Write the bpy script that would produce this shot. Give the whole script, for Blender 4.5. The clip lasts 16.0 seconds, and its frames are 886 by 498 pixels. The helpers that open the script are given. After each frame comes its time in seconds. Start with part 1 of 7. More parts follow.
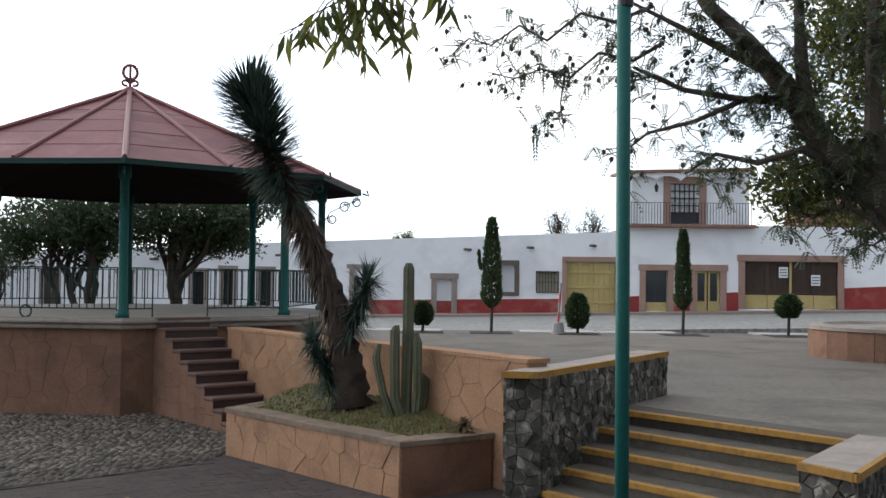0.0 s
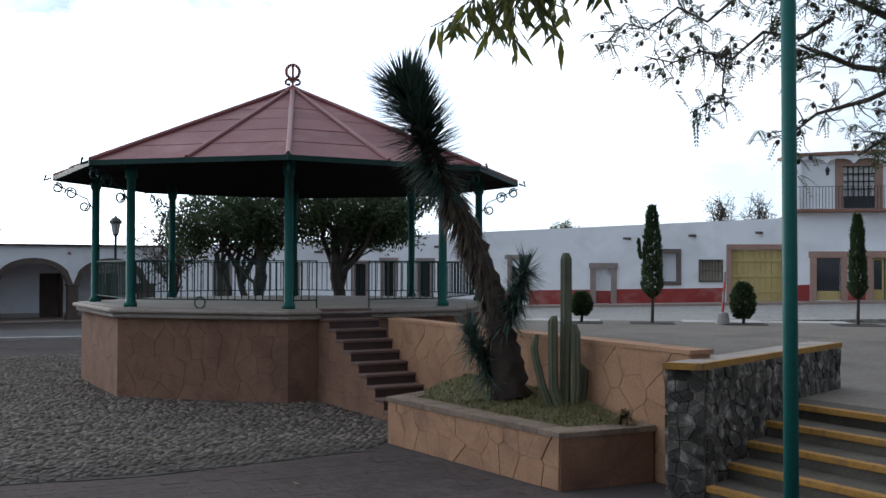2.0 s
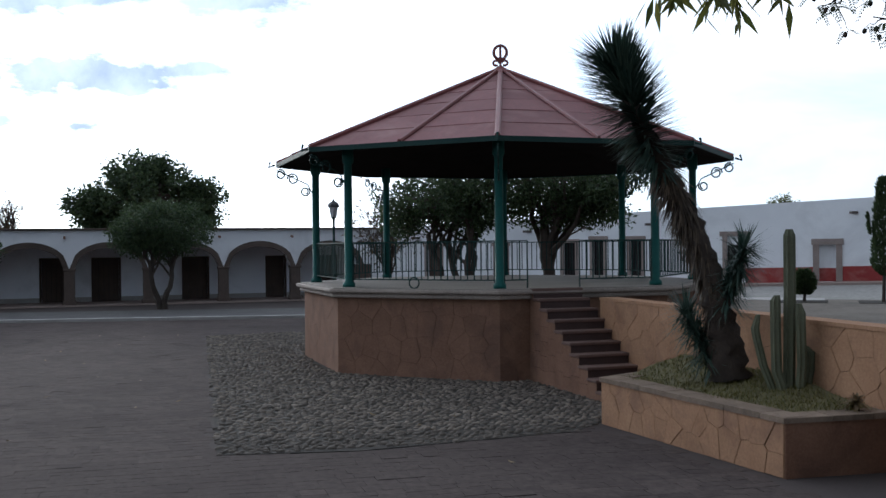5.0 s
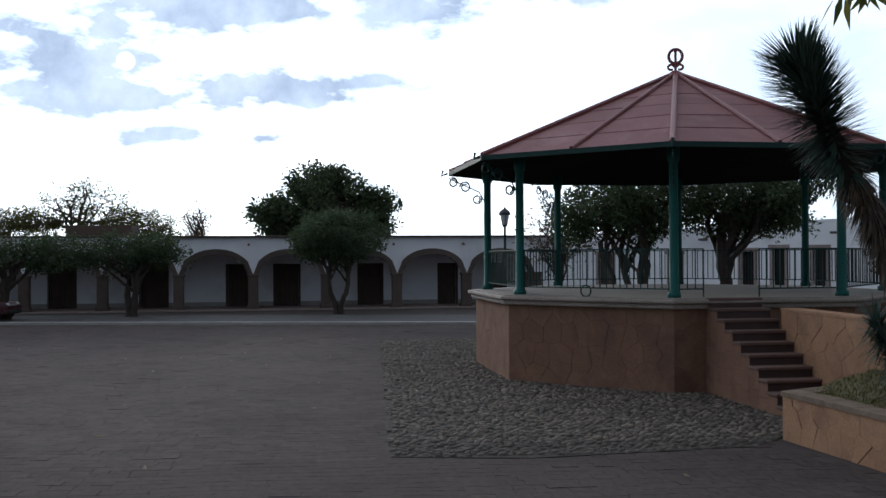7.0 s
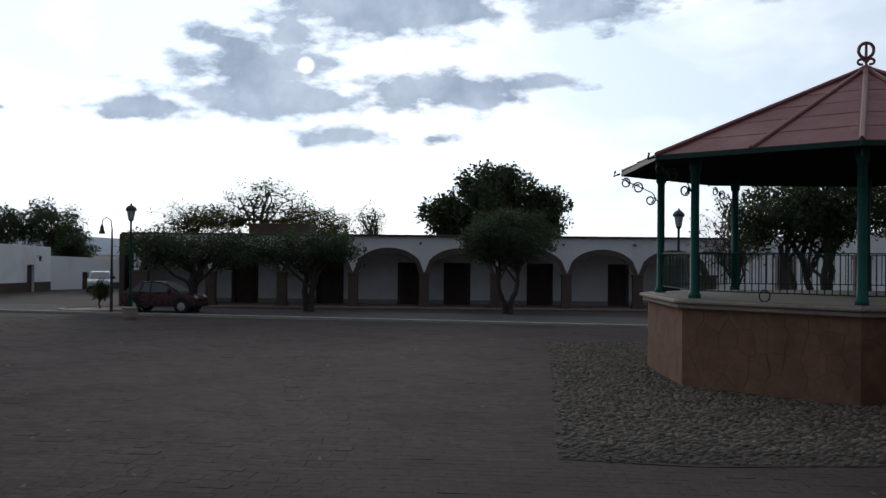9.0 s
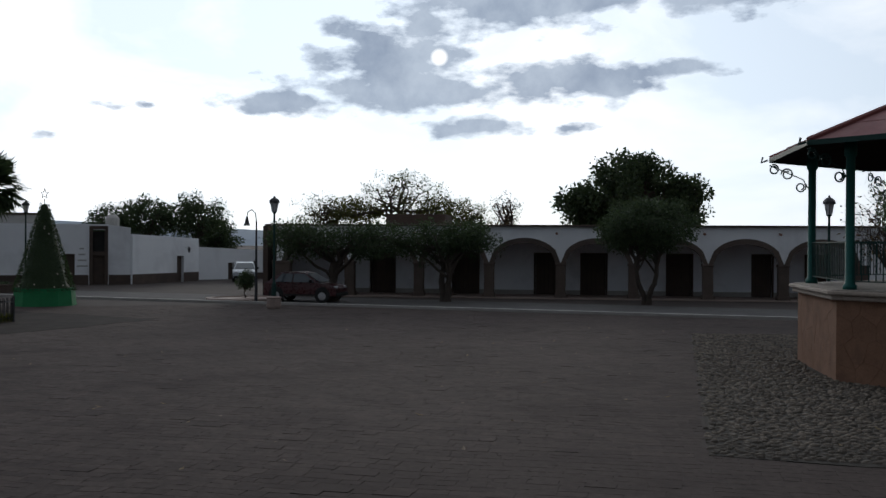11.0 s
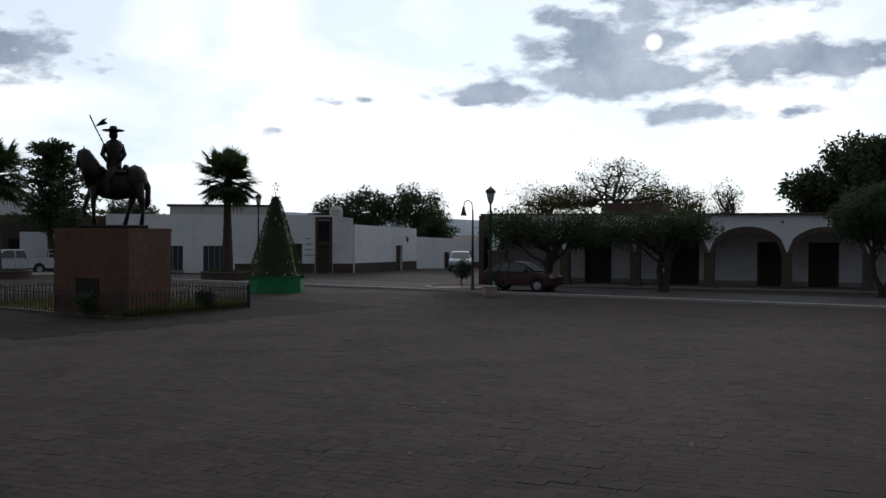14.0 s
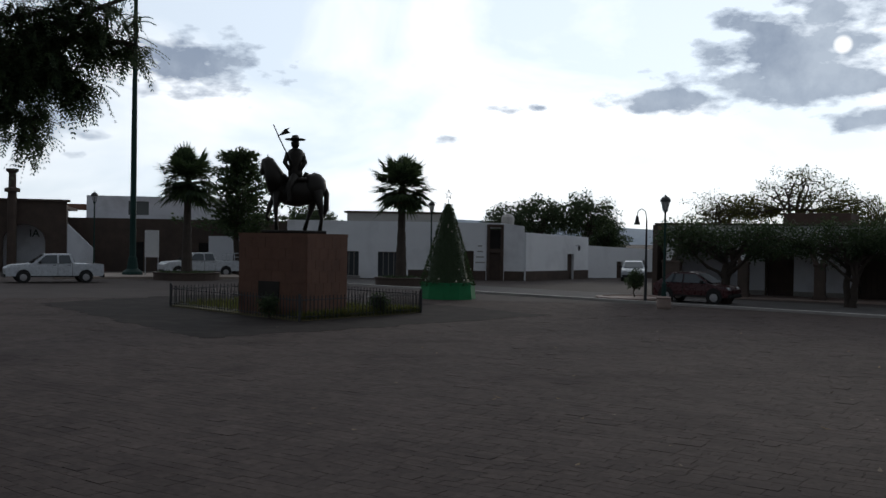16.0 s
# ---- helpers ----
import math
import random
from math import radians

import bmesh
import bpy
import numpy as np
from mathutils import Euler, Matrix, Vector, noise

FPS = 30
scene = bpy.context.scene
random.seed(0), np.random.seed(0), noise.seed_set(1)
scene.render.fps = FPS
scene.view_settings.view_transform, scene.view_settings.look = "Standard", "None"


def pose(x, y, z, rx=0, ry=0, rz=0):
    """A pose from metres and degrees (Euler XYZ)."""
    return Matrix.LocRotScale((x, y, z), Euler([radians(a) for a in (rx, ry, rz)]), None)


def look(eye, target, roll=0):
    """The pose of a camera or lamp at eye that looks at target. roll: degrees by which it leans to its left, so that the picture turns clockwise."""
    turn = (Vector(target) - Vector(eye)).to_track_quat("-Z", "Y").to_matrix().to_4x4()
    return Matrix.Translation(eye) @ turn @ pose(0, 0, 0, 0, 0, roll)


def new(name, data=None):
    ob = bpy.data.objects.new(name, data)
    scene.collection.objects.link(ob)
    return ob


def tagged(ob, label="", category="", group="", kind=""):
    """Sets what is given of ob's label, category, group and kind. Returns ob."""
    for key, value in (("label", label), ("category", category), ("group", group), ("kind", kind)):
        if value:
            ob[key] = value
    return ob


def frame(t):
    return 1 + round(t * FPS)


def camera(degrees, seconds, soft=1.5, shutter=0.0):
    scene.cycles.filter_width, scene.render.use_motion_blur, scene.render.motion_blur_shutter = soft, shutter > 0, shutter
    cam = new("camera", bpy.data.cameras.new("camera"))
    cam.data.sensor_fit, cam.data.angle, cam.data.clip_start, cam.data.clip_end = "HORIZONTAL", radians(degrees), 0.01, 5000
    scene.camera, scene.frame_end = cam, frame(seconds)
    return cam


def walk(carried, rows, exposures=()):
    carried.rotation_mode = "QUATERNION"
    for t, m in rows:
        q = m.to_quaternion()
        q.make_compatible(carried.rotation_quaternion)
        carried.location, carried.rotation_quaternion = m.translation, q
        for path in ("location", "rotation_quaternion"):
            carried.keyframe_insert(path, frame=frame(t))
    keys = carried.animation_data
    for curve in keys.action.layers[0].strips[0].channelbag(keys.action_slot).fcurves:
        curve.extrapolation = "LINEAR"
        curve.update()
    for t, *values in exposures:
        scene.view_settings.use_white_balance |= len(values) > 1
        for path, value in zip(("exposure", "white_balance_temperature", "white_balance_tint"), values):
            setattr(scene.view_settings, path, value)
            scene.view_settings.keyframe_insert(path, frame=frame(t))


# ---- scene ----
cam = camera(47.3, 16.0)

PATH = [
    (0.0, 0.000, -0.000, 2.594, 91.60, -0.67, -0.00),
    (0.5, -0.001, -0.001, 2.594, 91.48, -0.46, 2.38),
    (1.0, 0.008, 0.006, 2.594, 91.52, -0.34, 5.29),
    (1.5, 0.021, 0.013, 2.596, 91.48, -0.28, 7.66),
    (2.0, 0.020, 0.033, 2.594, 91.00, -0.11, 8.96),
    (2.5, 0.013, 0.058, 2.596, 90.85, 0.34, 10.73),
    (3.0, 0.007, 0.066, 2.596, 90.67, 0.37, 12.30),
    (3.5, -0.007, 0.065, 2.602, 90.50, 0.57, 14.75),
    (4.0, -0.020, 0.069, 2.605, 90.33, 0.49, 16.97),
    (6.5, -0.040, 0.040, 2.598, 89.90, 0.67, 27.34),
    (7.0, -0.044, 0.037, 2.595, 90.38, 0.29, 30.32),
    (7.5, -0.058, 0.033, 2.597, 90.35, -0.01, 32.98),
    (8.0, -0.062, 0.031, 2.594, 90.41, 0.15, 35.63),
    (8.5, -0.063, 0.035, 2.593, 90.42, -0.13, 37.51),
    (9.0, -0.074, 0.045, 2.594, 90.38, -0.54, 39.88),
    (11.5, -0.261, 0.018, 2.591, 89.48, -0.17, 49.20),
    (12.0, -0.278, 0.004, 2.595, 89.27, -0.10, 51.15),
    (12.5, -0.290, -0.018, 2.601, 89.55, -0.24, 53.16),
    (13.0, -0.315, -0.037, 2.605, 89.59, -0.31, 55.02),
    (13.5, -0.343, -0.043, 2.600, 89.37, -0.34, 56.79),
    (14.0, -0.369, -0.039, 2.591, 89.12, -0.21, 59.40),
    (14.5, -0.388, -0.030, 2.588, 88.94, -0.22, 62.20),
    (15.0, -0.402, -0.022, 2.588, 89.02, -0.59, 64.73),
    (15.5, -0.406, -0.014, 2.591, 89.17, -0.78, 66.96),
    (16.0, -0.408, -0.006, 2.590, 89.48, -0.92, 69.09),
]
EXPOSURES = [(0.0, 0.84, 6500, 10), (2.0, 0.42, 6050, 10), (4.0, 0.2, 5950, 10), (7.0, -0.12, 6050, 10), (9.0, -0.68, 6300, 10), (11.5, -0.82, 6400, 10), (16.0, -0.87, 6450, 10)]
walk(cam, [(r[0], pose(*r[1:])) for r in PATH], EXPOSURES)

# ---------------------------------------------------------------- world and sun
SUN_YAW, SUN_ELEV = 47.7, 10.5          # degrees left of +y, and above the horizon


def node(tree, kind, **values):
    n = tree.nodes.new(kind)
    for key, value in values.items():
        if key in n.inputs:
            n.inputs[key].default_value = value
    return n


def math_node(tree, op, a, b=None, clamp=False):
    n = tree.nodes.new("ShaderNodeMath")
    n.operation, n.use_clamp = op, clamp
    for i, v in enumerate((a, b)):
        if v is None:
            continue
        if isinstance(v, (int, float)):
            n.inputs[i].default_value = v
        else:
            tree.links.new(v, n.inputs[i])
    return n.outputs[0]


def ramp(tree, fac, stops):
    n = tree.nodes.new("ShaderNodeValToRGB")
    while len(n.color_ramp.elements) < len(stops):
        n.color_ramp.elements.new(0.5)
    for e, (p, c) in zip(n.color_ramp.elements, stops):
        e.position, e.color = p, (*c, 1) if len(c) == 3 else c
    tree.links.new(fac, n.inputs[0])
    return n.outputs[0]


def mix(tree, fac, a, b, kind="MIX"):
    n = tree.nodes.new("ShaderNodeMix")
    n.data_type, n.blend_type, n.clamp_factor = "RGBA", kind, True
    for sock, v in ((n.inputs[0], fac), (n.inputs[6], a), (n.inputs[7], b)):
        if isinstance(v, (int, float)):
            sock.default_value = v
        elif isinstance(v, tuple):
            sock.default_value = (*v, 1) if len(v) == 3 else v
        else:
            tree.links.new(v, sock)
    return n.outputs[2]


def noise_tex(tree, vec, scale, detail=4.0, rough=0.55, distort=0.0):
    n = tree.nodes.new("ShaderNodeTexNoise")
    n.inputs["Scale"].default_value, n.inputs["Detail"].default_value = scale, detail
    n.inputs["Roughness"].default_value, n.inputs["Distortion"].default_value = rough, distort
    if vec is not None:
        tree.links.new(vec, n.inputs["Vector"])
    return n.outputs["Fac"]


world = bpy.data.worlds.new("evening_sky")
scene.world = world
world.use_nodes = True
wt = world.node_tree
wt.nodes.clear()
w_out = wt.nodes.new("ShaderNodeOutputWorld")
w_bg = wt.nodes.new("ShaderNodeBackground")
w_sky = wt.nodes.new("ShaderNodeTexSky")
w_sky.sky_type, w_sky.sun_disc = "NISHITA", False
w_sky.sun_elevation, w_sky.sun_rotation = radians(SUN_ELEV), radians(-SUN_YAW)
w_sky.air_density, w_sky.dust_density, w_sky.ozone_density, w_sky.altitude = 1.0, 1.2, 2.0, 1900
w_dir = wt.nodes.new("ShaderNodeTexCoord").outputs["Generated"]
w_sep = wt.nodes.new("ShaderNodeSeparateXYZ")
wt.links.new(w_dir, w_sep.inputs[0])
# thin uneven veil, drawn out along the horizon
w_flat = wt.nodes.new("ShaderNodeMapping")
w_flat.inputs["Scale"].default_value = (1.0, 1.0, 2.3)
wt.links.new(w_dir, w_flat.inputs["Vector"])
veil = ramp(wt, noise_tex(wt, w_flat.outputs[0], 3.4, 7.0, 0.56, 0.5), [(0.42, (0, 0, 0)), (0.66, (1, 1, 1))])
# light scattered forward by the thin cloud round the sun
sd = wt.nodes.new("ShaderNodeVectorMath")
sd.operation = "DOT_PRODUCT"
se = radians(SUN_ELEV)
sd.inputs[1].default_value = (-math.sin(radians(SUN_YAW)) * math.cos(se), math.cos(radians(SUN_YAW)) * math.cos(se), math.sin(se))
wt.links.new(w_dir, sd.inputs[0])
GLOW_YAW = radians(60)                   # the brightest part of the veil
gd = wt.nodes.new("ShaderNodeVectorMath")
gd.operation = "DOT_PRODUCT"
gd.inputs[1].default_value = (-math.sin(GLOW_YAW) * math.cos(se), math.cos(GLOW_YAW) * math.cos(se), math.sin(se))
wt.links.new(w_dir, gd.inputs[0])
near = math_node(wt, "POWER", math_node(wt, "MULTIPLY", math_node(wt, "ADD", gd.outputs["Value"], 1.0), 0.5, True), 3.0)
glow = math_node(wt, "ADD", 0.38, math_node(wt, "MULTIPLY", near, 2.0))
blue_gap = mix(wt, 1.0, (0.79, 0.89, 1.0), math_node(wt, "ADD", 0.36, math_node(wt, "MULTIPLY", near, 1.65)), "MULTIPLY")
sky_col = mix(wt, 0.85, mix(wt, 1.0, w_sky.outputs[0], (0.15, 0.17, 0.19), "MULTIPLY"), blue_gap)
white_veil = mix(wt, 1.0, (0.96, 0.99, 1.02), glow, "MULTIPLY")
veiled = mix(wt, math_node(wt, "ADD", math_node(wt, "MULTIPLY", veil, 0.86), 0.08), sky_col, white_veil)
# heavier clouds near the sun: yaw, elevation, half width, half height (degrees)
CLOUDS = [(50.4, 10.3, 4.0, 1.9, 1.05), (49.4, 8.7, 6.2, 1.2, 1.05), (56.2, 7.9, 3.4, 0.7, 0.95), (48.4, 12.1, 2.0, 1.1, 0.8), (40.4, 9.2, 4.4, 1.15, 0.95),
          (34.7, 9.7, 3.2, 0.55, 0.8), (45.7, 6.7, 3.2, 0.8, 0.75), (40.4, 6.6, 1.5, 0.5, 0.45), (42.7, 13.9, 6.0, 1.5, 1.1), (32.1, 13.8, 3.8, 1.3, 0.95),
          (65.7, 7.5, 1.5, 0.55, 0.3), (63.8, 7.5, 1.1, 0.4, 0.25), (69.2, 5.7, 1.7, 0.6, 0.15), (83.6, 9.2, 5.6, 2.2, 0.62), (91.0, 6.3, 4.4, 2.4, 0.55), (22.0, 14.4, 4.0, 1.0, 0.5)]
wobble = wt.nodes.new("ShaderNodeTexNoise")
wobble.inputs["Scale"].default_value, wobble.inputs["Detail"].default_value = 25.0, 7.0
wobble.inputs["Roughness"].default_value = 0.56
wt.links.new(w_flat.outputs[0], wobble.inputs["Vector"])
fuzz = math_node(wt, "MULTIPLY", math_node(wt, "SUBTRACT", wobble.outputs["Fac"], 0.47), 2.7)
cover = None
for c_yaw, c_elev, c_w, c_h, c_thick in CLOUDS:
    turn = wt.nodes.new("ShaderNodeVectorRotate")
    turn.rotation_type = "Z_AXIS"
    turn.inputs["Angle"].default_value = radians(-c_yaw)
    wt.links.new(w_dir, turn.inputs["Vector"])
    sep = wt.nodes.new("ShaderNodeSeparateXYZ")
    wt.links.new(turn.outputs[0], sep.inputs[0])
    dx = math_node(wt, "DIVIDE", sep.outputs[0], math.sin(radians(c_w)))
    dz = math_node(wt, "DIVIDE", math_node(wt, "SUBTRACT", sep.outputs[2], math.sin(radians(c_elev))), math.sin(radians(c_h)))
    r2 = math_node(wt, "SQRT", math_node(wt, "ADD", math_node(wt, "MULTIPLY", dx, dx), math_node(wt, "MULTIPLY", dz, dz)))
    back = math_node(wt, "MULTIPLY", math_node(wt, "LESS_THAN", sep.outputs[1], 0.0), 50.0)
    m = math_node(wt, "ADD", math_node(wt, "SUBTRACT", c_thick + 0.12, math_node(wt, "ADD", r2, back)), fuzz)
    cover = m if cover is None else math_node(wt, "MAXIMUM", cover, m)
shade = ramp(wt, cover, [(0.0, (0, 0, 0)), (0.13, (0.3, 0.3, 0.3)), (0.5, (1, 1, 1))])
body_col = mix(wt, ramp(wt, noise_tex(wt, w_dir, 16.0, 7.0, 0.6), [(0.35, (0, 0, 0)), (0.65, (1, 1, 1))]), (0.42, 0.53, 0.72), (0.78, 0.91, 1.09))
clouded = mix(wt, math_node(wt, "MULTIPLY", shade, 0.92), veiled, body_col)
# the sun itself, dimmed by the cloud before it
rim, heart = math.cos(radians(0.52)), math.cos(radians(0.2))
disc = math_node(wt, "MULTIPLY", math_node(wt, "SUBTRACT", sd.outputs["Value"], rim), 1 / (heart - rim), True)
clouded = mix(wt, disc, clouded, (2.4, 2.4, 2.35))
wt.links.new(clouded, w_bg.inputs["Color"])
w_bg.inputs["Strength"].default_value = 1.0
wt.links.new(w_bg.outputs[0], w_out.inputs[0])

sun_data = bpy.data.lights.new("sun", "SUN")
sun_data.energy, sun_data.angle, sun_data.color = 1.0, radians(12), (1.0, 0.93, 0.82)
sun_from = (-math.sin(radians(SUN_YAW)) * 50, math.cos(radians(SUN_YAW)) * 50, 50 * math.tan(radians(SUN_ELEV)))
new("sun", sun_data).matrix_world = look(sun_from, (0, 0, 0))

# ---------------------------------------------------------------- materials


def material(name, c1, c2, rough=0.8, scale=3.0, fine=40.0, bump=0.15, metal=0.0, vary=0.0, stain=None, stain_scale=0.5, depth=0.01, spec=0.4, fine_mix=0.35, island=0.0):
    """Two-scale colour, optional stains with a shape of their own, grain relief; vary: per-object lightness, island: per-piece lightness."""
    m = bpy.data.materials.new(name)
    m.use_nodes = True
    t = m.node_tree
    bs = t.nodes["Principled BSDF"]
    co = t.nodes.new("ShaderNodeTexCoord").outputs["Object"]
    big = ramp(t, noise_tex(t, co, scale, 5.0), [(0.3, (0, 0, 0)), (0.7, (1, 1, 1))])
    col = mix(t, big, c1, c2)
    small = noise_tex(t, co, fine, 4.0, 0.65)
    col = mix(t, fine_mix, col, ramp(t, small, [(0.25, tuple(v * 0.55 for v in c1)), (0.75, tuple(min(1, v * 1.35) for v in c2))]))
    if stain:
        s = ramp(t, noise_tex(t, co, stain_scale, 6.0, 0.6, 0.5), [(0.5, (0, 0, 0)), (0.68, (1, 1, 1))])
        col = mix(t, math_node(t, "MULTIPLY", s, 0.6), col, stain)
    if vary:
        rnd = t.nodes.new("ShaderNodeObjectInfo").outputs["Random"]
        col = mix(t, 1.0, col, ramp(t, rnd, [(0.0, (1 - vary,) * 3), (1.0, (1 + vary * 0.6,) * 3)]), "MULTIPLY")
    if island:
        rnd = t.nodes.new("ShaderNodeNewGeometry").outputs["Random Per Island"]
        col = mix(t, 1.0, col, ramp(t, rnd, [(0.0, (1 - island, 1 - island, 1 - island)), (1.0, (1 + island * 0.7, 1 + island * 0.6, 1 + island * 0.5))]), "MULTIPLY")
    t.links.new(col, bs.inputs["Base Color"])
    bs.inputs["Metallic"].default_value = metal
    bs.inputs["Specular IOR Level"].default_value = spec
    t.links.new(ramp(t, small, [(0.2, (max(0, rough - 0.12),) * 3), (0.8, (min(1, rough + 0.1),) * 3)]), bs.inputs["Roughness"])
    if bump:
        b = t.nodes.new("ShaderNodeBump")
        b.inputs["Strength"].default_value, b.inputs["Distance"].default_value = bump, depth
        t.links.new(small, b.inputs["Height"])
        t.links.new(b.outputs[0], bs.inputs["Normal"])
    return m


def leafy(name, c1, c2, c3, through_light=0.12):
    m = bpy.data.materials.new(name)
    m.use_nodes = True
    t = m.node_tree
    bs = t.nodes["Principled BSDF"]
    rnd = t.nodes.new("ShaderNodeNewGeometry").outputs["Random Per Island"]
    t.links.new(ramp(t, rnd, [(0.0, c1), (0.5, c2), (1.0, c3)]), bs.inputs["Base Color"])
    bs.inputs["Roughness"].default_value = 0.55
    bs.inputs["Specular IOR Level"].default_value = 0.3
    tr = t.nodes.new("ShaderNodeBsdfTranslucent")
    t.links.new(ramp(t, rnd, [(0.0, c2), (1.0, tuple(v * 1.6 for v in c3))]), tr.inputs[0])
    ms = t.nodes.new("ShaderNodeMixShader")
    ms.inputs[0].default_value = through_light
    t.links.new(bs.outputs[0], ms.inputs[1])
    t.links.new(tr.outputs[0], ms.inputs[2])
    t.links.new(ms.outputs[0], t.nodes["Material Output"].inputs[0])
    return m


def glass(name, tint=(0.05, 0.06, 0.07)):
    m = bpy.data.materials.new(name)
    m.use_nodes = True
    bs = m.node_tree.nodes["Principled BSDF"]
    bs.inputs["Base Color"].default_value = (*tint, 1)
    bs.inputs["Roughness"].default_value = 0.06
    bs.inputs["Specular IOR Level"].default_value = 0.8
    return m


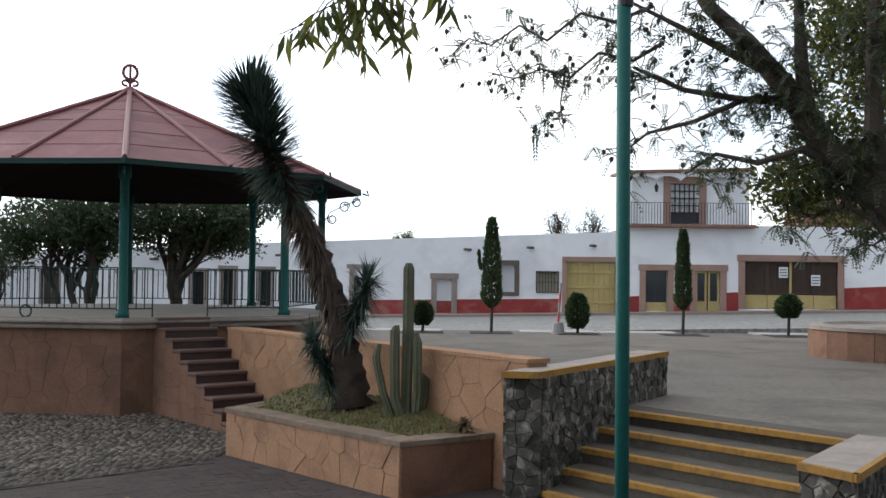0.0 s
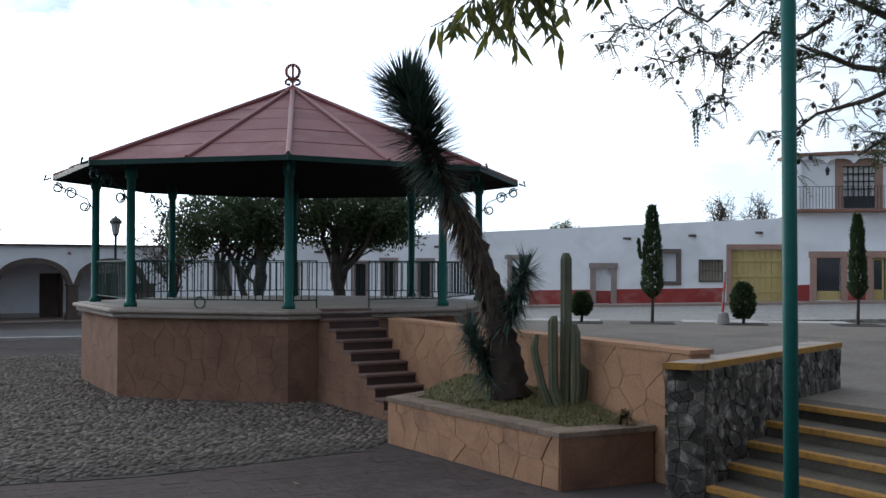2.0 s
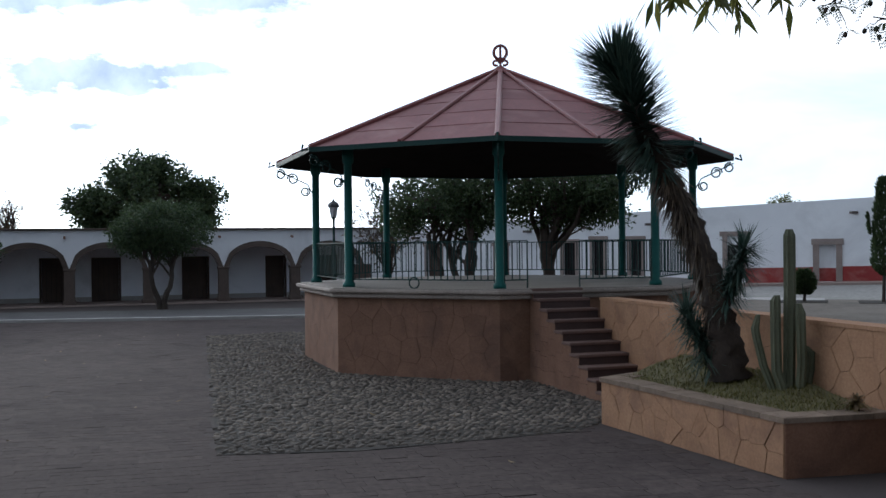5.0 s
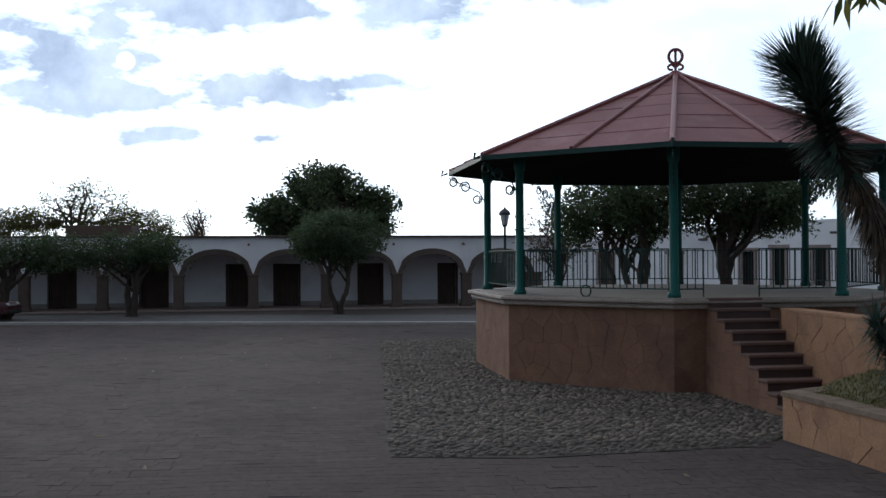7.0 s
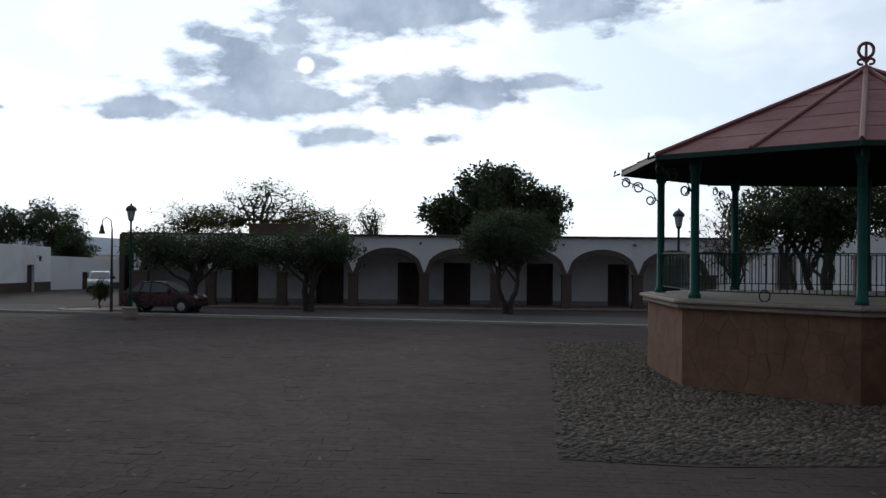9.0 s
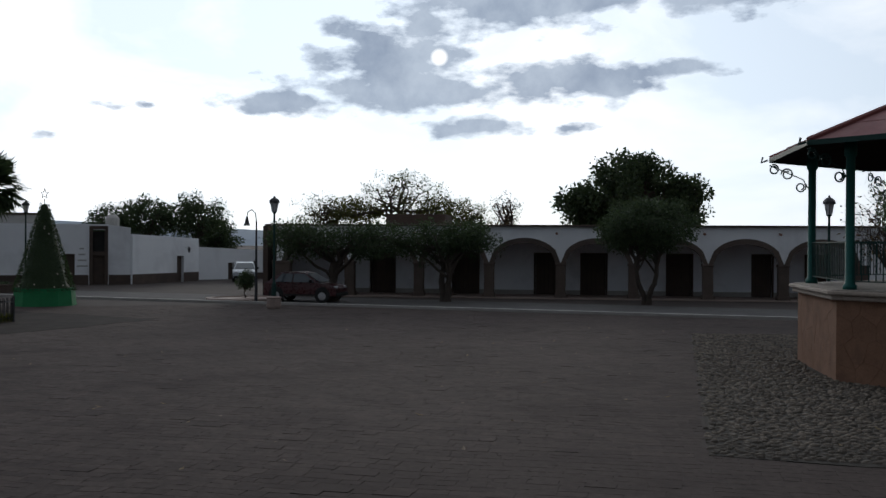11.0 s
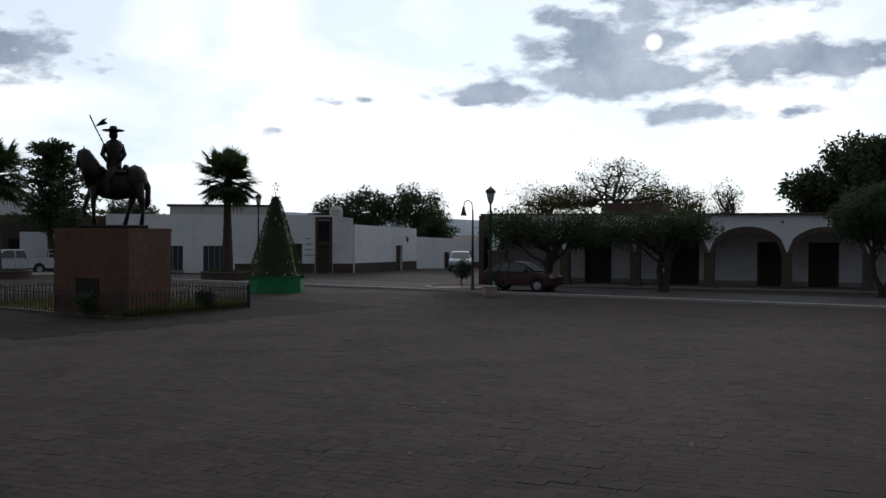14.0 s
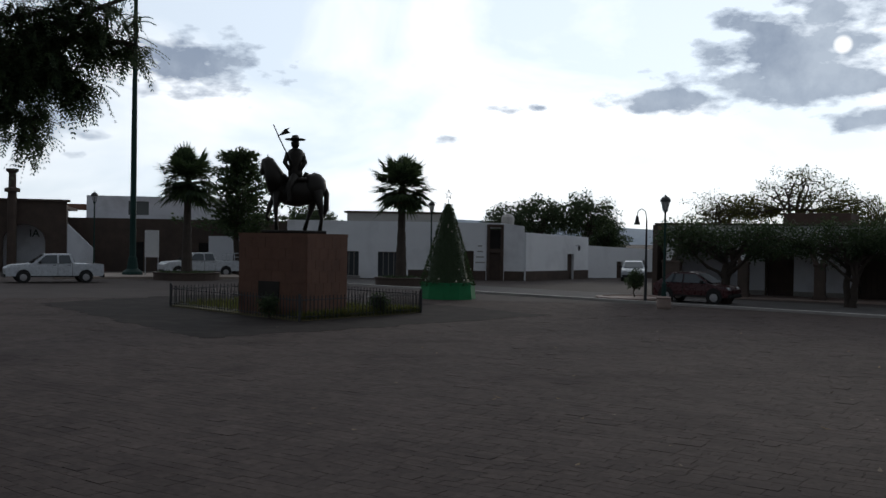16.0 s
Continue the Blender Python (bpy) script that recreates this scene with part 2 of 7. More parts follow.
M = {
    "paving": material("brown_stone_paving", (0.0525, 0.042, 0.0395), (0.088, 0.071, 0.066), 0.95, 0.35, 9, 0.6, stain=(0.043, 0.034, 0.033), stain_scale=0.5, island=0.16, depth=0.012, spec=0.05, fine_mix=0.5),
    "joint": material("sandy_joint", (0.05, 0.041, 0.039), (0.08, 0.066, 0.062), 0.95, 0.6, 25, 0.3, spec=0.1),
    "cobble": material("grey_cobble", (0.068, 0.057, 0.048), (0.148, 0.127, 0.108), 0.85, 2.0, 30, 0.3, island=0.5, vary=0.4, spec=0.2),
    "cobble_bed": material("cobble_mortar", (0.035, 0.031, 0.028), (0.06, 0.054, 0.048), 0.95, 2.0, 30, 0.4, spec=0.1),
    "pink": material("pink_stone", (0.16, 0.087, 0.058), (0.23, 0.129, 0.087), 0.9, 2.4, 26, 0.5, vary=0.07, spec=0.15, stain=(0.105, 0.062, 0.048), stain_scale=1.8),
    # planter and parapet: pink stone made yellower and lighter for their stronger light
    "orange": material("sunlit_orange_render", (0.28, 0.152, 0.087), (0.375, 0.216, 0.128), 0.9, 2.4, 26, 0.5, vary=0.07, spec=0.15, stain=(0.175, 0.1, 0.07), stain_scale=1.8),
    # stained render of the planter's shaded side, the shade mixed into its colour
    "maroon": material("shaded_stained_maroon_render", (0.15, 0.077, 0.05), (0.215, 0.114, 0.074), 0.9, 1.5, 30, 0.4, stain=(0.08, 0.044, 0.033), stain_scale=1.3, spec=0.15),
    # mortar brightened in the same way as the orange stone
    "orange_joint": material("dark_orange_mortar", (0.165, 0.092, 0.06), (0.24, 0.14, 0.092), 0.95, 1.2, 30, 0.3),
    "pink_joint": material("dark_pink_mortar", (0.125, 0.069, 0.049), (0.185, 0.104, 0.074), 0.95, 1.2, 30, 0.3),
    "cornice": material("grey_pink_cornice", (0.235, 0.192, 0.163), (0.33, 0.275, 0.237), 0.85, 1.8, 22, 0.4, stain=(0.15, 0.123, 0.105), stain_scale=1.4),
    "red_step": material("red_step_stone", (0.10, 0.06, 0.05), (0.16, 0.096, 0.078), 0.85, 1.5, 30, 0.3),
    # the step stone at half tone: shade of the risers put into colour
    "dark_step": material("shaded_riser_stone", (0.045, 0.028, 0.026), (0.075, 0.045, 0.04), 0.85, 2, 30, 0.3),
    "coping": material("weathered_coping", (0.15, 0.108, 0.08), (0.235, 0.175, 0.132), 0.9, 2.5, 24, 0.5, vary=0.15, stain=(0.1, 0.075, 0.058), stain_scale=2.5, spec=0.12),
    "floor": material("grey_floor", (0.2, 0.175, 0.15), (0.28, 0.245, 0.215), 0.85, 1.0, 25, 0.2),
    "green": material("green_paint", (0.006, 0.07, 0.062), (0.011, 0.10, 0.086), 0.6, 1.5, 20, 0.05, spec=0.25),
    "iron": material("dark_green_iron", (0.010, 0.034, 0.031), (0.017, 0.048, 0.043), 0.65, 2, 20, 0.05, spec=0.2),
    "black_iron": material("black_iron", (0.02, 0.02, 0.022), (0.035, 0.035, 0.04), 0.5, 2, 20, 0.05),
    "roof_red": material("red_roof_sheet", (0.165, 0.066, 0.069), (0.24, 0.108, 0.108), 0.7, 0.8, 12, 0.08, vary=0.14, spec=0.15, stain=(0.33, 0.19, 0.18), stain_scale=0.6),
    "rib_red": material("red_roof_rib", (0.16, 0.045, 0.045), (0.22, 0.07, 0.065), 0.5, 1, 14, 0.08),
    # roof underside: its deep shade is put into the near-black colour
    "under": material("shade_black_roof_boards", (0.009, 0.007, 0.006), (0.017, 0.013, 0.011), 0.9, 2, 20, 0.2, spec=0.05),
    "white": material("white_wall_paint", (0.78, 0.79, 0.82), (0.86, 0.87, 0.89), 0.9, 0.5, 20, 0.12, stain=(0.58, 0.58, 0.6), stain_scale=0.35, fine_mix=0.12),
    # copy of the white paint with bluish shade put into its colour
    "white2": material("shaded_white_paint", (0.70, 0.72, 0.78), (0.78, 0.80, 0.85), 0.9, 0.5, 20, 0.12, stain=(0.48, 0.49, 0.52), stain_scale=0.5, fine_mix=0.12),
    "oxide": material("oxide_red_band", (0.24, 0.03, 0.03), (0.31, 0.05, 0.045), 0.85, 1, 18, 0.15, stain=(0.4, 0.2, 0.17), stain_scale=0.9),
    "brown_wall": material("brown_stone_wall", (0.06, 0.043, 0.036), (0.105, 0.076, 0.062), 0.9, 1.5, 12, 0.5, stain=(0.06, 0.045, 0.04)),
    "stone_frame": material("pink_stone_frame", (0.30, 0.18, 0.145), (0.38, 0.25, 0.20), 0.85, 2, 30, 0.25, vary=0.1),
    "dark_frame": material("dark_weathered_frame", (0.085, 0.068, 0.065), (0.14, 0.112, 0.105), 0.85, 2, 30, 0.3, vary=0.15),
    "pale_pane": material("pale_yellow_panes", (0.30, 0.27, 0.20), (0.40, 0.36, 0.27), 0.4, 3, 20, 0.05, vary=0.15),
    "grey_frame": material("grey_stone_frame", (0.24, 0.19, 0.17), (0.33, 0.27, 0.245), 0.85, 2, 30, 0.25, vary=0.12),
    "yellow_door": material("ochre_door_paint", (0.40, 0.31, 0.12), (0.50, 0.39, 0.17), 0.7, 1.5, 16, 0.15),
    "dark_door": material("dark_wood_door", (0.05, 0.034, 0.027), (0.085, 0.057, 0.043), 0.7, 2, 20, 0.2),
    # near-black fill for openings: the darkness of unlit rooms as a colour
    "dark_void": material("unlit_interior_black", (0.015, 0.014, 0.014), (0.03, 0.028, 0.027), 0.9, 2, 20, 0.1),
    "arch_brick": material("brown_arch_stone", (0.085, 0.064, 0.054), (0.13, 0.098, 0.082), 0.9, 2, 18, 0.3, vary=0.2),
    "upper": material("grey_upper_paving", (0.125, 0.107, 0.09), (0.19, 0.165, 0.14), 0.9, 0.9, 9, 0.5, spec=0.12, stain=(0.085, 0.074, 0.064), stain_scale=0.55, depth=0.02, fine_mix=0.5),
    "street": material("cobbled_street", (0.125, 0.118, 0.108), (0.29, 0.275, 0.255), 0.9, 1.2, 6, 0.9, depth=0.06, fine_mix=0.75),
    "asphalt": material("dim_street_stone", (0.075, 0.07, 0.07), (0.12, 0.115, 0.112), 0.95, 0.8, 9, 0.5, depth=0.03, spec=0.1),
    "kerb": material("pale_kerb", (0.27, 0.255, 0.24), (0.38, 0.36, 0.34), 0.85, 1.5, 20, 0.2),
    "sidewalk": material("sidewalk_stone", (0.24, 0.18, 0.155), (0.31, 0.24, 0.21), 0.85, 1, 20, 0.2),
    "yellow": material("worn_yellow_paint", (0.25, 0.122, 0.021), (0.35, 0.178, 0.036), 0.85, 3, 22, 0.2, stain=(0.10, 0.075, 0.05), stain_scale=9.0),
    "step": material("grey_step_concrete", (0.066, 0.056, 0.046), (0.115, 0.099, 0.081), 0.9, 2.2, 18, 0.4, spec=0.12, stain=(0.06, 0.052, 0.044), stain_scale=1.6),
    "volcanic": material("dark_volcanic_stone", (0.036, 0.032, 0.029), (0.105, 0.093, 0.079), 0.9, 6, 40, 0.9, vary=0.6, stain=(0.40, 0.37, 0.32), stain_scale=7.0, spec=0.2),
    "mortar": material("pale_mortar", (0.09, 0.08, 0.07), (0.30, 0.275, 0.24), 0.9, 4, 30, 0.4),
    "soil": material("dry_soil", (0.085, 0.076, 0.036), (0.14, 0.12, 0.062), 0.95, 3, 30, 0.6),
    "bark": material("grey_brown_bark", (0.04, 0.031, 0.026), (0.08, 0.062, 0.05), 0.9, 4, 25, 0.8, depth=0.03),
    "yucca_bark": material("yucca_bark", (0.026, 0.018, 0.014), (0.06, 0.042, 0.031), 0.95, 9, 30, 0.9, depth=0.03),
    "thatch": leafy("dead_yucca_leaves", (0.03, 0.02, 0.013), (0.055, 0.037, 0.024), (0.1, 0.068, 0.042)),
    "cactus": material("grey_green_cactus", (0.06, 0.068, 0.04), (0.115, 0.115, 0.068), 0.7, 4, 40, 0.2),
    "bronze": material("dark_bronze", (0.014, 0.012, 0.011), (0.028, 0.024, 0.02), 0.55, 3, 25, 0.2, metal=0.5),
    # ground round the statue, darker than the plaza paving
    "dark_cobble": material("dark_cobble_ground", (0.018, 0.0155, 0.015), (0.04, 0.034, 0.032), 0.95, 1.6, 9, 0.7, spec=0.05, stain=(0.05, 0.043, 0.04), stain_scale=0.8),
    "pedestal": material("brown_pedestal_stone", (0.115, 0.056, 0.038), (0.16, 0.084, 0.058), 0.9, 1.5, 22, 0.4, vary=0.07, stain=(0.085, 0.045, 0.034), stain_scale=0.9),
    "car_red": material("dark_red_car_paint", (0.04, 0.004, 0.007), (0.05, 0.006, 0.009), 0.3, 2, 10, 0.0, spec=0.6),
    "car_white": material("white_car_paint", (0.50, 0.53, 0.57), (0.56, 0.59, 0.63), 0.3, 2, 10, 0.0, spec=0.6),
    "rubber": material("black_rubber", (0.012, 0.012, 0.012), (0.025, 0.025, 0.025), 0.85, 5, 30, 0.1),
    "chrome": material("grey_metal", (0.4, 0.4, 0.42), (0.5, 0.5, 0.52), 0.35, 3, 20, 0.0, metal=0.8),
    "skirt": material("green_cloth", (0.008, 0.14, 0.045), (0.014, 0.20, 0.07), 0.75, 2, 25, 0.2),
    "ornament": material("pale_ornament", (0.5, 0.45, 0.35), (0.6, 0.55, 0.45), 0.4, 3, 20, 0.0),
    # the blue distance haze is part of the hill colour
    "hill": material("haze_blue_hill", (0.22, 0.27, 0.33), (0.27, 0.32, 0.38), 1.0, 0.02, 0.2, 0.0),
    "clay": material("clay_tile", (0.20, 0.10, 0.07), (0.28, 0.15, 0.11), 0.9, 3, 20, 0.3),
    "tank": material("cement_tank", (0.35, 0.34, 0.33), (0.45, 0.44, 0.42), 0.9, 2, 20, 0.2),
    "red_pole": material("red_sign_paint", (0.42, 0.05, 0.04), (0.50, 0.09, 0.07), 0.6, 3, 20, 0.0),
    "lamp_glass": material("milky_lamp_glass", (0.45, 0.46, 0.48), (0.55, 0.56, 0.58), 0.3, 3, 20, 0.0),
    "paper": material("white_paper_and_sky_pane", (0.7, 0.7, 0.7), (0.8, 0.8, 0.8), 0.9, 5, 30, 0.0),
    "ink": material("dark_ink", (0.05, 0.05, 0.06), (0.08, 0.08, 0.09), 0.9, 5, 30, 0.0),
    "blue": material("blue_awning", (0.05, 0.22, 0.40), (0.07, 0.28, 0.48), 0.8, 3, 20, 0.0),
    "glass": glass("dark_pane"),
    "leaf_dark": leafy("dark_green_leaves", (0.024, 0.042, 0.02), (0.04, 0.066, 0.029), (0.066, 0.092, 0.038), 0.28),
    "leaf_mid": leafy("green_leaves", (0.035, 0.05, 0.014), (0.062, 0.08, 0.02), (0.12, 0.115, 0.028), 0.42),
    "leaf_fern": leafy("feathery_leaves", (0.03, 0.046, 0.03), (0.05, 0.068, 0.04), (0.085, 0.095, 0.045), 0.35),
    "leaf_dry": leafy("dry_leaves", (0.09, 0.06, 0.03), (0.13, 0.085, 0.045), (0.18, 0.13, 0.06)),
    "leaf_yucca": leafy("blue_green_spikes", (0.02, 0.042, 0.034), (0.034, 0.062, 0.048), (0.06, 0.09, 0.066)),
    "leaf_grass": leafy("olive_grass", (0.068, 0.064, 0.015), (0.105, 0.096, 0.026), (0.155, 0.13, 0.042)),
    "leaf_pod": leafy("dark_seed_pods", (0.025, 0.018, 0.014), (0.04, 0.03, 0.02), (0.06, 0.04, 0.03)),
}

# ---------------------------------------------------------------- mesh helpers


def mesh_of(name, bm, mat, smooth=False):
    me = bpy.data.meshes.new(name)
    bm.normal_update()
    bm.to_mesh(me)
    bm.free()
    me.materials.append(mat)
    if smooth:
        me.polygons.foreach_set("use_smooth", [True] * len(me.polygons))
    return me


def part(name, bm, mat, parent, label="", smooth=False, m=None):
    ob = new(name, mesh_of(name, bm, mat, smooth))
    ob.parent = parent
    if m is not None:
        ob.matrix_basis = m
    if label:
        ob["label"] = label
    return ob


def thing(name, m, label, category, group="", kind=""):
    ob = new(name)
    ob.empty_display_size = 0.3
    ob.matrix_basis = m
    return tagged(ob, label, category, group, kind)


def solid(name, bm, mat, label, category, group="", kind="", smooth=False, m=None):
    ob = new(name, mesh_of(name, bm, mat, smooth))
    if m is not None:
        ob.matrix_basis = m
    return tagged(ob, label, category, group, kind)


def box(bm, x0, y0, z0, x1, y1, z1, m=None, bevel=0.0):
    vs = [bm.verts.new((x, y, z)) for z in (z0, z1) for x, y in ((x0, y0), (x1, y0), (x1, y1), (x0, y1))]
    fs = [bm.faces.new([vs[i] for i in f]) for f in ((3, 2, 1, 0), (4, 5, 6, 7), (0, 1, 5, 4), (1, 2, 6, 5), (2, 3, 7, 6), (3, 0, 4, 7))]
    if bevel:
        es = list({e for f in fs for e in f.edges})
        r = bmesh.ops.bevel(bm, geom=es, offset=bevel, segments=1, affect="EDGES", profile=0.5)
        vs = list({v for f in r["faces"] for v in f.verts} | {v for v in vs if v.is_valid})
    if m is not None:
        for v in vs:
            v.co = m @ v.co
    return vs


def boxed(x0, y0, z0, x1, y1, z1, bevel=0.0):
    bm = bmesh.new()
    box(bm, x0, y0, z0, x1, y1, z1, None, bevel)
    return bm


def prism(bm, pts, z0, z1, m=None):
    """Upright prism over a plan (counter-clockwise points)."""
    a = [bm.verts.new((x, y, z0)) for x, y in pts]
    b = [bm.verts.new((x, y, z1)) for x, y in pts]
    n = len(pts)
    bm.faces.new(a[::-1])
    bm.faces.new(b)
    for i in range(n):
        bm.faces.new((a[i], a[(i + 1) % n], b[(i + 1) % n], b[i]))
    if m is not None:
        for v in a + b:
            v.co = m @ v.co


def tube(bm, pts, radii, sides=8, cap=True):
    """A tapered tube along points."""
    pts = [Vector(p) for p in pts]
    if isinstance(radii, (int, float)):
        radii = [radii] * len(pts)
    rings, ref = [], None
    for i, p in enumerate(pts):
        d = (pts[min(i + 1, len(pts) - 1)] - pts[max(i - 1, 0)]).normalized()
        if ref is None:
            ref = Vector((1, 0, 0)) if abs(d.x) < 0.8 else Vector((0, 1, 0))
        u = (ref - d * ref.dot(d)).normalized()
        ref = u
        w = d.cross(u)
        rings.append([bm.verts.new(p + (u * math.cos(a) + w * math.sin(a)) * radii[i]) for a in (2 * math.pi * k / sides for k in range(sides))])
    for r0, r1 in zip(rings, rings[1:]):
        for k in range(sides):
            bm.faces.new((r0[k], r0[(k + 1) % sides], r1[(k + 1) % sides], r1[k]))
    if cap:
        bm.faces.new(rings[0][::-1])
        bm.faces.new(rings[-1])


def lathe(bm, profile, sides=16, m=None):
    """Turned body from (radius, height) pairs."""
    rings = []
    for r, z in profile:
        rings.append([bm.verts.new((r * math.cos(a), r * math.sin(a), z)) for a in (2 * math.pi * k / sides for k in range(sides))])
    for r0, r1 in zip(rings, rings[1:]):
        for k in range(sides):
            bm.faces.new((r0[k], r0[(k + 1) % sides], r1[(k + 1) % sides], r1[k]))
    bm.faces.new(rings[0][::-1])
    bm.faces.new(rings[-1])
    if m is not None:
        for ring in rings:
            for v in ring:
                v.co = m @ v.co


def blob(bm, centre, size, rough=0.12, seed=0, sub=2, m=None):
    r = bmesh.ops.create_icosphere(bm, subdivisions=sub, radius=1.0)
    for v in r["verts"]:
        k = 1 + rough * noise.noise(v.co * 1.7 + Vector((seed * 3.1, seed, 0)))
        v.co = Vector((v.co.x * size[0] * k + centre[0], v.co.y * size[1] * k + centre[1], v.co.z * size[2] * k + centre[2]))
        if m is not None:
            v.co = m @ v.co


def cells(w, h, n, rng, relax=1):
    """Irregular polygons that tile a w x h rectangle: cut by the bisectors of scattered points."""
    cols = max(1, round(math.sqrt(n * w / h)))
    rows = max(1, round(n / cols))
    seeds = [((i + 0.5 + rng.uniform(-0.5, 0.5)) * w / cols, (j + 0.5 + rng.uniform(-0.5, 0.5)) * h / rows) for j in range(rows) for i in range(cols)]
    out = []
    reach = 3.2 * max(w / cols, h / rows)
    for s in seeds:
        poly = [(0, 0), (w, 0), (w, h), (0, h)]
        for o in seeds:
            if o is s or abs(o[0] - s[0]) > reach or abs(o[1] - s[1]) > reach:
                continue
            mx, my, nx, ny = (s[0] + o[0]) / 2, (s[1] + o[1]) / 2, o[0] - s[0], o[1] - s[1]
            cut = []
            for (ax, ay), (bx, by) in zip(poly, poly[1:] + poly[:1]):
                da, db = (ax - mx) * nx + (ay - my) * ny, (bx - mx) * nx + (by - my) * ny
                if da <= 0:
                    cut.append((ax, ay))
                if da * db < 0:
                    k = da / (da - db)
                    cut.append((ax + (bx - ax) * k, ay + (by - ay) * k))
            poly = cut
            if len(poly) < 3:
                break
        if len(poly) >= 3:
            out.append((s, poly))
    return out


def shrink(poly, c, gap):
    out = []
    for x, y in poly:
        d = math.hypot(x - c[0], y - c[1])
        k = max(0.3, 1 - gap / max(d, 1e-3))
        out.append((c[0] + (x - c[0]) * k, c[1] + (y - c[1]) * k))
    return out


def slab_piece(bm, poly, proud, m, edge=0.004):
    """A thin stone with a small chamfer: bottom ring, shoulder ring, face ring."""
    cx, cy = sum(p[0] for p in poly) / len(poly), sum(p[1] for p in poly) / len(poly)
    r0 = [bm.verts.new(m @ Vector((x, y, 0))) for x, y in poly]
    r1 = [bm.verts.new(m @ Vector((x, y, proud - edge))) for x, y in poly]
    r2 = [bm.verts.new(m @ Vector((x, y, proud))) for x, y in shrink(poly, (cx, cy), edge * 1.5)]
    n = len(poly)
    for a, b in ((r0, r1), (r1, r2)):
        for i in range(n):
            bm.faces.new((a[i], a[(i + 1) % n], b[(i + 1) % n], b[i]))
    bm.faces.new(r2)


def clad(parent, m, w, h, n, mat, seed, proud=0.012, gap=0.0025, name="stone"):
    """Flat irregular stones over a panel; m takes (u, v, out) into the parent's space."""
    rng = random.Random(seed)
    for c, poly in cells(w, h, n, rng):
        bm = bmesh.new()
        slab_piece(bm, shrink(poly, c, gap * rng.choice((0.2, 0.3, 0.5, 1.0, 1.6))), proud * rng.uniform(0.6, 1.15), m)
        part(name, bm, mat, parent)


def panel(p, q, z0):
    """Matrix for a vertical panel whose lower edge goes from p to q (plan), facing to the right of that way."""
    u = (Vector((*q, 0)) - Vector((*p, 0))).normalized()
    n = Vector((u.y, -u.x, 0))
    m = Matrix.Identity(4)
    for i in range(3):
        m[i][0], m[i][1], m[i][2] = u[i], (0, 0, 1)[i], n[i]
    m[0][3], m[1][3], m[2][3] = p[0], p[1], z0
    return m

# ---------------------------------------------------------------- ground and streets
UP = 0.9                                   # height of the upper plaza


def sheet(name, pts, z, mat, label, category, kind="structure", thick=0.0):
    bm = bmesh.new()
    if thick:
        prism(bm, pts, z - thick, z)
    else:
        bm.faces.new([bm.verts.new((x, y, z)) for x, y in pts])
    return solid(name, bm, mat, label, category, kind=kind)


sheet("ground", [(-2500, -2500), (2500, -2500), (2500, 2500), (-2500, 2500)], 0.0, M["joint"], "brown earth and stone paving of the lower plaza", "ground")
TERRACE = [(4.35, 10.86), (14, 0.5), (80, 0.5), (80, 31.9), (-4.6, 31.9), (-7.0, 25.0), (-4.8, 21.6), (-3.0, 20.6), (-3.4, 18.9), (1.1, 12.75), (2.1, 13.48)]
sheet("upper_plaza", TERRACE, UP, M["upper"], "raised grey stone paving of the upper plaza", "pavement", thick=1.0)
KERB_A, KERB_B = Vector((-46.2, 19.4)), Vector((-14.0, 35.8))
kd = (KERB_B - KERB_A).normalized()
kn = Vector((-kd.y, kd.x))


def along(s, o):
    return tuple(KERB_A + kd * s + kn * o)


sheet("street_west", [along(-60, 0.3), along(36, 0.3), along(36, 6.2), along(-60, 6.2)], 0.004, M["asphalt"], "dim grey cobbled street before the arcade", "street")
bm = bmesh.new()
box(bm, -26, -0.15, 0, 36, 0.15, 0.1, Matrix.Translation((*KERB_A, 0)) @ pose(0, 0, 0, 0, 0, math.degrees(math.atan2(kd.y, kd.x))))
solid("kerb_plaza", bm, M["kerb"], "long pale stone kerb along the plaza edge", "kerb", kind="structure")

# street and sidewalk in front of the long white house, rising gently towards one end
bm = bmesh.new()


def rise(x):
    return 0.84 + (x + 3.5) * 0.021


def strip(bm, y0, y1, dz, x0=-7, x1=80, thick=0.6, n=26):
    for i in range(n):
        a, b = x0 + (x1 - x0) * i / n, x0 + (x1 - x0) * (i + 1) / n
        q = [(a, y0), (b, y0), (b, y1), (a, y1)]
        lo = [bm.verts.new((x, y, rise(x) - thick)) for x, y in q]
        hi = [bm.verts.new((x, y, rise(x) + dz)) for x, y in q]
        bm.faces.new(hi)
        bm.faces.new((lo[0], lo[1], hi[1], hi[0]))


strip(bm, 33.2, 45.4, -0.10)
solid("street_north", bm, M["street"], "grey cobbled street along the white house", "street", kind="structure")
bm = bmesh.new()
strip(bm, 45.4, 47.3, 0.0)
solid("sidewalk_north", bm, M["sidewalk"], "reddish stone sidewalk at the white house", "sidewalk", kind="structure")
bm = bmesh.new()
for i in range(18):
    x0 = -5.0 + i * 2.5
    if i % 3 != 2:
        box(bm, x0, 31.9, UP - 0.4, x0 + 2.44, 33.2, UP + 0.012)
solid("kerb_north", bm, M["kerb"], "pale stone kerb slabs at the street edge", "kerb", kind="structure")
bm = bmesh.new()
box(bm, -6, 31.9, 0.3, 80, 33.2, UP - 0.03)
solid("kerb_bed", bm, M["upper"], "grey paving strip under the kerb slabs", "pavement", kind="structure")

# ---------------------------------------------------------------- walls with openings


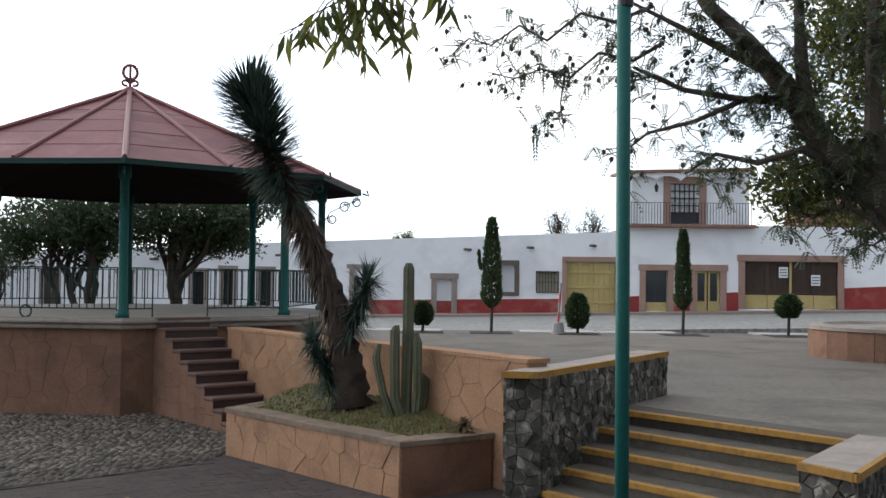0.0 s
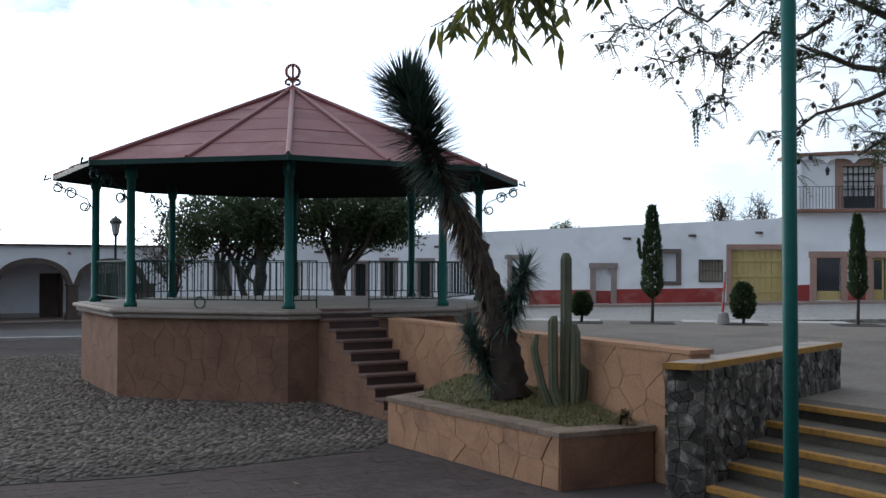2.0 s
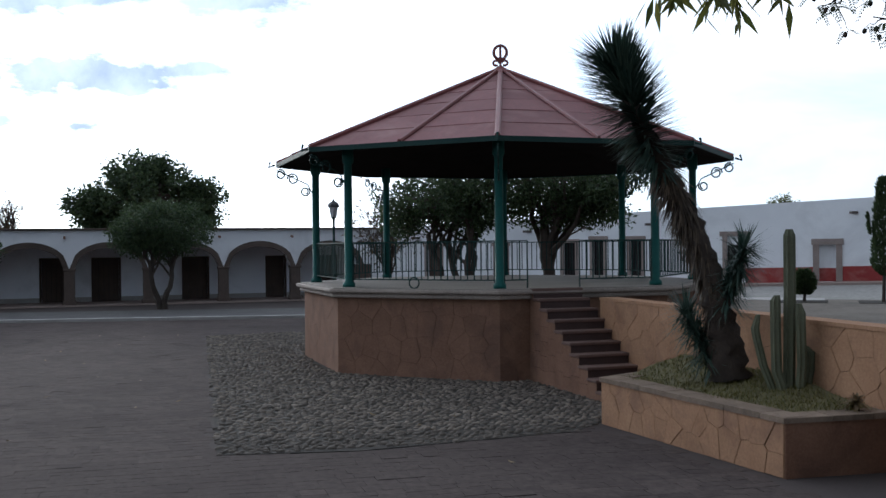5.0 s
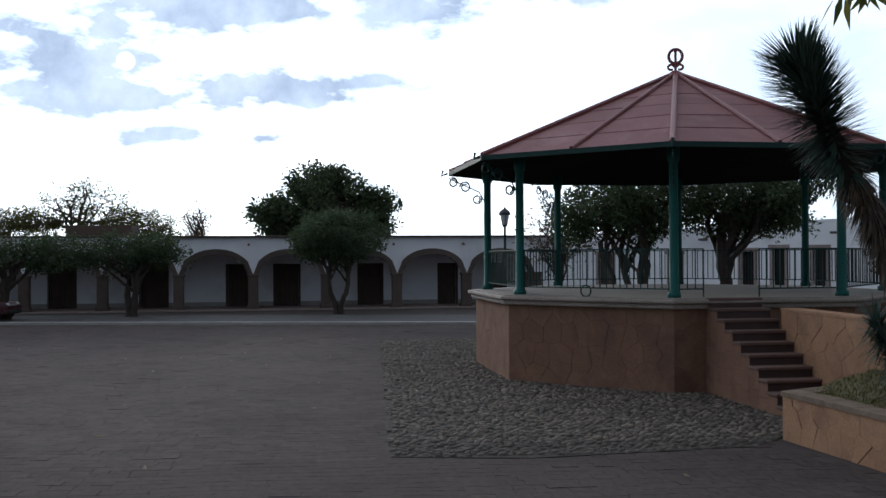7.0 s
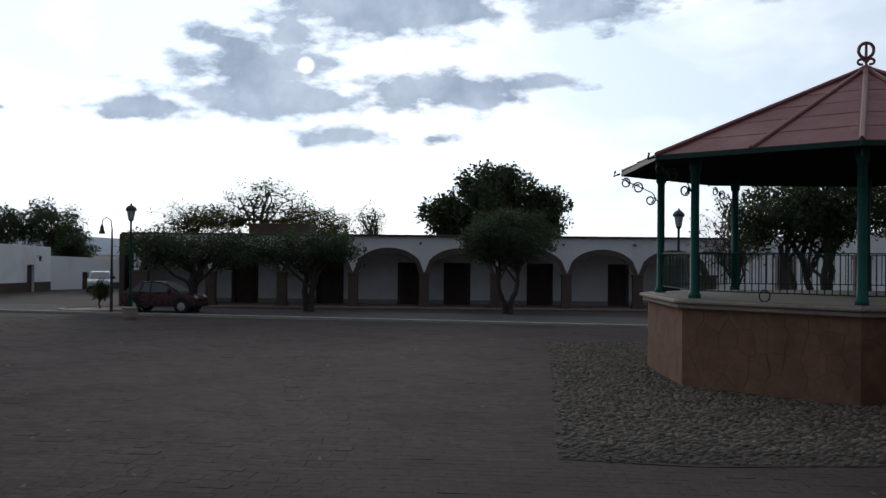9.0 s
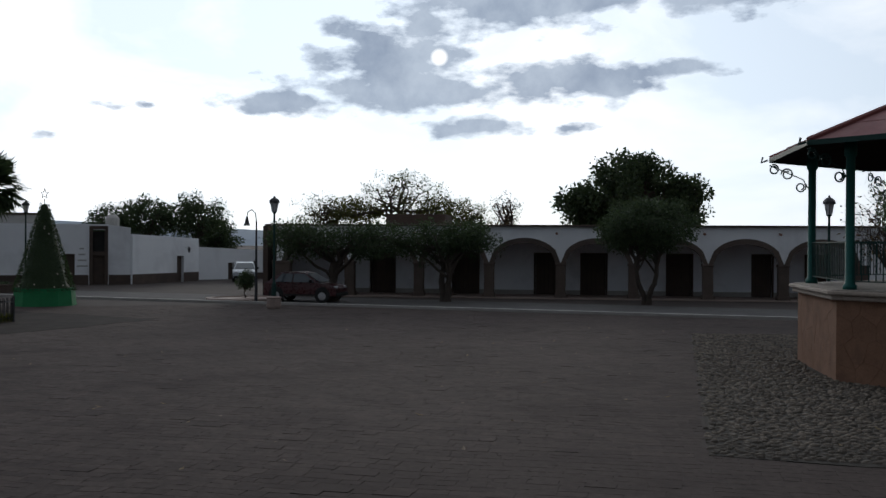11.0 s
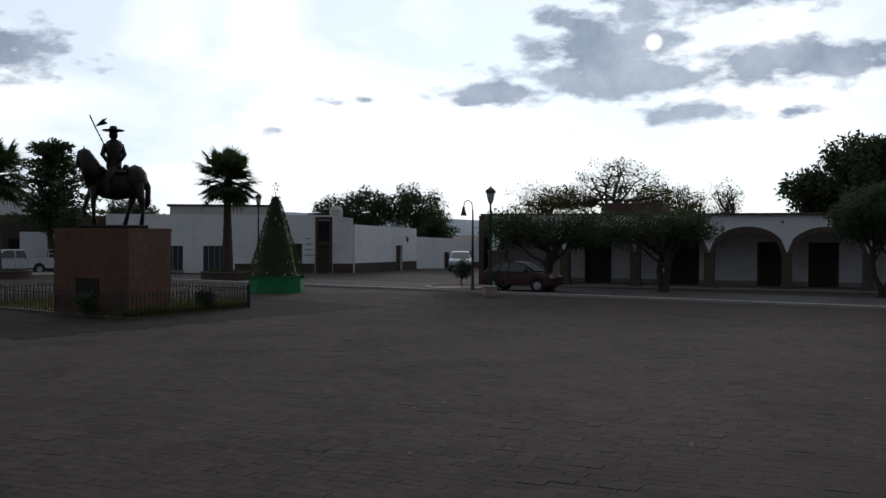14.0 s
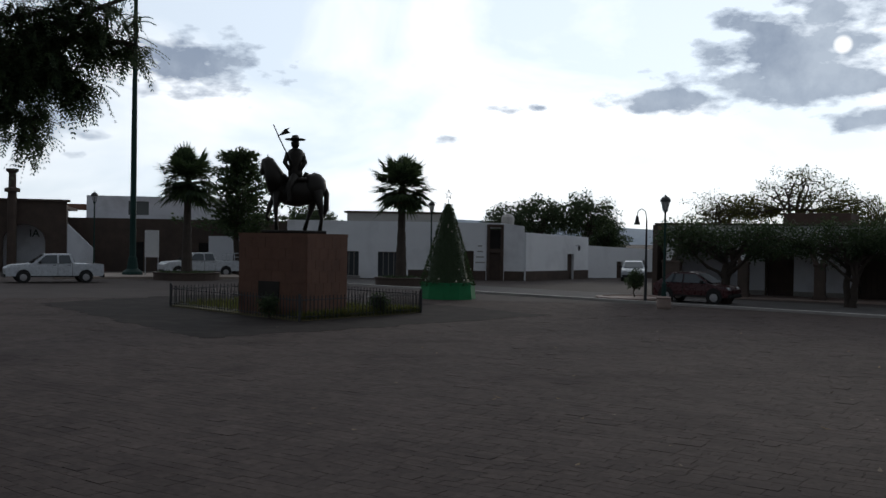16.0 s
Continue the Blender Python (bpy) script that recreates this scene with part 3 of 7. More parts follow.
def pierced(x0, x1, z0, top, y0, y1, holes):
    """Wall between x0 and x1; holes: (xa, xb, za, zb); top(x) gives its height."""
    bm = bmesh.new()
    xs = sorted({x0, x1, *[h[0] for h in holes], *[h[1] for h in holes]})

    def block(a, b, zl, zt):
        if zt is None:
            vs = box(bm, a, y0, zl, b, y1, zl + 1)
            for v in vs[4:]:
                v.co.z = top(v.co.x)
        else:
            box(bm, a, y0, zl, b, y1, zt)
    for a, b in zip(xs, xs[1:]):
        mid = (a + b) / 2
        spans = sorted((h[2], h[3]) for h in holes if h[0] <= mid <= h[1])
        z = z0
        for za, zb in spans:
            if za > z + 0.01:
                block(a, b, z, za)
            z = zb
        if z < top(mid) - 0.01:
            block(a, b, z, None)
    bmesh.ops.remove_doubles(bm, verts=list(bm.verts), dist=0.001)
    return bm


def ring(x0, z0, x1, z1, w, y0, y1, sill=True, head=0.0):
    """Surround of an opening; head: how far the lintel juts out at both sides."""
    bm = bmesh.new()
    box(bm, x0 - w, y0, z0, x0, y1, z1 + 0.001, None, 0.01)
    box(bm, x1, y0, z0, x1 + w, y1, z1 + 0.001, None, 0.01)
    box(bm, x0 - w - head, y0 - 0.02, z1, x1 + w + head, y1, z1 + w, None, 0.01)
    if sill:
        box(bm, x0 - w, y0 - 0.02, z0 - w * 0.8, x1 + w, y1, z0, None, 0.01)
    return bm


def grille(x0, z0, x1, z1, y, step=0.13, r=0.012, rows=2):
    bm = bmesh.new()
    n = max(2, round((x1 - x0) / step))
    for i in range(1, n):
        x = x0 + (x1 - x0) * i / n
        box(bm, x - r, y - r, z0, x + r, y + r, z1)
    for j in range(rows + 1):
        z = z0 + (z1 - z0) * j / rows
        box(bm, x0, y - r, z - r, x1, y + r, z + r)
    return bm


def planks(x0, z0, x1, z1, y, n, depth=0.05, gap=0.012):
    out = []
    for i in range(n):
        a, b = x0 + (x1 - x0) * i / n + gap / 2, x0 + (x1 - x0) * (i + 1) / n - gap / 2
        out.append(boxed(a, y, z0, b, y + depth, z1, 0.006))
    return out


# ---------------------------------------------------------------- long white house on the north side
NY = 47.0
house = thing("white_house", pose(0, 0, 0), "long single-storey white house with an oxide red base band", "house")


def top_a(x):
    return 3.95 + (x + 12) * 0.042


HOLES = [(-11.65, -11.1, 0.85, 2.72), (-10.22, -9.75, 0.85, 2.85), (-8.47, -8.0, 0.85, 2.83), (-4.15, -3.55, 1.05, 2.95), (-0.28, 0.4, 0.92, 2.52),
         (2.72, 3.32, 1.95, 3.2), (4.37, 5.32, 1.97, 2.88), (5.75, 8.0, 1.05, 3.38), (-15.0, -14.5, 0.6, 2.6), (-18.6, -17.9, 0.6, 2.6)]
part("wall", pierced(-23, 8.45, 0.3, top_a, NY, NY + 0.4, HOLES), M["white"], house)
bm = pierced(-5.6, 5.5, 0.75, lambda x: 1.5 + (x + 3.5) * 0.018, NY - 0.02, NY, [(-4.35, -3.35, 0.3, 3), (-0.54, 0.66, 0.3, 3), (5.45, 5.5, 0.3, 3)])
part("base_band", bm, M["oxide"], house, "oxide red painted band")
part("roof", boxed(-23, NY + 0.4, 3.4, 8.45, NY + 9, 3.6), M["clay"], house)
for x in np.arange(-22, 8, 2.9):
    bm = bmesh.new()
    z = top_a(x) - 0.62
    box(bm, -0.07, -0.45, -0.05, 0.07, 0.02, 0.06, Matrix.Translation((x + 0.05, NY, z)) @ pose(0, 0, 0, 0, 0, -35), 0.01)
    if -1 < x < 8 or x < -6:
        part("water_spout", bm, M["dark_frame"], house, "jutting dark stone water spout")
    else:
        bm.free()


def opening(parent, h, frame_mat, fill, fw=0.2, bars=True, y=NY, head=0.06, sill=False):
    xa, xb, za, zb = h
    w = new("window" if bars else "door")
    w.parent = parent
    part("frame", ring(xa, za, xb, zb, fw, y - 0.05, y + 0.1, sill, head), frame_mat, w)
    part("pane", boxed(xa, y + 0.22, za, xb, y + 0.27, zb), fill, w)
    if bars:
        part("grille", grille(xa, za, xb, zb, y + 0.12), M["black_iron"], w)
    return w


for h in (HOLES[0], HOLES[1], HOLES[2]):
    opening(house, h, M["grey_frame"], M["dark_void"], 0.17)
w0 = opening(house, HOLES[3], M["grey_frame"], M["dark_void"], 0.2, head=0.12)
part("blind", boxed(-4.15, NY + 0.1, 2.55, -3.55, NY + 0.16, 2.95), M["white"], w0, "white blank panel in the window head")
d1 = opening(house, HOLES[4], M["grey_frame"], M["white"], 0.26, False, head=0.06)
part("door_base", boxed(-0.28, NY + 0.18, 0.92, 0.4, NY + 0.22, 1.5), M["oxide"], d1, "red painted foot of the walled-up door")
opening(house, HOLES[5], M["dark_frame"], M["white"], 0.22, False, sill=True, head=0.0)
w2 = opening(house, HOLES[6], M["dark_frame"], M["pale_pane"], 0.06, True, head=0.0, sill=True)
gate = new("gate")
gate.parent = house
part("frame", ring(5.75, 1.0, 8.0, 3.4, 0.22, NY - 0.06, NY + 0.1, False), M["stone_frame"], gate, "pink stone surround")
part("backing", boxed(5.75, NY + 0.2, 1.05, 8.0, NY + 0.24, 3.38), M["yellow_door"], gate)
for b in planks(5.75, 1.05, 8.0, 3.38, NY + 0.12, 9):
    part("plank", b, M["yellow_door"], gate)
for z in (1.5, 2.2, 2.9):
    part("rail", boxed(5.75, NY + 0.08, z - 0.06, 8.0, NY + 0.12, z + 0.06, 0.01), M["yellow_door"], gate)
opening(house, HOLES[8], M["grey_frame"], M["blue"], 0.15, False)
opening(house, HOLES[9], M["grey_frame"], M["dark_door"], 0.15, False)

# two-storey house with a balcony
villa = thing("balcony_house", pose(0, 0, 0), "white house with a balcony room above and pink stone door frames", "house")
VH = [(9.4, 10.42, 1.14, 3.02), (11.75, 12.85, 1.1, 3.02), (14.0, 18.3, 1.3, 3.5)]
part("wall", pierced(8.5, 40, 0.4, lambda x: 5.2 - (x - 8.5) * 0.008, NY - 0.05, NY + 0.4, VH), M["white"], villa)
part("base_band", pierced(8.5, 40, 0.8, lambda x: 1.8 + (x - 8.5) * 0.05, NY - 0.072, NY - 0.05, [(9.1, 10.7, 0.3, 4), (11.45, 13.15, 0.3, 4), (13.7, 18.6, 0.3, 4)]), M["oxide"], villa, "oxide red painted band")
part("roof", boxed(8.5, NY + 0.4, 4.8, 40, NY + 9, 5.0), M["clay"], villa)
rw = opening(villa, VH[0], M["stone_frame"], M["glass"], 0.28, True, NY - 0.05)
part("lower_panel", boxed(9.4, NY + 0.05, 1.14, 10.42, NY + 0.1, 1.55, 0.01), M["yellow_door"], rw)
rd = opening(villa, VH[1], M["stone_frame"], M["glass"], 0.3, False, NY - 0.05)
for xa, xb in ((11.75, 12.27), (12.33, 12.85)):
    leaf = part("door_leaf", ring(xa + 0.09, 1.62, xb - 0.09, 2.92, 0.09, NY + 0.08, NY + 0.14, True), M["yellow_door"], rd)
    part("kick_panel", boxed(xa, NY + 0.08, 1.1, xb, NY + 0.14, 1.55, 0.01), M["yellow_door"], leaf)
    part("grille", grille(xa + 0.1, 1.62, xb - 0.1, 2.92, NY + 0.1, 0.1), M["black_iron"], leaf)
gar = new("garage_door")
gar.parent = villa
part("frame", ring(14.0, 1.3, 18.3, 3.5, 0.3, NY - 0.11, NY + 0.1, False, 0.06), M["stone_frame"], gar)
part("pane", boxed(14.0, NY + 0.13, 1.3, 18.3, NY + 0.18, 3.5), M["dark_door"], gar)
for i in range(4):
    xa, xb = 14.0 + i * 1.075, 14.0 + (i + 1) * 1.075
    leaf = part("door_leaf", ring(xa + 0.08, 2.05, xb - 0.08, 3.42, 0.075, NY + 0.05, NY + 0.11, True), M["dark_door"], gar)
    part("kick_panel", boxed(xa + 0.01, NY + 0.05, 1.32, xb - 0.01, NY + 0.11, 1.95, 0.012), M["yellow_door"], leaf, "ochre lower panel")
    part("grille", grille(xa + 0.08, 2.05, xb - 0.08, 3.42, NY + 0.07, 0.16), M["dark_door"], leaf)
part("post", boxed(16.1, NY + 0.03, 1.3, 16.2, NY + 0.05, 3.5), M["yellow_door"], gar)
for x, z in ((15.6, 2.75), (17.1, 2.4)):
    nt = part("notice", boxed(x, NY - 0.0, z, x + 0.42, NY + 0.01, z + 0.5), M["paper"], gar, "white paper notice")
    for k in range(3):
        part("text_bar", boxed(x + 0.05, NY - 0.008, z + 0.09 + 0.13 * k, x + 0.37, NY - 0.001, z + 0.13 + 0.13 * k), M["ink"], nt)
# upper room, set back behind the balcony
UH = [(10.62, 11.95, 5.22, 7.2)]
part("upper_wall", pierced(8.6, 14.2, 5.1, lambda x: 7.55 + (x - 8.6) * 0.03, NY + 0.3, NY + 0.6, UH), M["white"], villa)
ub = new("balcony_door")
ub.parent = villa
part("frame", ring(10.62, 5.2, 11.95, 7.1, 0.34, NY + 0.24, NY + 0.35, False), M["stone_frame"], ub, "pink stone frame")
# pane coloured white in place of the bright sky in its glass
part("pane", boxed(10.62, NY + 0.45, 5.2, 11.95, NY + 0.49, 7.2), M["paper"], ub)
part("grille", grille(10.62, 5.75, 11.95, 7.1, NY + 0.38, 0.22, 0.025, 4), M["black_iron"], ub)
part("kick_panel", boxed(10.62, NY + 0.38, 5.2, 11.95, NY + 0.43, 5.75, 0.01), M["black_iron"], ub)
for x0, x1 in ((8.6, 8.78), (14.02, 14.2)):
    part("side_wall", boxed(x0, NY - 0.02, 5.16, x1, NY + 0.3, 7.55), M["white"], villa)
bm = bmesh.new()
box(bm, 8.35, NY - 0.55, 5.02, 14.4, NY + 0.9, 5.16, None, 0.02)
part("balcony_slab", bm, M["clay"], villa)
part("balcony_rail", grille(8.5, 5.16, 14.3, 6.15, NY - 0.48, 0.135, 0.011, 1), M["black_iron"], villa, "thin black iron balcony rail")
bm = bmesh.new()
vs = box(bm, 8.4, NY - 0.15, 7.55, 14.5, NY + 4, 7.68)
for v in vs:
    v.co.z += (v.co.x - 8.6) * 0.03 + (v.co.y - NY) * 0.05
part("upper_roof", bm, M["clay"], villa)
for i in range(5):
    a, b = 8.7 + i * 1.16, 8.7 + (i + 1) * 1.16
    bm = bmesh.new()
    n = 10
    for k in range(n):
        t0, t1 = k / n, (k + 1) / n
        xa, xb = a + (b - a) * t0, a + (b - a) * t1
        za, zb = 7.2 + 0.24 * math.sin(math.pi * t0) ** 0.6, 7.2 + 0.24 * math.sin(math.pi * t1) ** 0.6
        tp = 7.55 + (a - 8.6) * 0.03
        q = [(xa, za), (xb, zb), (xb, tp), (xa, tp)]
        f = [bm.verts.new((x, NY - 0.02, z)) for x, z in q]
        g = [bm.verts.new((x, NY + 0.16, z)) for x, z in q]
        bm.faces.new(f)
        bm.faces.new(g[::-1])
        bm.faces.new((f[1], f[0], g[0], g[1]))
    bmesh.ops.remove_doubles(bm, verts=list(bm.verts), dist=0.001)
    part("scallop", bm, M["white"], villa)
# tiled lean-to roof over the courtyard
bm = bmesh.new()
for i in range(26):
    x = 17.2 + i * 0.42
    tube(bm, [(x, NY + 0.6, 6.05), (x, NY - 0.2 + 3.4, 6.75)], 0.12, 6)
box(bm, 17.0, NY + 0.7, 5.2, 28.2, NY + 3.4, 6.0)
part("tile_roof", bm, M["clay"], villa, "clay tile roof behind the parapet")


def wall_lantern(x, y, z, parent):
    bm = bmesh.new()
    tube(bm, [(x, y, z + 0.1), (x, y - 0.25, z + 0.2), (x, y - 0.28, z + 0.12)], 0.015, 6)
    lathe(bm, [(0.05, -0.22), (0.1, 0.02), (0.12, 0.03), (0.03, 0.13)], 6, Matrix.Translation((x, y - 0.28, z)))
    part("wall_lantern", bm, M["black_iron"], parent, "small black iron wall lantern")


wall_lantern(16.05, NY - 0.05, 4.5, villa)
wall_lantern(9.9, NY + 0.3, 6.9, villa)
wall_lantern(13.2, NY + 0.3, 6.9, villa)

# ---------------------------------------------------------------- arcade on the west side
AM = pose(-32.1, 38.3, 0, 0, 0, 40)
arcade = thing("arcade_building", AM, "long low white arcade with brown stone arches in evening shade", "building")
SP, P0U, NARCH = 3.52, -14.95, 8
SPRING, RISE, TOPZ, DEPTH = 1.75, 0.95, 3.52, 3.1
bm_wall = bmesh.new()
HALF = SP / 2 - 0.24


def arch_z(t):
    return SPRING + RISE * math.sqrt(max(0.0, 1 - t * t))


N_SEG = 14
for i in range(NARCH):
    c = P0U + SP * (i + 0.5)
    for k in range(N_SEG):
        t0, t1 = -1 + 2 * k / N_SEG, -1 + 2 * (k + 1) / N_SEG
        xa, xb = c + t0 * HALF, c + t1 * HALF
        q = [(xa, arch_z(t0)), (xb, arch_z(t1)), (xb, TOPZ), (xa, TOPZ)]
        f = [bm_wall.verts.new((x, 0.0, z)) for x, z in q]
        g = [bm_wall.verts.new((x, 0.45, z)) for x, z in q]
        bm_wall.faces.new(f)
        bm_wall.faces.new(g[::-1])
        bm_wall.faces.new((f[1], f[0], g[0], g[1]))
    bm = bmesh.new()
    for k in range(N_SEG):
        for o, (ra, rb) in enumerate(((0.0, 0.27),)):
            pts = []
            for t, rr in ((-1 + 2 * k / N_SEG, ra), (-1 + 2 * (k + 1) / N_SEG, ra), (-1 + 2 * (k + 1) / N_SEG, rb), (-1 + 2 * k / N_SEG, rb)):
                pts.append((c + t * (HALF + rr * 0.85), SPRING + (RISE + rr) * math.sqrt(max(0.0, 1 - t * t))))
            f = [bm.verts.new((x, -0.03, z)) for x, z in pts]
            g = [bm.verts.new((x, 0.44, z)) for x, z in pts]
            bm.faces.new(f)
            bm.faces.new(g[::-1])
            bm.faces.new((f[3], f[2], g[2], g[3]))
            bm.faces.new((f[1], f[0], g[0], g[1]))
    bmesh.ops.remove_doubles(bm, verts=list(bm.verts), dist=0.001)
    part("arch_ring", bm, M["arch_brick"], arcade, "brown stone arch")
for i in range(NARCH + 1):
    u = P0U + SP * i
    box(bm_wall, u - 0.24, 0.0, SPRING, u + 0.24, 0.45, TOPZ)
    bm = bmesh.new()
    w = 0.24 if 0 < i < NARCH else 0.45
    box(bm, u - w, -0.02, 0, u + w, 0.47, SPRING, None, 0.02)
    box(bm, u - w - 0.05, -0.07, 0, u + w + 0.05, 0.52, 0.25, None, 0.02)
    box(bm, u - w - 0.04, -0.06, SPRING - 0.12, u + w + 0.04, 0.51, SPRING, None, 0.02)
    part("pier", bm, M["arch_brick"], arcade, "brown stone pier")
bmesh.ops.remove_doubles(bm_wall, verts=list(bm_wall.verts), dist=0.001)
part("front_wall", bm_wall, M["white"], arcade)
UA, UB = P0U - 0.7, P0U + SP * NARCH + 0.45
DOORS = [(-10.9, -9.7), (-6.5, -5.24), (-2.2, -1.08), (0.2, 1.4), (4.55, 5.72), (8.8, 9.7), (11.4, 12.4)]
# shade under the arcade is partly in this wall's colour
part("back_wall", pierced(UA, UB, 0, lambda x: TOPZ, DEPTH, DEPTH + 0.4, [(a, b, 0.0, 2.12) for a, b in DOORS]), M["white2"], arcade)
band_x = [UA] + [v for d in DOORS for v in d] + [UB]
for a, b in zip(band_x[::2], band_x[1::2]):
    part("back_band", boxed(a, DEPTH - 0.02, 0.05, b, DEPTH, 0.28), M["kerb"], arcade, "pale base band")
for a, b in DOORS:
    dw = new("door")
    dw.parent = arcade
    for bmx in planks(a, 0.0, b, 2.12, DEPTH + 0.16, 5):
        part("plank", bmx, M["dark_door"], dw)
    part("frame", ring(a, 0, b, 2.12, 0.1, DEPTH - 0.03, DEPTH + 0.14, False), M["dark_door"], dw)
part("roof", boxed(UA, 0.02, TOPZ - 0.25, UB, DEPTH + 6, TOPZ - 0.05), M["clay"], arcade)
# added black sheet, keeps sky light out of the door plank gaps
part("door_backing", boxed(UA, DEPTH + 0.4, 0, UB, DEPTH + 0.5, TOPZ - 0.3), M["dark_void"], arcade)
part("floor", boxed(UA, -0.6, -0.1, UB, DEPTH, 0.05), M["sidewalk"], arcade)
bm = bmesh.new()
box(bm, UA - 0.12, -0.2, TOPZ, UB + 0.1, 0.5, TOPZ + 0.09, None, 0.02)
part("cornice", bm, M["brown_wall"], arcade, "dark weathered cornice")
part("end_wall", boxed(UA - 0.25, -0.02, 0, UA, DEPTH + 6, TOPZ), M["brown_wall"], arcade)
for i in range(NARCH):
    bm = bmesh.new()
    tube(bm, [(P0U + SP * (i + 1) - 0.2, 0.02, 3.2), (P0U + SP * (i + 1) - 0.2, -0.3, 3.17)], 0.06, 8)
    part("water_spout", bm, M["clay"], arcade)
bm = bmesh.new()
box(bm, -10.5, 5.0, TOPZ - 0.05, -7.2, 8, TOPZ + 0.75, None, 0.02)
part("roof_hut", bm, M["brown_wall"], arcade, "small hut on the flat roof")

# ---------------------------------------------------------------- octagonal bandstand
PH = -73.34
KX, KY, KR, RR = -7.2, 23.0, 4.76, 5.4
FLOOR, EAVE, APEX = 1.78, 4.58, 6.72
KM = pose(KX, KY, 0, 0, 0, PH)
kiosk = thing("bandstand", KM, "octagonal bandstand with red sheet roof, green posts and pink stone base", "bandstand")


def oct_pt(k, r):
    a = radians(45 * k)
    return (r * math.cos(a), r * math.sin(a))


bm = bmesh.new()
prism(bm, [oct_pt(k, KR - 0.02) for k in range(8)], 0, FLOOR - 0.14)
base = part("base", bm, M["pink_joint"], kiosk)
for k in range(8):
    a, b = oct_pt(k, KR), oct_pt(k + 1, KR)
    w = (Vector(b) - Vector(a)).length
    clad(base, panel(a, b, 0.0) @ Matrix.Translation((0, 0, -0.019)), w, FLOOR - 0.2, 42 if k in (5, 6, 7, 0) else 14, M["pink"], 100 + k, 0.012)
for r0, z0, z1 in ((KR + 0.2, FLOOR - 0.1, FLOOR - 0.02), (KR + 0.12, FLOOR - 0.2, FLOOR - 0.1)):
    bm = bmesh.new()
    prism(bm, [oct_pt(k, r0) for k in range(8)], z0, z1)
    bmesh.ops.bevel(bm, geom=list(bm.edges), offset=0.02, segments=1, affect="EDGES")
    part("cornice", bm, M["cornice"], kiosk, "grey stone cornice")
bm = bmesh.new()
prism(bm, [oct_pt(k, KR + 0.1) for k in range(8)], FLOOR - 0.02, FLOOR)
part("floor", bm, M["floor"], kiosk)
PR = KR - 0.3
for k in range(8):
    x, y = oct_pt(k, PR)
    bm = bmesh.new()
    lathe(bm, [(0.13, FLOOR), (0.13, FLOOR + 0.08), (0.088, FLOOR + 0.12), (0.085, EAVE - 0.25), (0.12, EAVE - 0.2), (0.12, EAVE + 0.15)], 14, Matrix.Translation((x, y, 0)))
    post = part("post", bm, M["green"], kiosk, "green painted iron post", True)
    # scrolled bracket reaching out to the eave
    bm = bmesh.new()
    ax, ay = math.cos(radians(45 * k)), math.sin(radians(45 * k))
    for s, (cr, cz, rad) in enumerate(((PR + 0.55, EAVE - 0.32, 0.14), (PR + 0.85, EAVE - 0.2, 0.12), (PR + 0.25, EAVE - 0.62, 0.12))):
        pts = []
        for j in range(15):
            th = j / 14 * 2 * math.pi * 1.35 + s * 1.2
            rr = rad * (1 - 0.5 * j / 14)
            pts.append((ax * (cr + rr * math.cos(th)), ay * (cr + rr * math.cos(th)), cz + rr * math.sin(th)))
        tube(bm, pts, 0.019, 5)
    tube(bm, [(ax * PR, ay * PR, EAVE - 0.8), (ax * (PR + 0.2), ay * (PR + 0.2), EAVE - 0.45), (ax * (PR + 0.95), ay * (PR + 0.95), EAVE - 0.1)], 0.014, 5)
    part("scroll_bracket", bm, M["iron"], post, "wrought iron scroll bracket")


BAR = mesh_of("bar", boxed(-0.009, -0.009, 0.16, 0.009, 0.009, 0.92), M["iron"])
END_BAR = mesh_of("bar", boxed(-0.011, -0.011, 0.0, 0.011, 0.011, 0.92), M["iron"])


def rail_run(parent, p, q, t0, t1):
    p, q = Vector((*p, 0)), Vector((*q, 0))
    a, b = p.lerp(q, t0), p.lerp(q, t1)
    L = (b - a).length
    bm = bmesh.new()
    n = max(2, round(L / 0.145))
    d = (b - a).normalized()
    m = Matrix.Translation((a.x, a.y, FLOOR)) @ pose(0, 0, 0, 0, 0, math.degrees(math.atan2(d.y, d.x)))
    box(bm, 0, -0.014, 0.908, L, 0.014, 0.932, m)
    run = part("railing", bm, M["iron"], parent, "green iron railing with thin bars")
    bm = bmesh.new()
    box(bm, 0, -0.014, 0.148, L, 0.014, 0.172, m)
    part("lower_rail", bm, M["iron"], run)
    for i in range(n + 1):
        ob = new("bar", BAR if 0 < i < n else END_BAR)
        ob.parent = run
        ob.matrix_basis = m @ Matrix.Translation((L * i / n, 0, 0))
    return run


for k in range(8):
    a, b = oct_pt(k, PR), oct_pt(k + 1, PR)
    if k == 0:
        rail_run(kiosk, a, b, 0.03, 0.17)
        rail_run(kiosk, a, b, 0.5, 0.97)
    else:
        rail_run(kiosk, a, b, 0.03, 0.97)
bm = bmesh.new()
pts = [(0.11 * math.cos(2 * math.pi * i / 16), 0, 0.11 * math.sin(2 * math.pi * i / 16)) for i in range(17)]
ra, rb = Vector(oct_pt(7, PR)), Vector(oct_pt(8, PR))
rm = ra.lerp(rb, 0.5)
tube(bm, pts, 0.016, 6)
part("ring_ornament", bm, M["iron"], kiosk, "iron ring under the railing", m=Matrix.Translation((rm.x + 0.3, rm.y - 0.12, FLOOR + 0.11)) @ pose(0, 0, 0, 0, 0, 67.5))
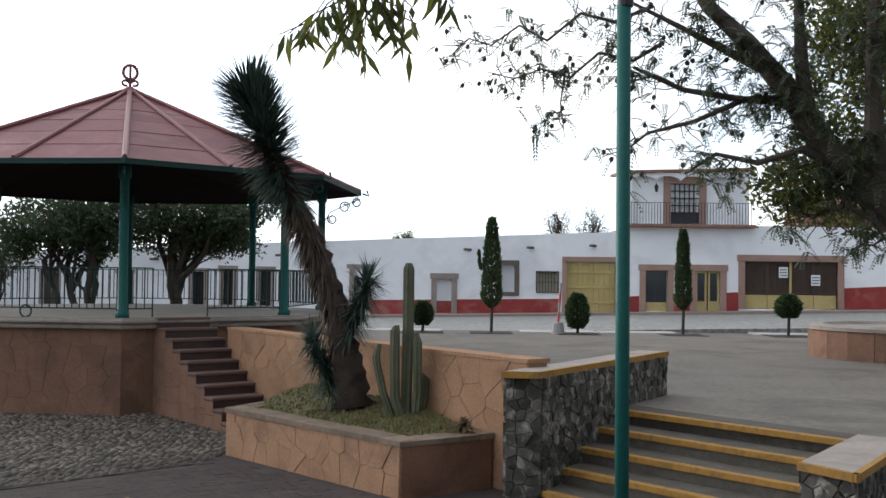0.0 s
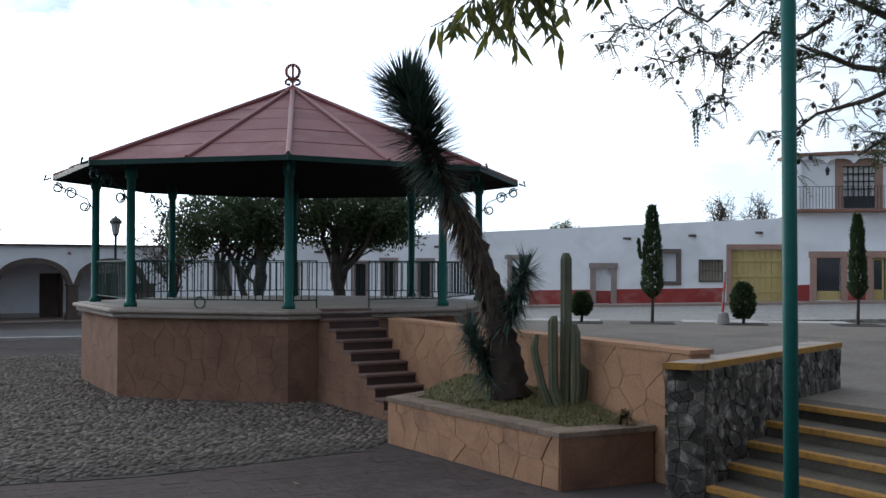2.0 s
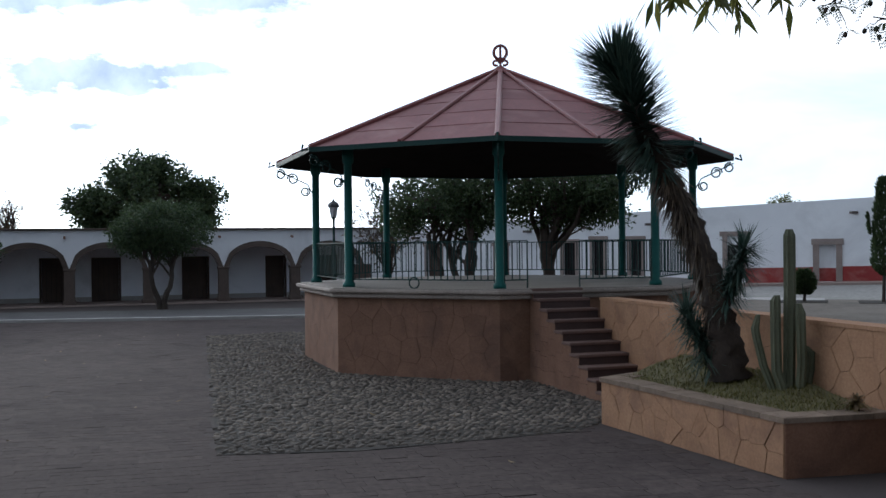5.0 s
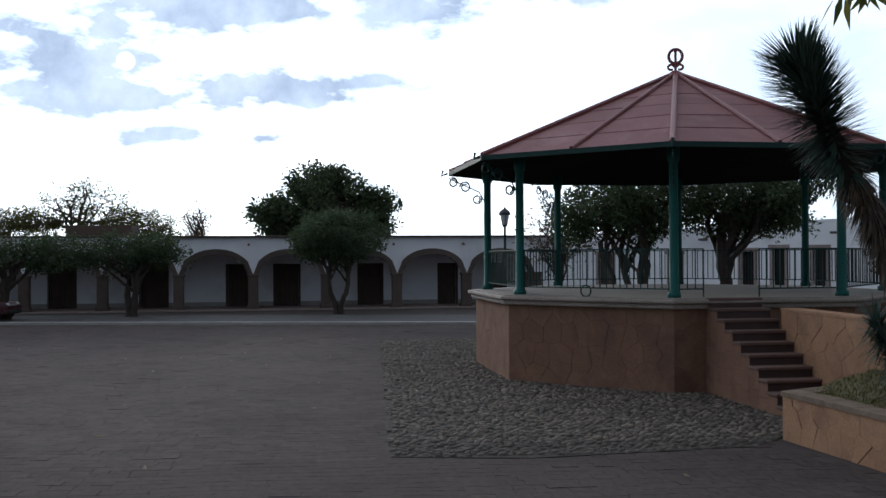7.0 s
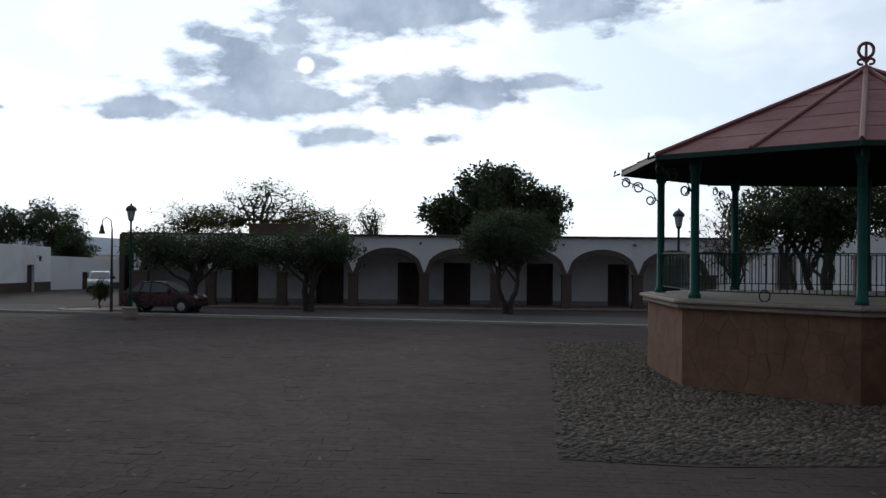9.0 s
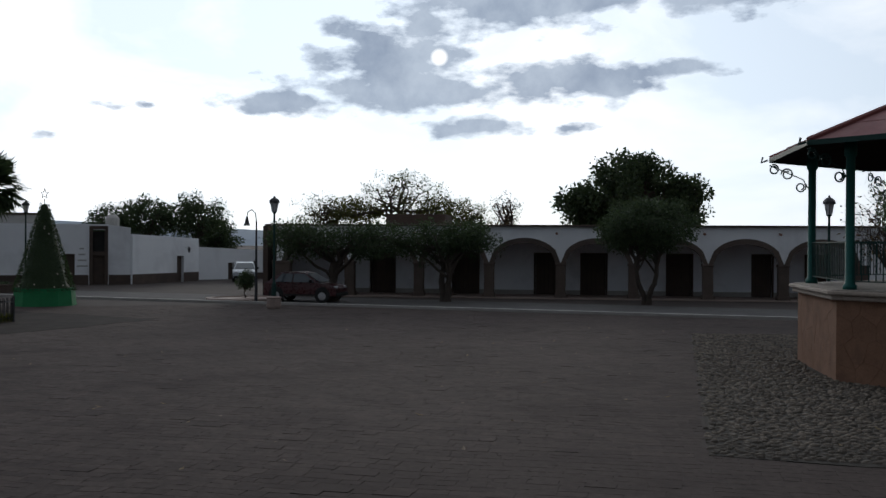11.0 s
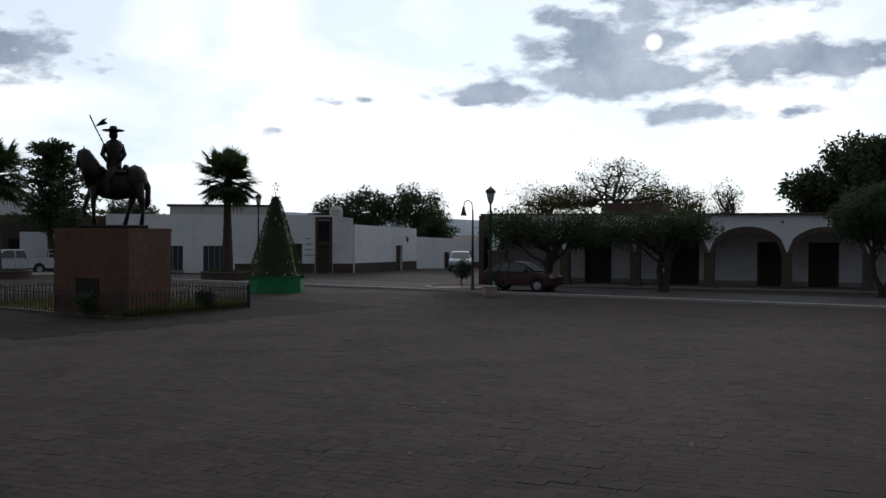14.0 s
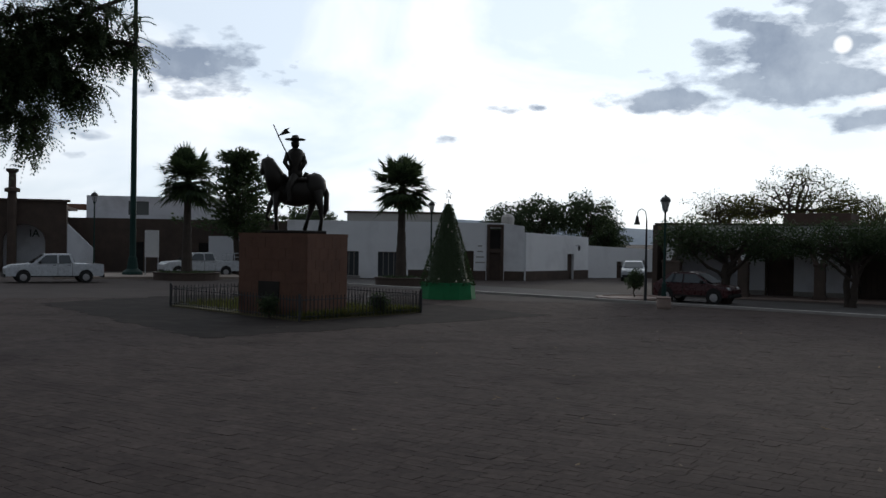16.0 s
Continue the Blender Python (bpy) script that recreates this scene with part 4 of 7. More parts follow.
# roof: sheets between sixteen ribs, in overlapping courses
rng = random.Random(5)


def roof_pt(a, f):
    """f: 0 at the eave, 1 at the top."""
    k = a / 45.0
    i = math.floor(k)
    p, q = Vector(oct_pt(i, RR)), Vector(oct_pt(i + 1, RR))
    e = p.lerp(q, k - i)
    r = 1 - 0.955 * f
    return Vector((e.x * r, e.y * r, EAVE + 0.03 + (APEX - EAVE - 0.08) * f))


COURSE = [0.0, 0.19, 0.37, 0.54, 0.7, 0.85, 1.0]
for i in range(16):
    a0, a1 = i * 22.5, (i + 1) * 22.5
    for c0, c1 in zip(COURSE, COURSE[1:]):
        bm = bmesh.new()
        lift = rng.uniform(0.004, 0.014)
        q = [roof_pt(a0, c0), roof_pt(a1, c0), roof_pt(a1, min(1, c1 + 0.02)), roof_pt(a0, min(1, c1 + 0.02))]
        q[0].z += lift
        q[1].z += lift * rng.uniform(0.3, 1.6)
        hi = [bm.verts.new(p) for p in q]
        lo = [bm.verts.new(p - Vector((0, 0, 0.02))) for p in q]
        bm.faces.new(hi)
        bm.faces.new(lo[::-1])
        for j in range(4):
            bm.faces.new((lo[j], lo[(j + 1) % 4], hi[(j + 1) % 4], hi[j]))
        part("roof_sheet", bm, M["roof_red"], kiosk)
    bm = bmesh.new()
    r0 = 0.055 if i % 2 == 0 else 0.045
    tube(bm, [roof_pt(a0, 0.0) + Vector((0, 0, 0.04)), roof_pt(a0, 1.0) + Vector((0, 0, 0.04))], r0, 6)
    part("roof_rib", bm, M["rib_red"], kiosk)
for k in range(8):
    a, b = Vector(oct_pt(k, RR + 0.02)), Vector(oct_pt(k + 1, RR + 0.02))
    m = panel(a, b, EAVE - 0.06)
    w = (b - a).length
    bm = bmesh.new()
    box(bm, 0, 0.02, -0.03, w, 0.12, 0.0, m)
    part("fascia", bm, M["iron"], kiosk, "dark green eave board")
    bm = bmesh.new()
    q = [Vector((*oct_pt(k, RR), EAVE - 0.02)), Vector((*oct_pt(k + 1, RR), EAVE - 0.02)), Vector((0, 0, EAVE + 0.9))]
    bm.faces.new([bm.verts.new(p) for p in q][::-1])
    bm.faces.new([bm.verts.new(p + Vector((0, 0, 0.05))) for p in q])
    # boards coloured almost black to stand for the shade under the roof
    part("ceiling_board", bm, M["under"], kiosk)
    bm = bmesh.new()
    x, y = oct_pt(k, 1.0)
    tube(bm, [(x * (RR + 0.05), y * (RR + 0.05), EAVE + 0.02), (x * (RR + 0.2), y * (RR + 0.2), EAVE - 0.03), (x * (RR + 0.16), y * (RR + 0.16), EAVE + 0.1)], 0.025, 6)
    part("eave_hook", bm, M["iron"], kiosk)
bm = bmesh.new()
lathe(bm, [(0.32, APEX - 0.06), (0.2, APEX + 0.06), (0.05, APEX + 0.14)], 12)
part("roof_cap", bm, M["rib_red"], kiosk)
# finial turned square to the plaza
FA = math.degrees(math.atan2(-KX, KY)) - PH
bm = bmesh.new()
tube(bm, [(0, 0, 0.08), (0, 0, 0.58)], 0.03, 6)
tube(bm, [(0.155 * math.cos(2 * math.pi * i / 20), 0, 0.42 + 0.165 * math.sin(2 * math.pi * i / 20)) for i in range(21)], 0.036, 6)
for sx in (-1, 1):
    tube(bm, [(sx * (0.1 + 0.07 * math.cos(th)), 0, 0.17 + 0.06 * math.sin(th)) for th in (i / 12 * 5.4 - 2.2 for i in range(13))], 0.03, 6)
part("finial", bm, M["rib_red"], kiosk, "red iron finial with a ring and two scrolls", m=Matrix.Translation((0, 0, APEX + 0.05)) @ pose(0, 0, 0, 0, 0, FA))

# ---------------------------------------------------------------- bandstand stairs, parapet wall, planter
V0 = Vector((KX + KR * math.cos(radians(PH)), KY + KR * math.sin(radians(PH))))
SM_ = pose(V0.x, V0.y, 0, 0, 0, PH + 22.5)       # x: away from the bandstand, y: along its face
stairs = thing("bandstand_stairs", SM_, "narrow red stone stairs up to the bandstand", "stairs")
NR, U0, U1 = 10, 0.62, 1.66
RISER, TREAD = FLOOR / NR, 0.325
for i in range(NR):
    s1 = 0.05 + TREAD * (i + 0.35)
    z = FLOOR - RISER * i
    part("tread", boxed(max(0.16, s1 - TREAD - 0.02) if i else 0.02, U0 - 0.02, z - 0.05, s1 + 0.025, U1, z + (0.006 if i == 0 else 0), 0.008), M["red_step"], stairs, "worn red stone tread")
    part("riser", boxed(s1 - 0.06, U0 + 0.005, z - RISER, s1, U1, z - 0.05), M["dark_step"], stairs, "stone riser with its shade in the colour")
bm = bmesh.new()
for i in range(NR):
    s1 = 0.05 + TREAD * (i + 0.35)
    box(bm, s1 - TREAD - 0.02, U0 + 0.02, 0, s1 - 0.06, U1, FLOOR - RISER * i - 0.05)
flank = part("flank", bm, M["pink_joint"], stairs, "pink stone flank")
rng = random.Random(9)
for i in range(NR):
    s1 = 0.05 + TREAD * (i + 0.35)
    h = FLOOR - RISER * i - 0.06
    n = max(1, round(h / 0.3))
    for j in range(n):
        bm = bmesh.new()
        z0, z1 = h * j / n, h * (j + 1) / n
        slab_piece(bm, [(0.001, z0 + 0.001), (TREAD - 0.001, z0 + 0.001 + rng.uniform(0, 0.006)), (TREAD - 0.001, z1 - rng.uniform(0.001, 0.006)), (0.001, z1 - 0.001)], 0.02,
                   panel((s1 - TREAD, U0 + 0.02), (s1, U0 + 0.02), 0))
        part("stone", bm, M["pink"], flank)

WA, WB = Vector((-3.95, 18.72)), Vector((1.02, 12.1))
wd = (WB - WA).normalized()
wn = Vector((wd.y, -wd.x))               # towards the planter
parapet = thing("pink_stone_parapet", pose(0, 0, 0), "pink stone parapet wall running from the stairs", "wall", kind="structure")
PT = 1.63
back = -wn * 0.3
bm = bmesh.new()
prism(bm, [tuple(WA), tuple(WB), tuple(WB + back), tuple(WA + back)], 0, PT - 0.05)
body = part("core", bm, M["orange_joint"], parapet)
clad(body, panel(tuple(WA), tuple(WB), 0.0) @ Matrix.Translation((0, 0, -0.001)), (WB - WA).length, PT - 0.05, 95, M["orange"], 31, 0.02)
clad(body, panel(tuple(WB), tuple(WB + back), 0.0) @ Matrix.Translation((0, 0, -0.001)), 0.3, PT - 0.05, 4, M["orange"], 32, 0.02)
bm = bmesh.new()
prism(bm, [tuple(WA + wn * 0.03), tuple(WB + wn * 0.03 + wd * 0.04), tuple(WB + back - wn * 0.03 + wd * 0.04), tuple(WA + back - wn * 0.03)], PT - 0.05, PT)
part("coping", bm, M["orange"], parapet)

PA, PB = Vector((-3.08, 14.64)), Vector((-0.47, 11.83))
PC, PD = Vector((0.62, 12.55)), Vector((-2.15, 16.25))
PH2 = 0.68
planter = thing("stone_planter", pose(0, 0, 0), "low pink stone planter with dry grass", "planter")
ring_pts = [PA, PB, PC, PD]


def offset_in(a, b, w):
    d = (b - a).normalized()
    return Vector((-d.y, d.x)) * w


for (a, b), n, seed in (((PA, PB), 34, 41), ((PB, PC), 12, 42), ((PD, PA), 14, 43)):
    bm = bmesh.new()
    o = offset_in(a, b, 0.28)
    prism(bm, [tuple(a), tuple(b), tuple(b + o), tuple(a + o)], 0, PH2 - 0.06)
    side = part("side", bm, M["orange_joint"], planter)
    if seed != 42:
        clad(side, panel(tuple(a), tuple(b), 0.0) @ Matrix.Translation((0, 0, -0.001)), (b - a).length, PH2 - 0.06, n, M["orange"], seed, 0.024, 0.004)
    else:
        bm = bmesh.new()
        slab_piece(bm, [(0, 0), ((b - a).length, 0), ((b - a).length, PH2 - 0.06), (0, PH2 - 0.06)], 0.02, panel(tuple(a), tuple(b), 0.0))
        part("render_coat", bm, M["maroon"], side, "stained maroon render with shade in its colour")
    L = (b - a).length
    rng = random.Random(seed)
    x = -0.03
    while x < L:
        w = rng.uniform(0.45, 0.7)
        bm = bmesh.new()
        slab_piece(bm, [(x, -0.32), (min(L + 0.03, x + w) - 0.008, -0.32), (min(L + 0.03, x + w) - 0.008, 0.035), (x, 0.035)], rng.uniform(0.06, 0.075),
                   Matrix.Translation((a.x, a.y, PH2 - 0.065)) @ pose(0, 0, 0, 0, 0, math.degrees(math.atan2((b - a).y, (b - a).x))) @ Matrix.Diagonal((1, -1, 1, 1)))
        bmesh.ops.reverse_faces(bm, faces=list(bm.faces))
        part("coping_stone", bm, M["coping"], planter, "weathered grey-brown coping stone")
        x += w
bm = bmesh.new()
G = 12
grid = [[None] * (G + 1) for _ in range(G + 1)]


def soil_pt(u, v):
    p = PA.lerp(PB, u).lerp(PD.lerp(PC, u), v)
    return Vector((p.x, p.y, 0.6 + 0.3 * v * (1 - 0.85 * u ** 3) + 0.04 * noise.noise(Vector((p.x * 1.5, p.y * 1.5, 3)))))


for i in range(G + 1):
    for j in range(G + 1):
        grid[i][j] = bm.verts.new(soil_pt(0.02 + 0.94 * i / G, 0.08 + 0.9 * j / G))
for i in range(G):
    for j in range(G):
        bm.faces.new((grid[i][j], grid[i + 1][j], grid[i + 1][j + 1], grid[i][j + 1]))
part("soil", bm, M["soil"], planter, smooth=True)
bm = bmesh.new()
rng = random.Random(77)
for _ in range(7500):
    u, v = rng.uniform(0.03, 0.97), rng.uniform(0.12, 0.97)
    p = soil_pt(u, v)
    a, h, l = rng.uniform(0, 6.28), rng.uniform(0.015, 0.06), rng.uniform(0.02, 0.06)
    d = Vector((math.cos(a), math.sin(a), 0))
    s = Vector((-d.y, d.x, 0)) * 0.007
    bm.faces.new([bm.verts.new(q) for q in (p - s, p + s, p + d * l + Vector((0, 0, h)))])
tagged(part("grass", bm, M["leaf_grass"], planter, "short olive grass"), kind="stuff")

# ---------------------------------------------------------------- steps to the upper plaza
N0, N1 = Vector((2.1, 13.48)), Vector((4.35, 10.86))
SHIFT = Vector((-0.25, -0.46))
steps = thing("plaza_steps", pose(0, 0, 0), "grey concrete steps with worn yellow edges", "steps", kind="structure")
ext = (N1 - N0).normalized()
for i in range(5):
    a, b = N0 + SHIFT * i - ext * 0.5, N1 + SHIFT * i + ext * 0.15
    z = UP - 0.18 * i
    inn = -SHIFT * 1.02
    bm = bmesh.new()
    prism(bm, [tuple(a), tuple(b), tuple(b + inn), tuple(a + inn)], max(0.0, z - 0.6), z + 0.002)
    st = part("step", bm, M["step"], steps)
    bm = bmesh.new()
    w = inn * 0.16
    out = -inn * 0.05
    prism(bm, [tuple(a + out), tuple(b + out), tuple(b + w), tuple(a + w)], z - 0.07, z + 0.006)
    bmesh.ops.bevel(bm, geom=list(bm.edges), offset=0.008, segments=1, affect="EDGES")
    part("painted_edge", bm, M["yellow"], st, "worn yellow painted edge")


def stone_cheek(name, pts, z0, z1, label, seed, faces, cap=0.065, yellow=(0,)):
    t = thing(name, pose(0, 0, 0), label, "wall", kind="structure")
    bm = bmesh.new()
    prism(bm, [tuple(p) for p in pts], z0, z1 - cap)
    core = part("core", bm, M["mortar"], t)
    for i in faces:
        a, b = pts[i], pts[(i + 1) % len(pts)]
        L = (b - a).length
        clad(core, panel(tuple(a), tuple(b), z0) @ Matrix.Translation((0, 0, -0.001)), L, z1 - cap - z0, max(4, int(L * (z1 - z0) / 0.019)), M["volcanic"], seed + i, 0.045, 0.009)
    c = sum(pts, Vector((0, 0))) / len(pts)
    grow = [c + (p - c) * (1 + 0.1 / (p - c).length) for p in pts]
    bm = bmesh.new()
    prism(bm, [tuple(p) for p in grow], z1 - cap, z1)
    bmesh.ops.bevel(bm, geom=list(bm.edges), offset=0.012, segments=1, affect="EDGES")
    cp = part("coping", bm, M["cornice"], t, "worn grey concrete coping")
    for i in yellow:
        a, b = grow[i], grow[(i + 1) % len(grow)]
        bm = bmesh.new()
        d = (b - a).normalized()
        o = Vector((-d.y, d.x))
        prism(bm, [tuple(a - o * 0.012), tuple(b - o * 0.012), tuple(b + o * 0.05), tuple(a + o * 0.05)], z1 - cap - 0.005, z1 + 0.004)
        part("painted_edge", bm, M["yellow"], cp, "yellow painted coping edge")
    return t


CHEEK = [Vector((0.74, 11.64)), Vector((1.14, 11.56)), Vector((3.3, 15.0)), Vector((2.92, 15.2))]
stone_cheek("stone_wall_left", CHEEK, 0.0, 1.53, "dark volcanic stone wall with a yellow-edged coping", 200, (0, 1, 2, 3), yellow=(0, 1))
CHEEK2 = [Vector((3.36, 9.42)), Vector((3.64, 8.88)), Vector((4.9, 10.7)), Vector((4.52, 11.05))]
stone_cheek("stone_wall_right", CHEEK2, 0.0, 0.93, "low volcanic stone wall beside the steps", 220, (0, 1, 3), yellow=(0, 1))

# ---------------------------------------------------------------- plants


def leaf_quad(bm, p, d, up, L, w, bend=0.25):
    """One pointed leaf, folded a little along its length."""
    s = d.cross(up)
    if s.length < 1e-4:
        s = Vector((1, 0, 0))
    s.normalize()
    mid = p + d * L * 0.45
    tip = p + d * L - up * L * bend
    bm.faces.new([bm.verts.new(q) for q in (p, mid + s * w, tip, mid - s * w)])


def rand_dir(rng, flat=1.0):
    while True:
        v = Vector((rng.uniform(-1, 1), rng.uniform(-1, 1), rng.uniform(-1, 1) * flat))
        if 0.05 < v.length < 1:
            return v.normalized()


def limb(bm, p, q, r0, r1, rng, sag=0.0, wob=0.08, n=6, sides=7):
    """A bent limb from p to q; returns its points."""
    p, q = Vector(p), Vector(q)
    L = (q - p).length
    pts, off = [], Vector((0, 0, 0))
    for i in range(n + 1):
        t = i / n
        if 0 < i < n:
            off = off * 0.6 + rand_dir(rng) * L * wob * 0.5
        pts.append(p.lerp(q, t) + (off if 0 < i < n else Vector((0, 0, 0))) + Vector((0, 0, sag * L * 4 * t * (1 - t))))
    tube(bm, pts, [r0 + (r1 - r0) * i / n for i in range(n + 1)], sides, False)
    return pts


def tree(name, base, crowns, leaves, size, mat, label, seed, trunks=1, trunk_r=0.16, fork=0.45, lean=(0, 0), density=1.0, bark="bark", clump=0.35, twigs=60, group=""):
    """Trunk, limbs into crown ellipsoids (cx, cy, cz, rx, ry, rz), and leaf clumps round the twig ends."""
    rng = random.Random(seed)
    t = thing(name, Matrix.Translation(base), label, "tree", group)
    bm = bmesh.new()
    tips = []
    tot = sum(c[3] * c[4] * c[5] for c in crowns)
    for k in range(trunks):
        a = 6.28 * k / trunks + rng.uniform(0, 1)
        sp = 0.0 if trunks == 1 else 0.25
        c = crowns[k % len(crowns)]
        zf = (c[2] - c[5]) * (1 - fork) + c[2] * fork
        head = Vector((lean[0] + sp * 3 * math.cos(a) + c[0] * 0.35, lean[1] + sp * 3 * math.sin(a) + c[1] * 0.35, max(0.6, zf)))
        pts = limb(bm, (sp * 0.5 * math.cos(a), sp * 0.5 * math.sin(a), -0.05), head, trunk_r, trunk_r * 0.6, rng, 0, 0.1, 7, 9)
        for c in crowns:
            nb = max(3, int(7 * c[3] * c[4] * c[5] / tot * 1.6 / trunks) + 2)
            for _ in range(nb):
                d = rand_dir(rng)
                end = Vector((c[0] + d.x * c[3] * 0.6, c[1] + d.y * c[4] * 0.6, c[2] + d.z * c[5] * 0.55))
                lp = limb(bm, pts[rng.randint(4, 7)], end, trunk_r * 0.42, trunk_r * 0.16, rng, 0.04, 0.12, 5, 6)
                for _ in range(max(3, int(twigs / (nb * trunks * len(crowns))))):
                    d2 = rand_dir(rng)
                    kk = rng.uniform(0.75, 1.0) + 0.12 * noise.noise(d2 * 2.3 + Vector((seed, 0, 0)))
                    e2 = Vector((c[0] + d2.x * c[3] * kk, c[1] + d2.y * c[4] * kk, c[2] + d2.z * c[5] * kk))
                    st = lp[rng.randint(2, 5)]
                    if (e2 - st).length > max(c[3:6]) * 1.3:
                        e2 = st.lerp(e2, 0.6)
                    tp = limb(bm, st, e2, trunk_r * 0.12, 0.008, rng, 0.05, 0.12, 4, 4)
                    tips += [tp[-1], tp[-1], tp[-2], tp[2]]
    part("trunk", bm, M[bark], t, smooth=True)
    if leaves:
        bm = bmesh.new()
        per = max(1, int(leaves / len(tips)))
        for tp in tips:
            if rng.random() > density:
                continue
            for _ in range(per):
                o = rand_dir(rng) * clump * rng.random() ** 0.5
                d = (rand_dir(rng) + o.normalized() * 0.7 + Vector((0, 0, -0.25))).normalized()
                leaf_quad(bm, tp + o, d, rand_dir(rng), size * rng.uniform(0.7, 1.3), size * 0.28)
        part("crown", bm, mat, t)
    return t


def palm(name, x, y, h, r, seed, label):
    rng = random.Random(seed)
    t = thing(name, Matrix.Translation((x, y, 0)), label, "palm tree", "palms on the plaza")
    bm = bmesh.new()
    prof = []
    for i in range(15):
        z = h * i / 14
        prof.append((0.34 - 0.14 * min(1, z / h * 1.6) + (0.025 if i % 2 else 0), z))
    lathe(bm, prof, 12)
    part("trunk", bm, M["bark"], t, "rough grey palm trunk")
    bm = bmesh.new()
    for i in range(96):
        az = i * 2.39996 + rng.uniform(-0.2, 0.2)
        el = -0.95 + 2.4 * ((i + 0.5) / 96) + rng.uniform(-0.12, 0.12)
        d = Vector((math.cos(az) * math.cos(el), math.sin(az) * math.cos(el), math.sin(el)))
        o = Vector((0, 0, h - 0.05))
        L = r * rng.uniform(0.16, 0.54)
        hub = o + d * L
        side = d.cross(Vector((0, 0, 1))).normalized()
        upv = side.cross(d)
        bm.faces.new([bm.verts.new(q) for q in (o - side * 0.03, o + side * 0.03, hub + side * 0.02, hub - side * 0.02)])
        for j in range(13):
            a = (j - 6) / 6 * 1.25
            dd = (d * math.cos(a) + side * math.sin(a) + upv * 0.12 * math.cos(a * 2)).normalized()
            ll = r * rng.uniform(0.44, 0.56) * (1 - 0.3 * abs(a) / 1.25)
            tip = hub + dd * ll - Vector((0, 0, ll * 0.16))
            s2 = dd.cross(upv).normalized() * 0.07
            mid = hub + dd * ll * 0.5
            bm.faces.new([bm.verts.new(q) for q in (hub, mid + s2, tip, mid - s2)])
    part("crown", bm, M["leaf_dark"], t, "fan-shaped dark fronds")
    bm = bmesh.new()
    for i in range(120):
        az, z = rng.uniform(0, 6.28), h - rng.uniform(0.0, 0.75)
        d = Vector((math.cos(az), math.sin(az), 0))
        leaf_quad(bm, d * 0.18 + Vector((0, 0, z)), (d * 0.5 + Vector((0, 0, -1))).normalized(), d, 0.6, 0.05)
    part("dead_skirt", bm, M["leaf_dry"], t, "hanging dry fronds")
    return t


def frond(bm, p, d, L, rng, pairs=9, w=0.012, ll=0.07):
    """A feathery leaf: leaflets in pairs along a drooping stalk."""
    side = d.cross(Vector((0, 0, 1)))
    side = side.normalized() if side.length > 0.05 else Vector((1, 0, 0))
    prev = p
    for i in range(1, pairs + 1):
        t = i / pairs
        q = p + d * L * t - Vector((0, 0, 0.45 * L * t * t))
        dd = (q - prev).normalized()
        for s in (-1, 1):
            e = (side * s + dd * 0.55 + Vector((0, 0, -0.25))).normalized()
            l2 = ll * (1 - 0.5 * t) * rng.uniform(0.8, 1.2)
            m = q + e * l2 * 0.5
            n = dd * w
            bm.faces.new([bm.verts.new(v) for v in (q, m + n, q + e * l2, m - n)])
        prev = q


def cypress(x, y, z, h, w, seed, label, stem=0.45, fat=False):
    rng = random.Random(seed)
    t = thing("cypress" if not fat else "clipped_shrub", Matrix.Translation((x, y, z)), label, "cypress" if not fat else "shrub")
    bm = bmesh.new()
    tube(bm, [(0, 0, -0.02), (0.02, 0, stem), (0, 0.01, h * 0.8)], [0.05, 0.045, 0.015], 7)
    part("stem", bm, M["bark"], t)
    bm = bmesh.new()
    n = 3600 if not fat else 3000
    for _ in range(n):
        f = rng.random()
        if fat:
            rad = w * math.sin(math.pi * min(1, f * 0.88 + 0.1)) ** 0.65
        else:
            rad = w * (min(1, f / 0.12) ** 0.5) * (1 - f) ** 0.42 * (1 + 0.18 * noise.noise(Vector((f * 7, seed, 0))))
        a = rng.uniform(0, 6.28)
        rr = rad * rng.uniform(0.55, 1.0)
        p = Vector((rr * math.cos(a), rr * math.sin(a), stem + (h - stem) * f))
        d = (Vector((math.cos(a), math.sin(a), 1.6 if not fat else 0.7)) + rand_dir(rng) * 0.5).normalized()
        leaf_quad(bm, p, d, rand_dir(rng), rng.uniform(0.08, 0.15), 0.025)
    if not fat and seed % 2:
        for j in range(160):
            p = Vector((-w * 0.9 - j * 0.0012 * w, 0, stem + (h - stem) * 0.42 + j * 0.0035))
            leaf_quad(bm, p, (Vector((-0.5, 0, 1)) + rand_dir(rng) * 0.5).normalized(), rand_dir(rng), 0.14, 0.03)
    part("foliage", bm, M["leaf_dark"], t)
    part("soil_ring", boxed(-0.65, -0.65, -0.03, 0.65, 0.65, 0.016, 0.01), M["cobble_bed"], t, "dark square of soil")
    return t


# row of cypresses and clipped shrubs at the street edge
cypress(1.5, 31.2, UP, 3.5, 0.34, 3, "slender dark cypress with a stray side shoot", 0.75)
cypress(7.4, 31.2, UP, 3.2, 0.27, 4, "slender dark cypress at the kerb", 0.75)
cypress(-0.62, 31.2, UP, 0.9, 0.3, 6, "small round clipped shrub", 0.2, True)
cypress(4.15, 31.2, UP, 1.2, 0.33, 7, "egg-shaped clipped shrub beside a red pole", 0.15, True)
cypress(10.65, 31.2, UP, 1.25, 0.36, 8, "round clipped shrub on a bare stem", 0.55, True)
bm = bmesh.new()
sp = thing("marker_post", pose(3.55, 31.1, UP), "red and white leaning marker post in a concrete foot", "post")
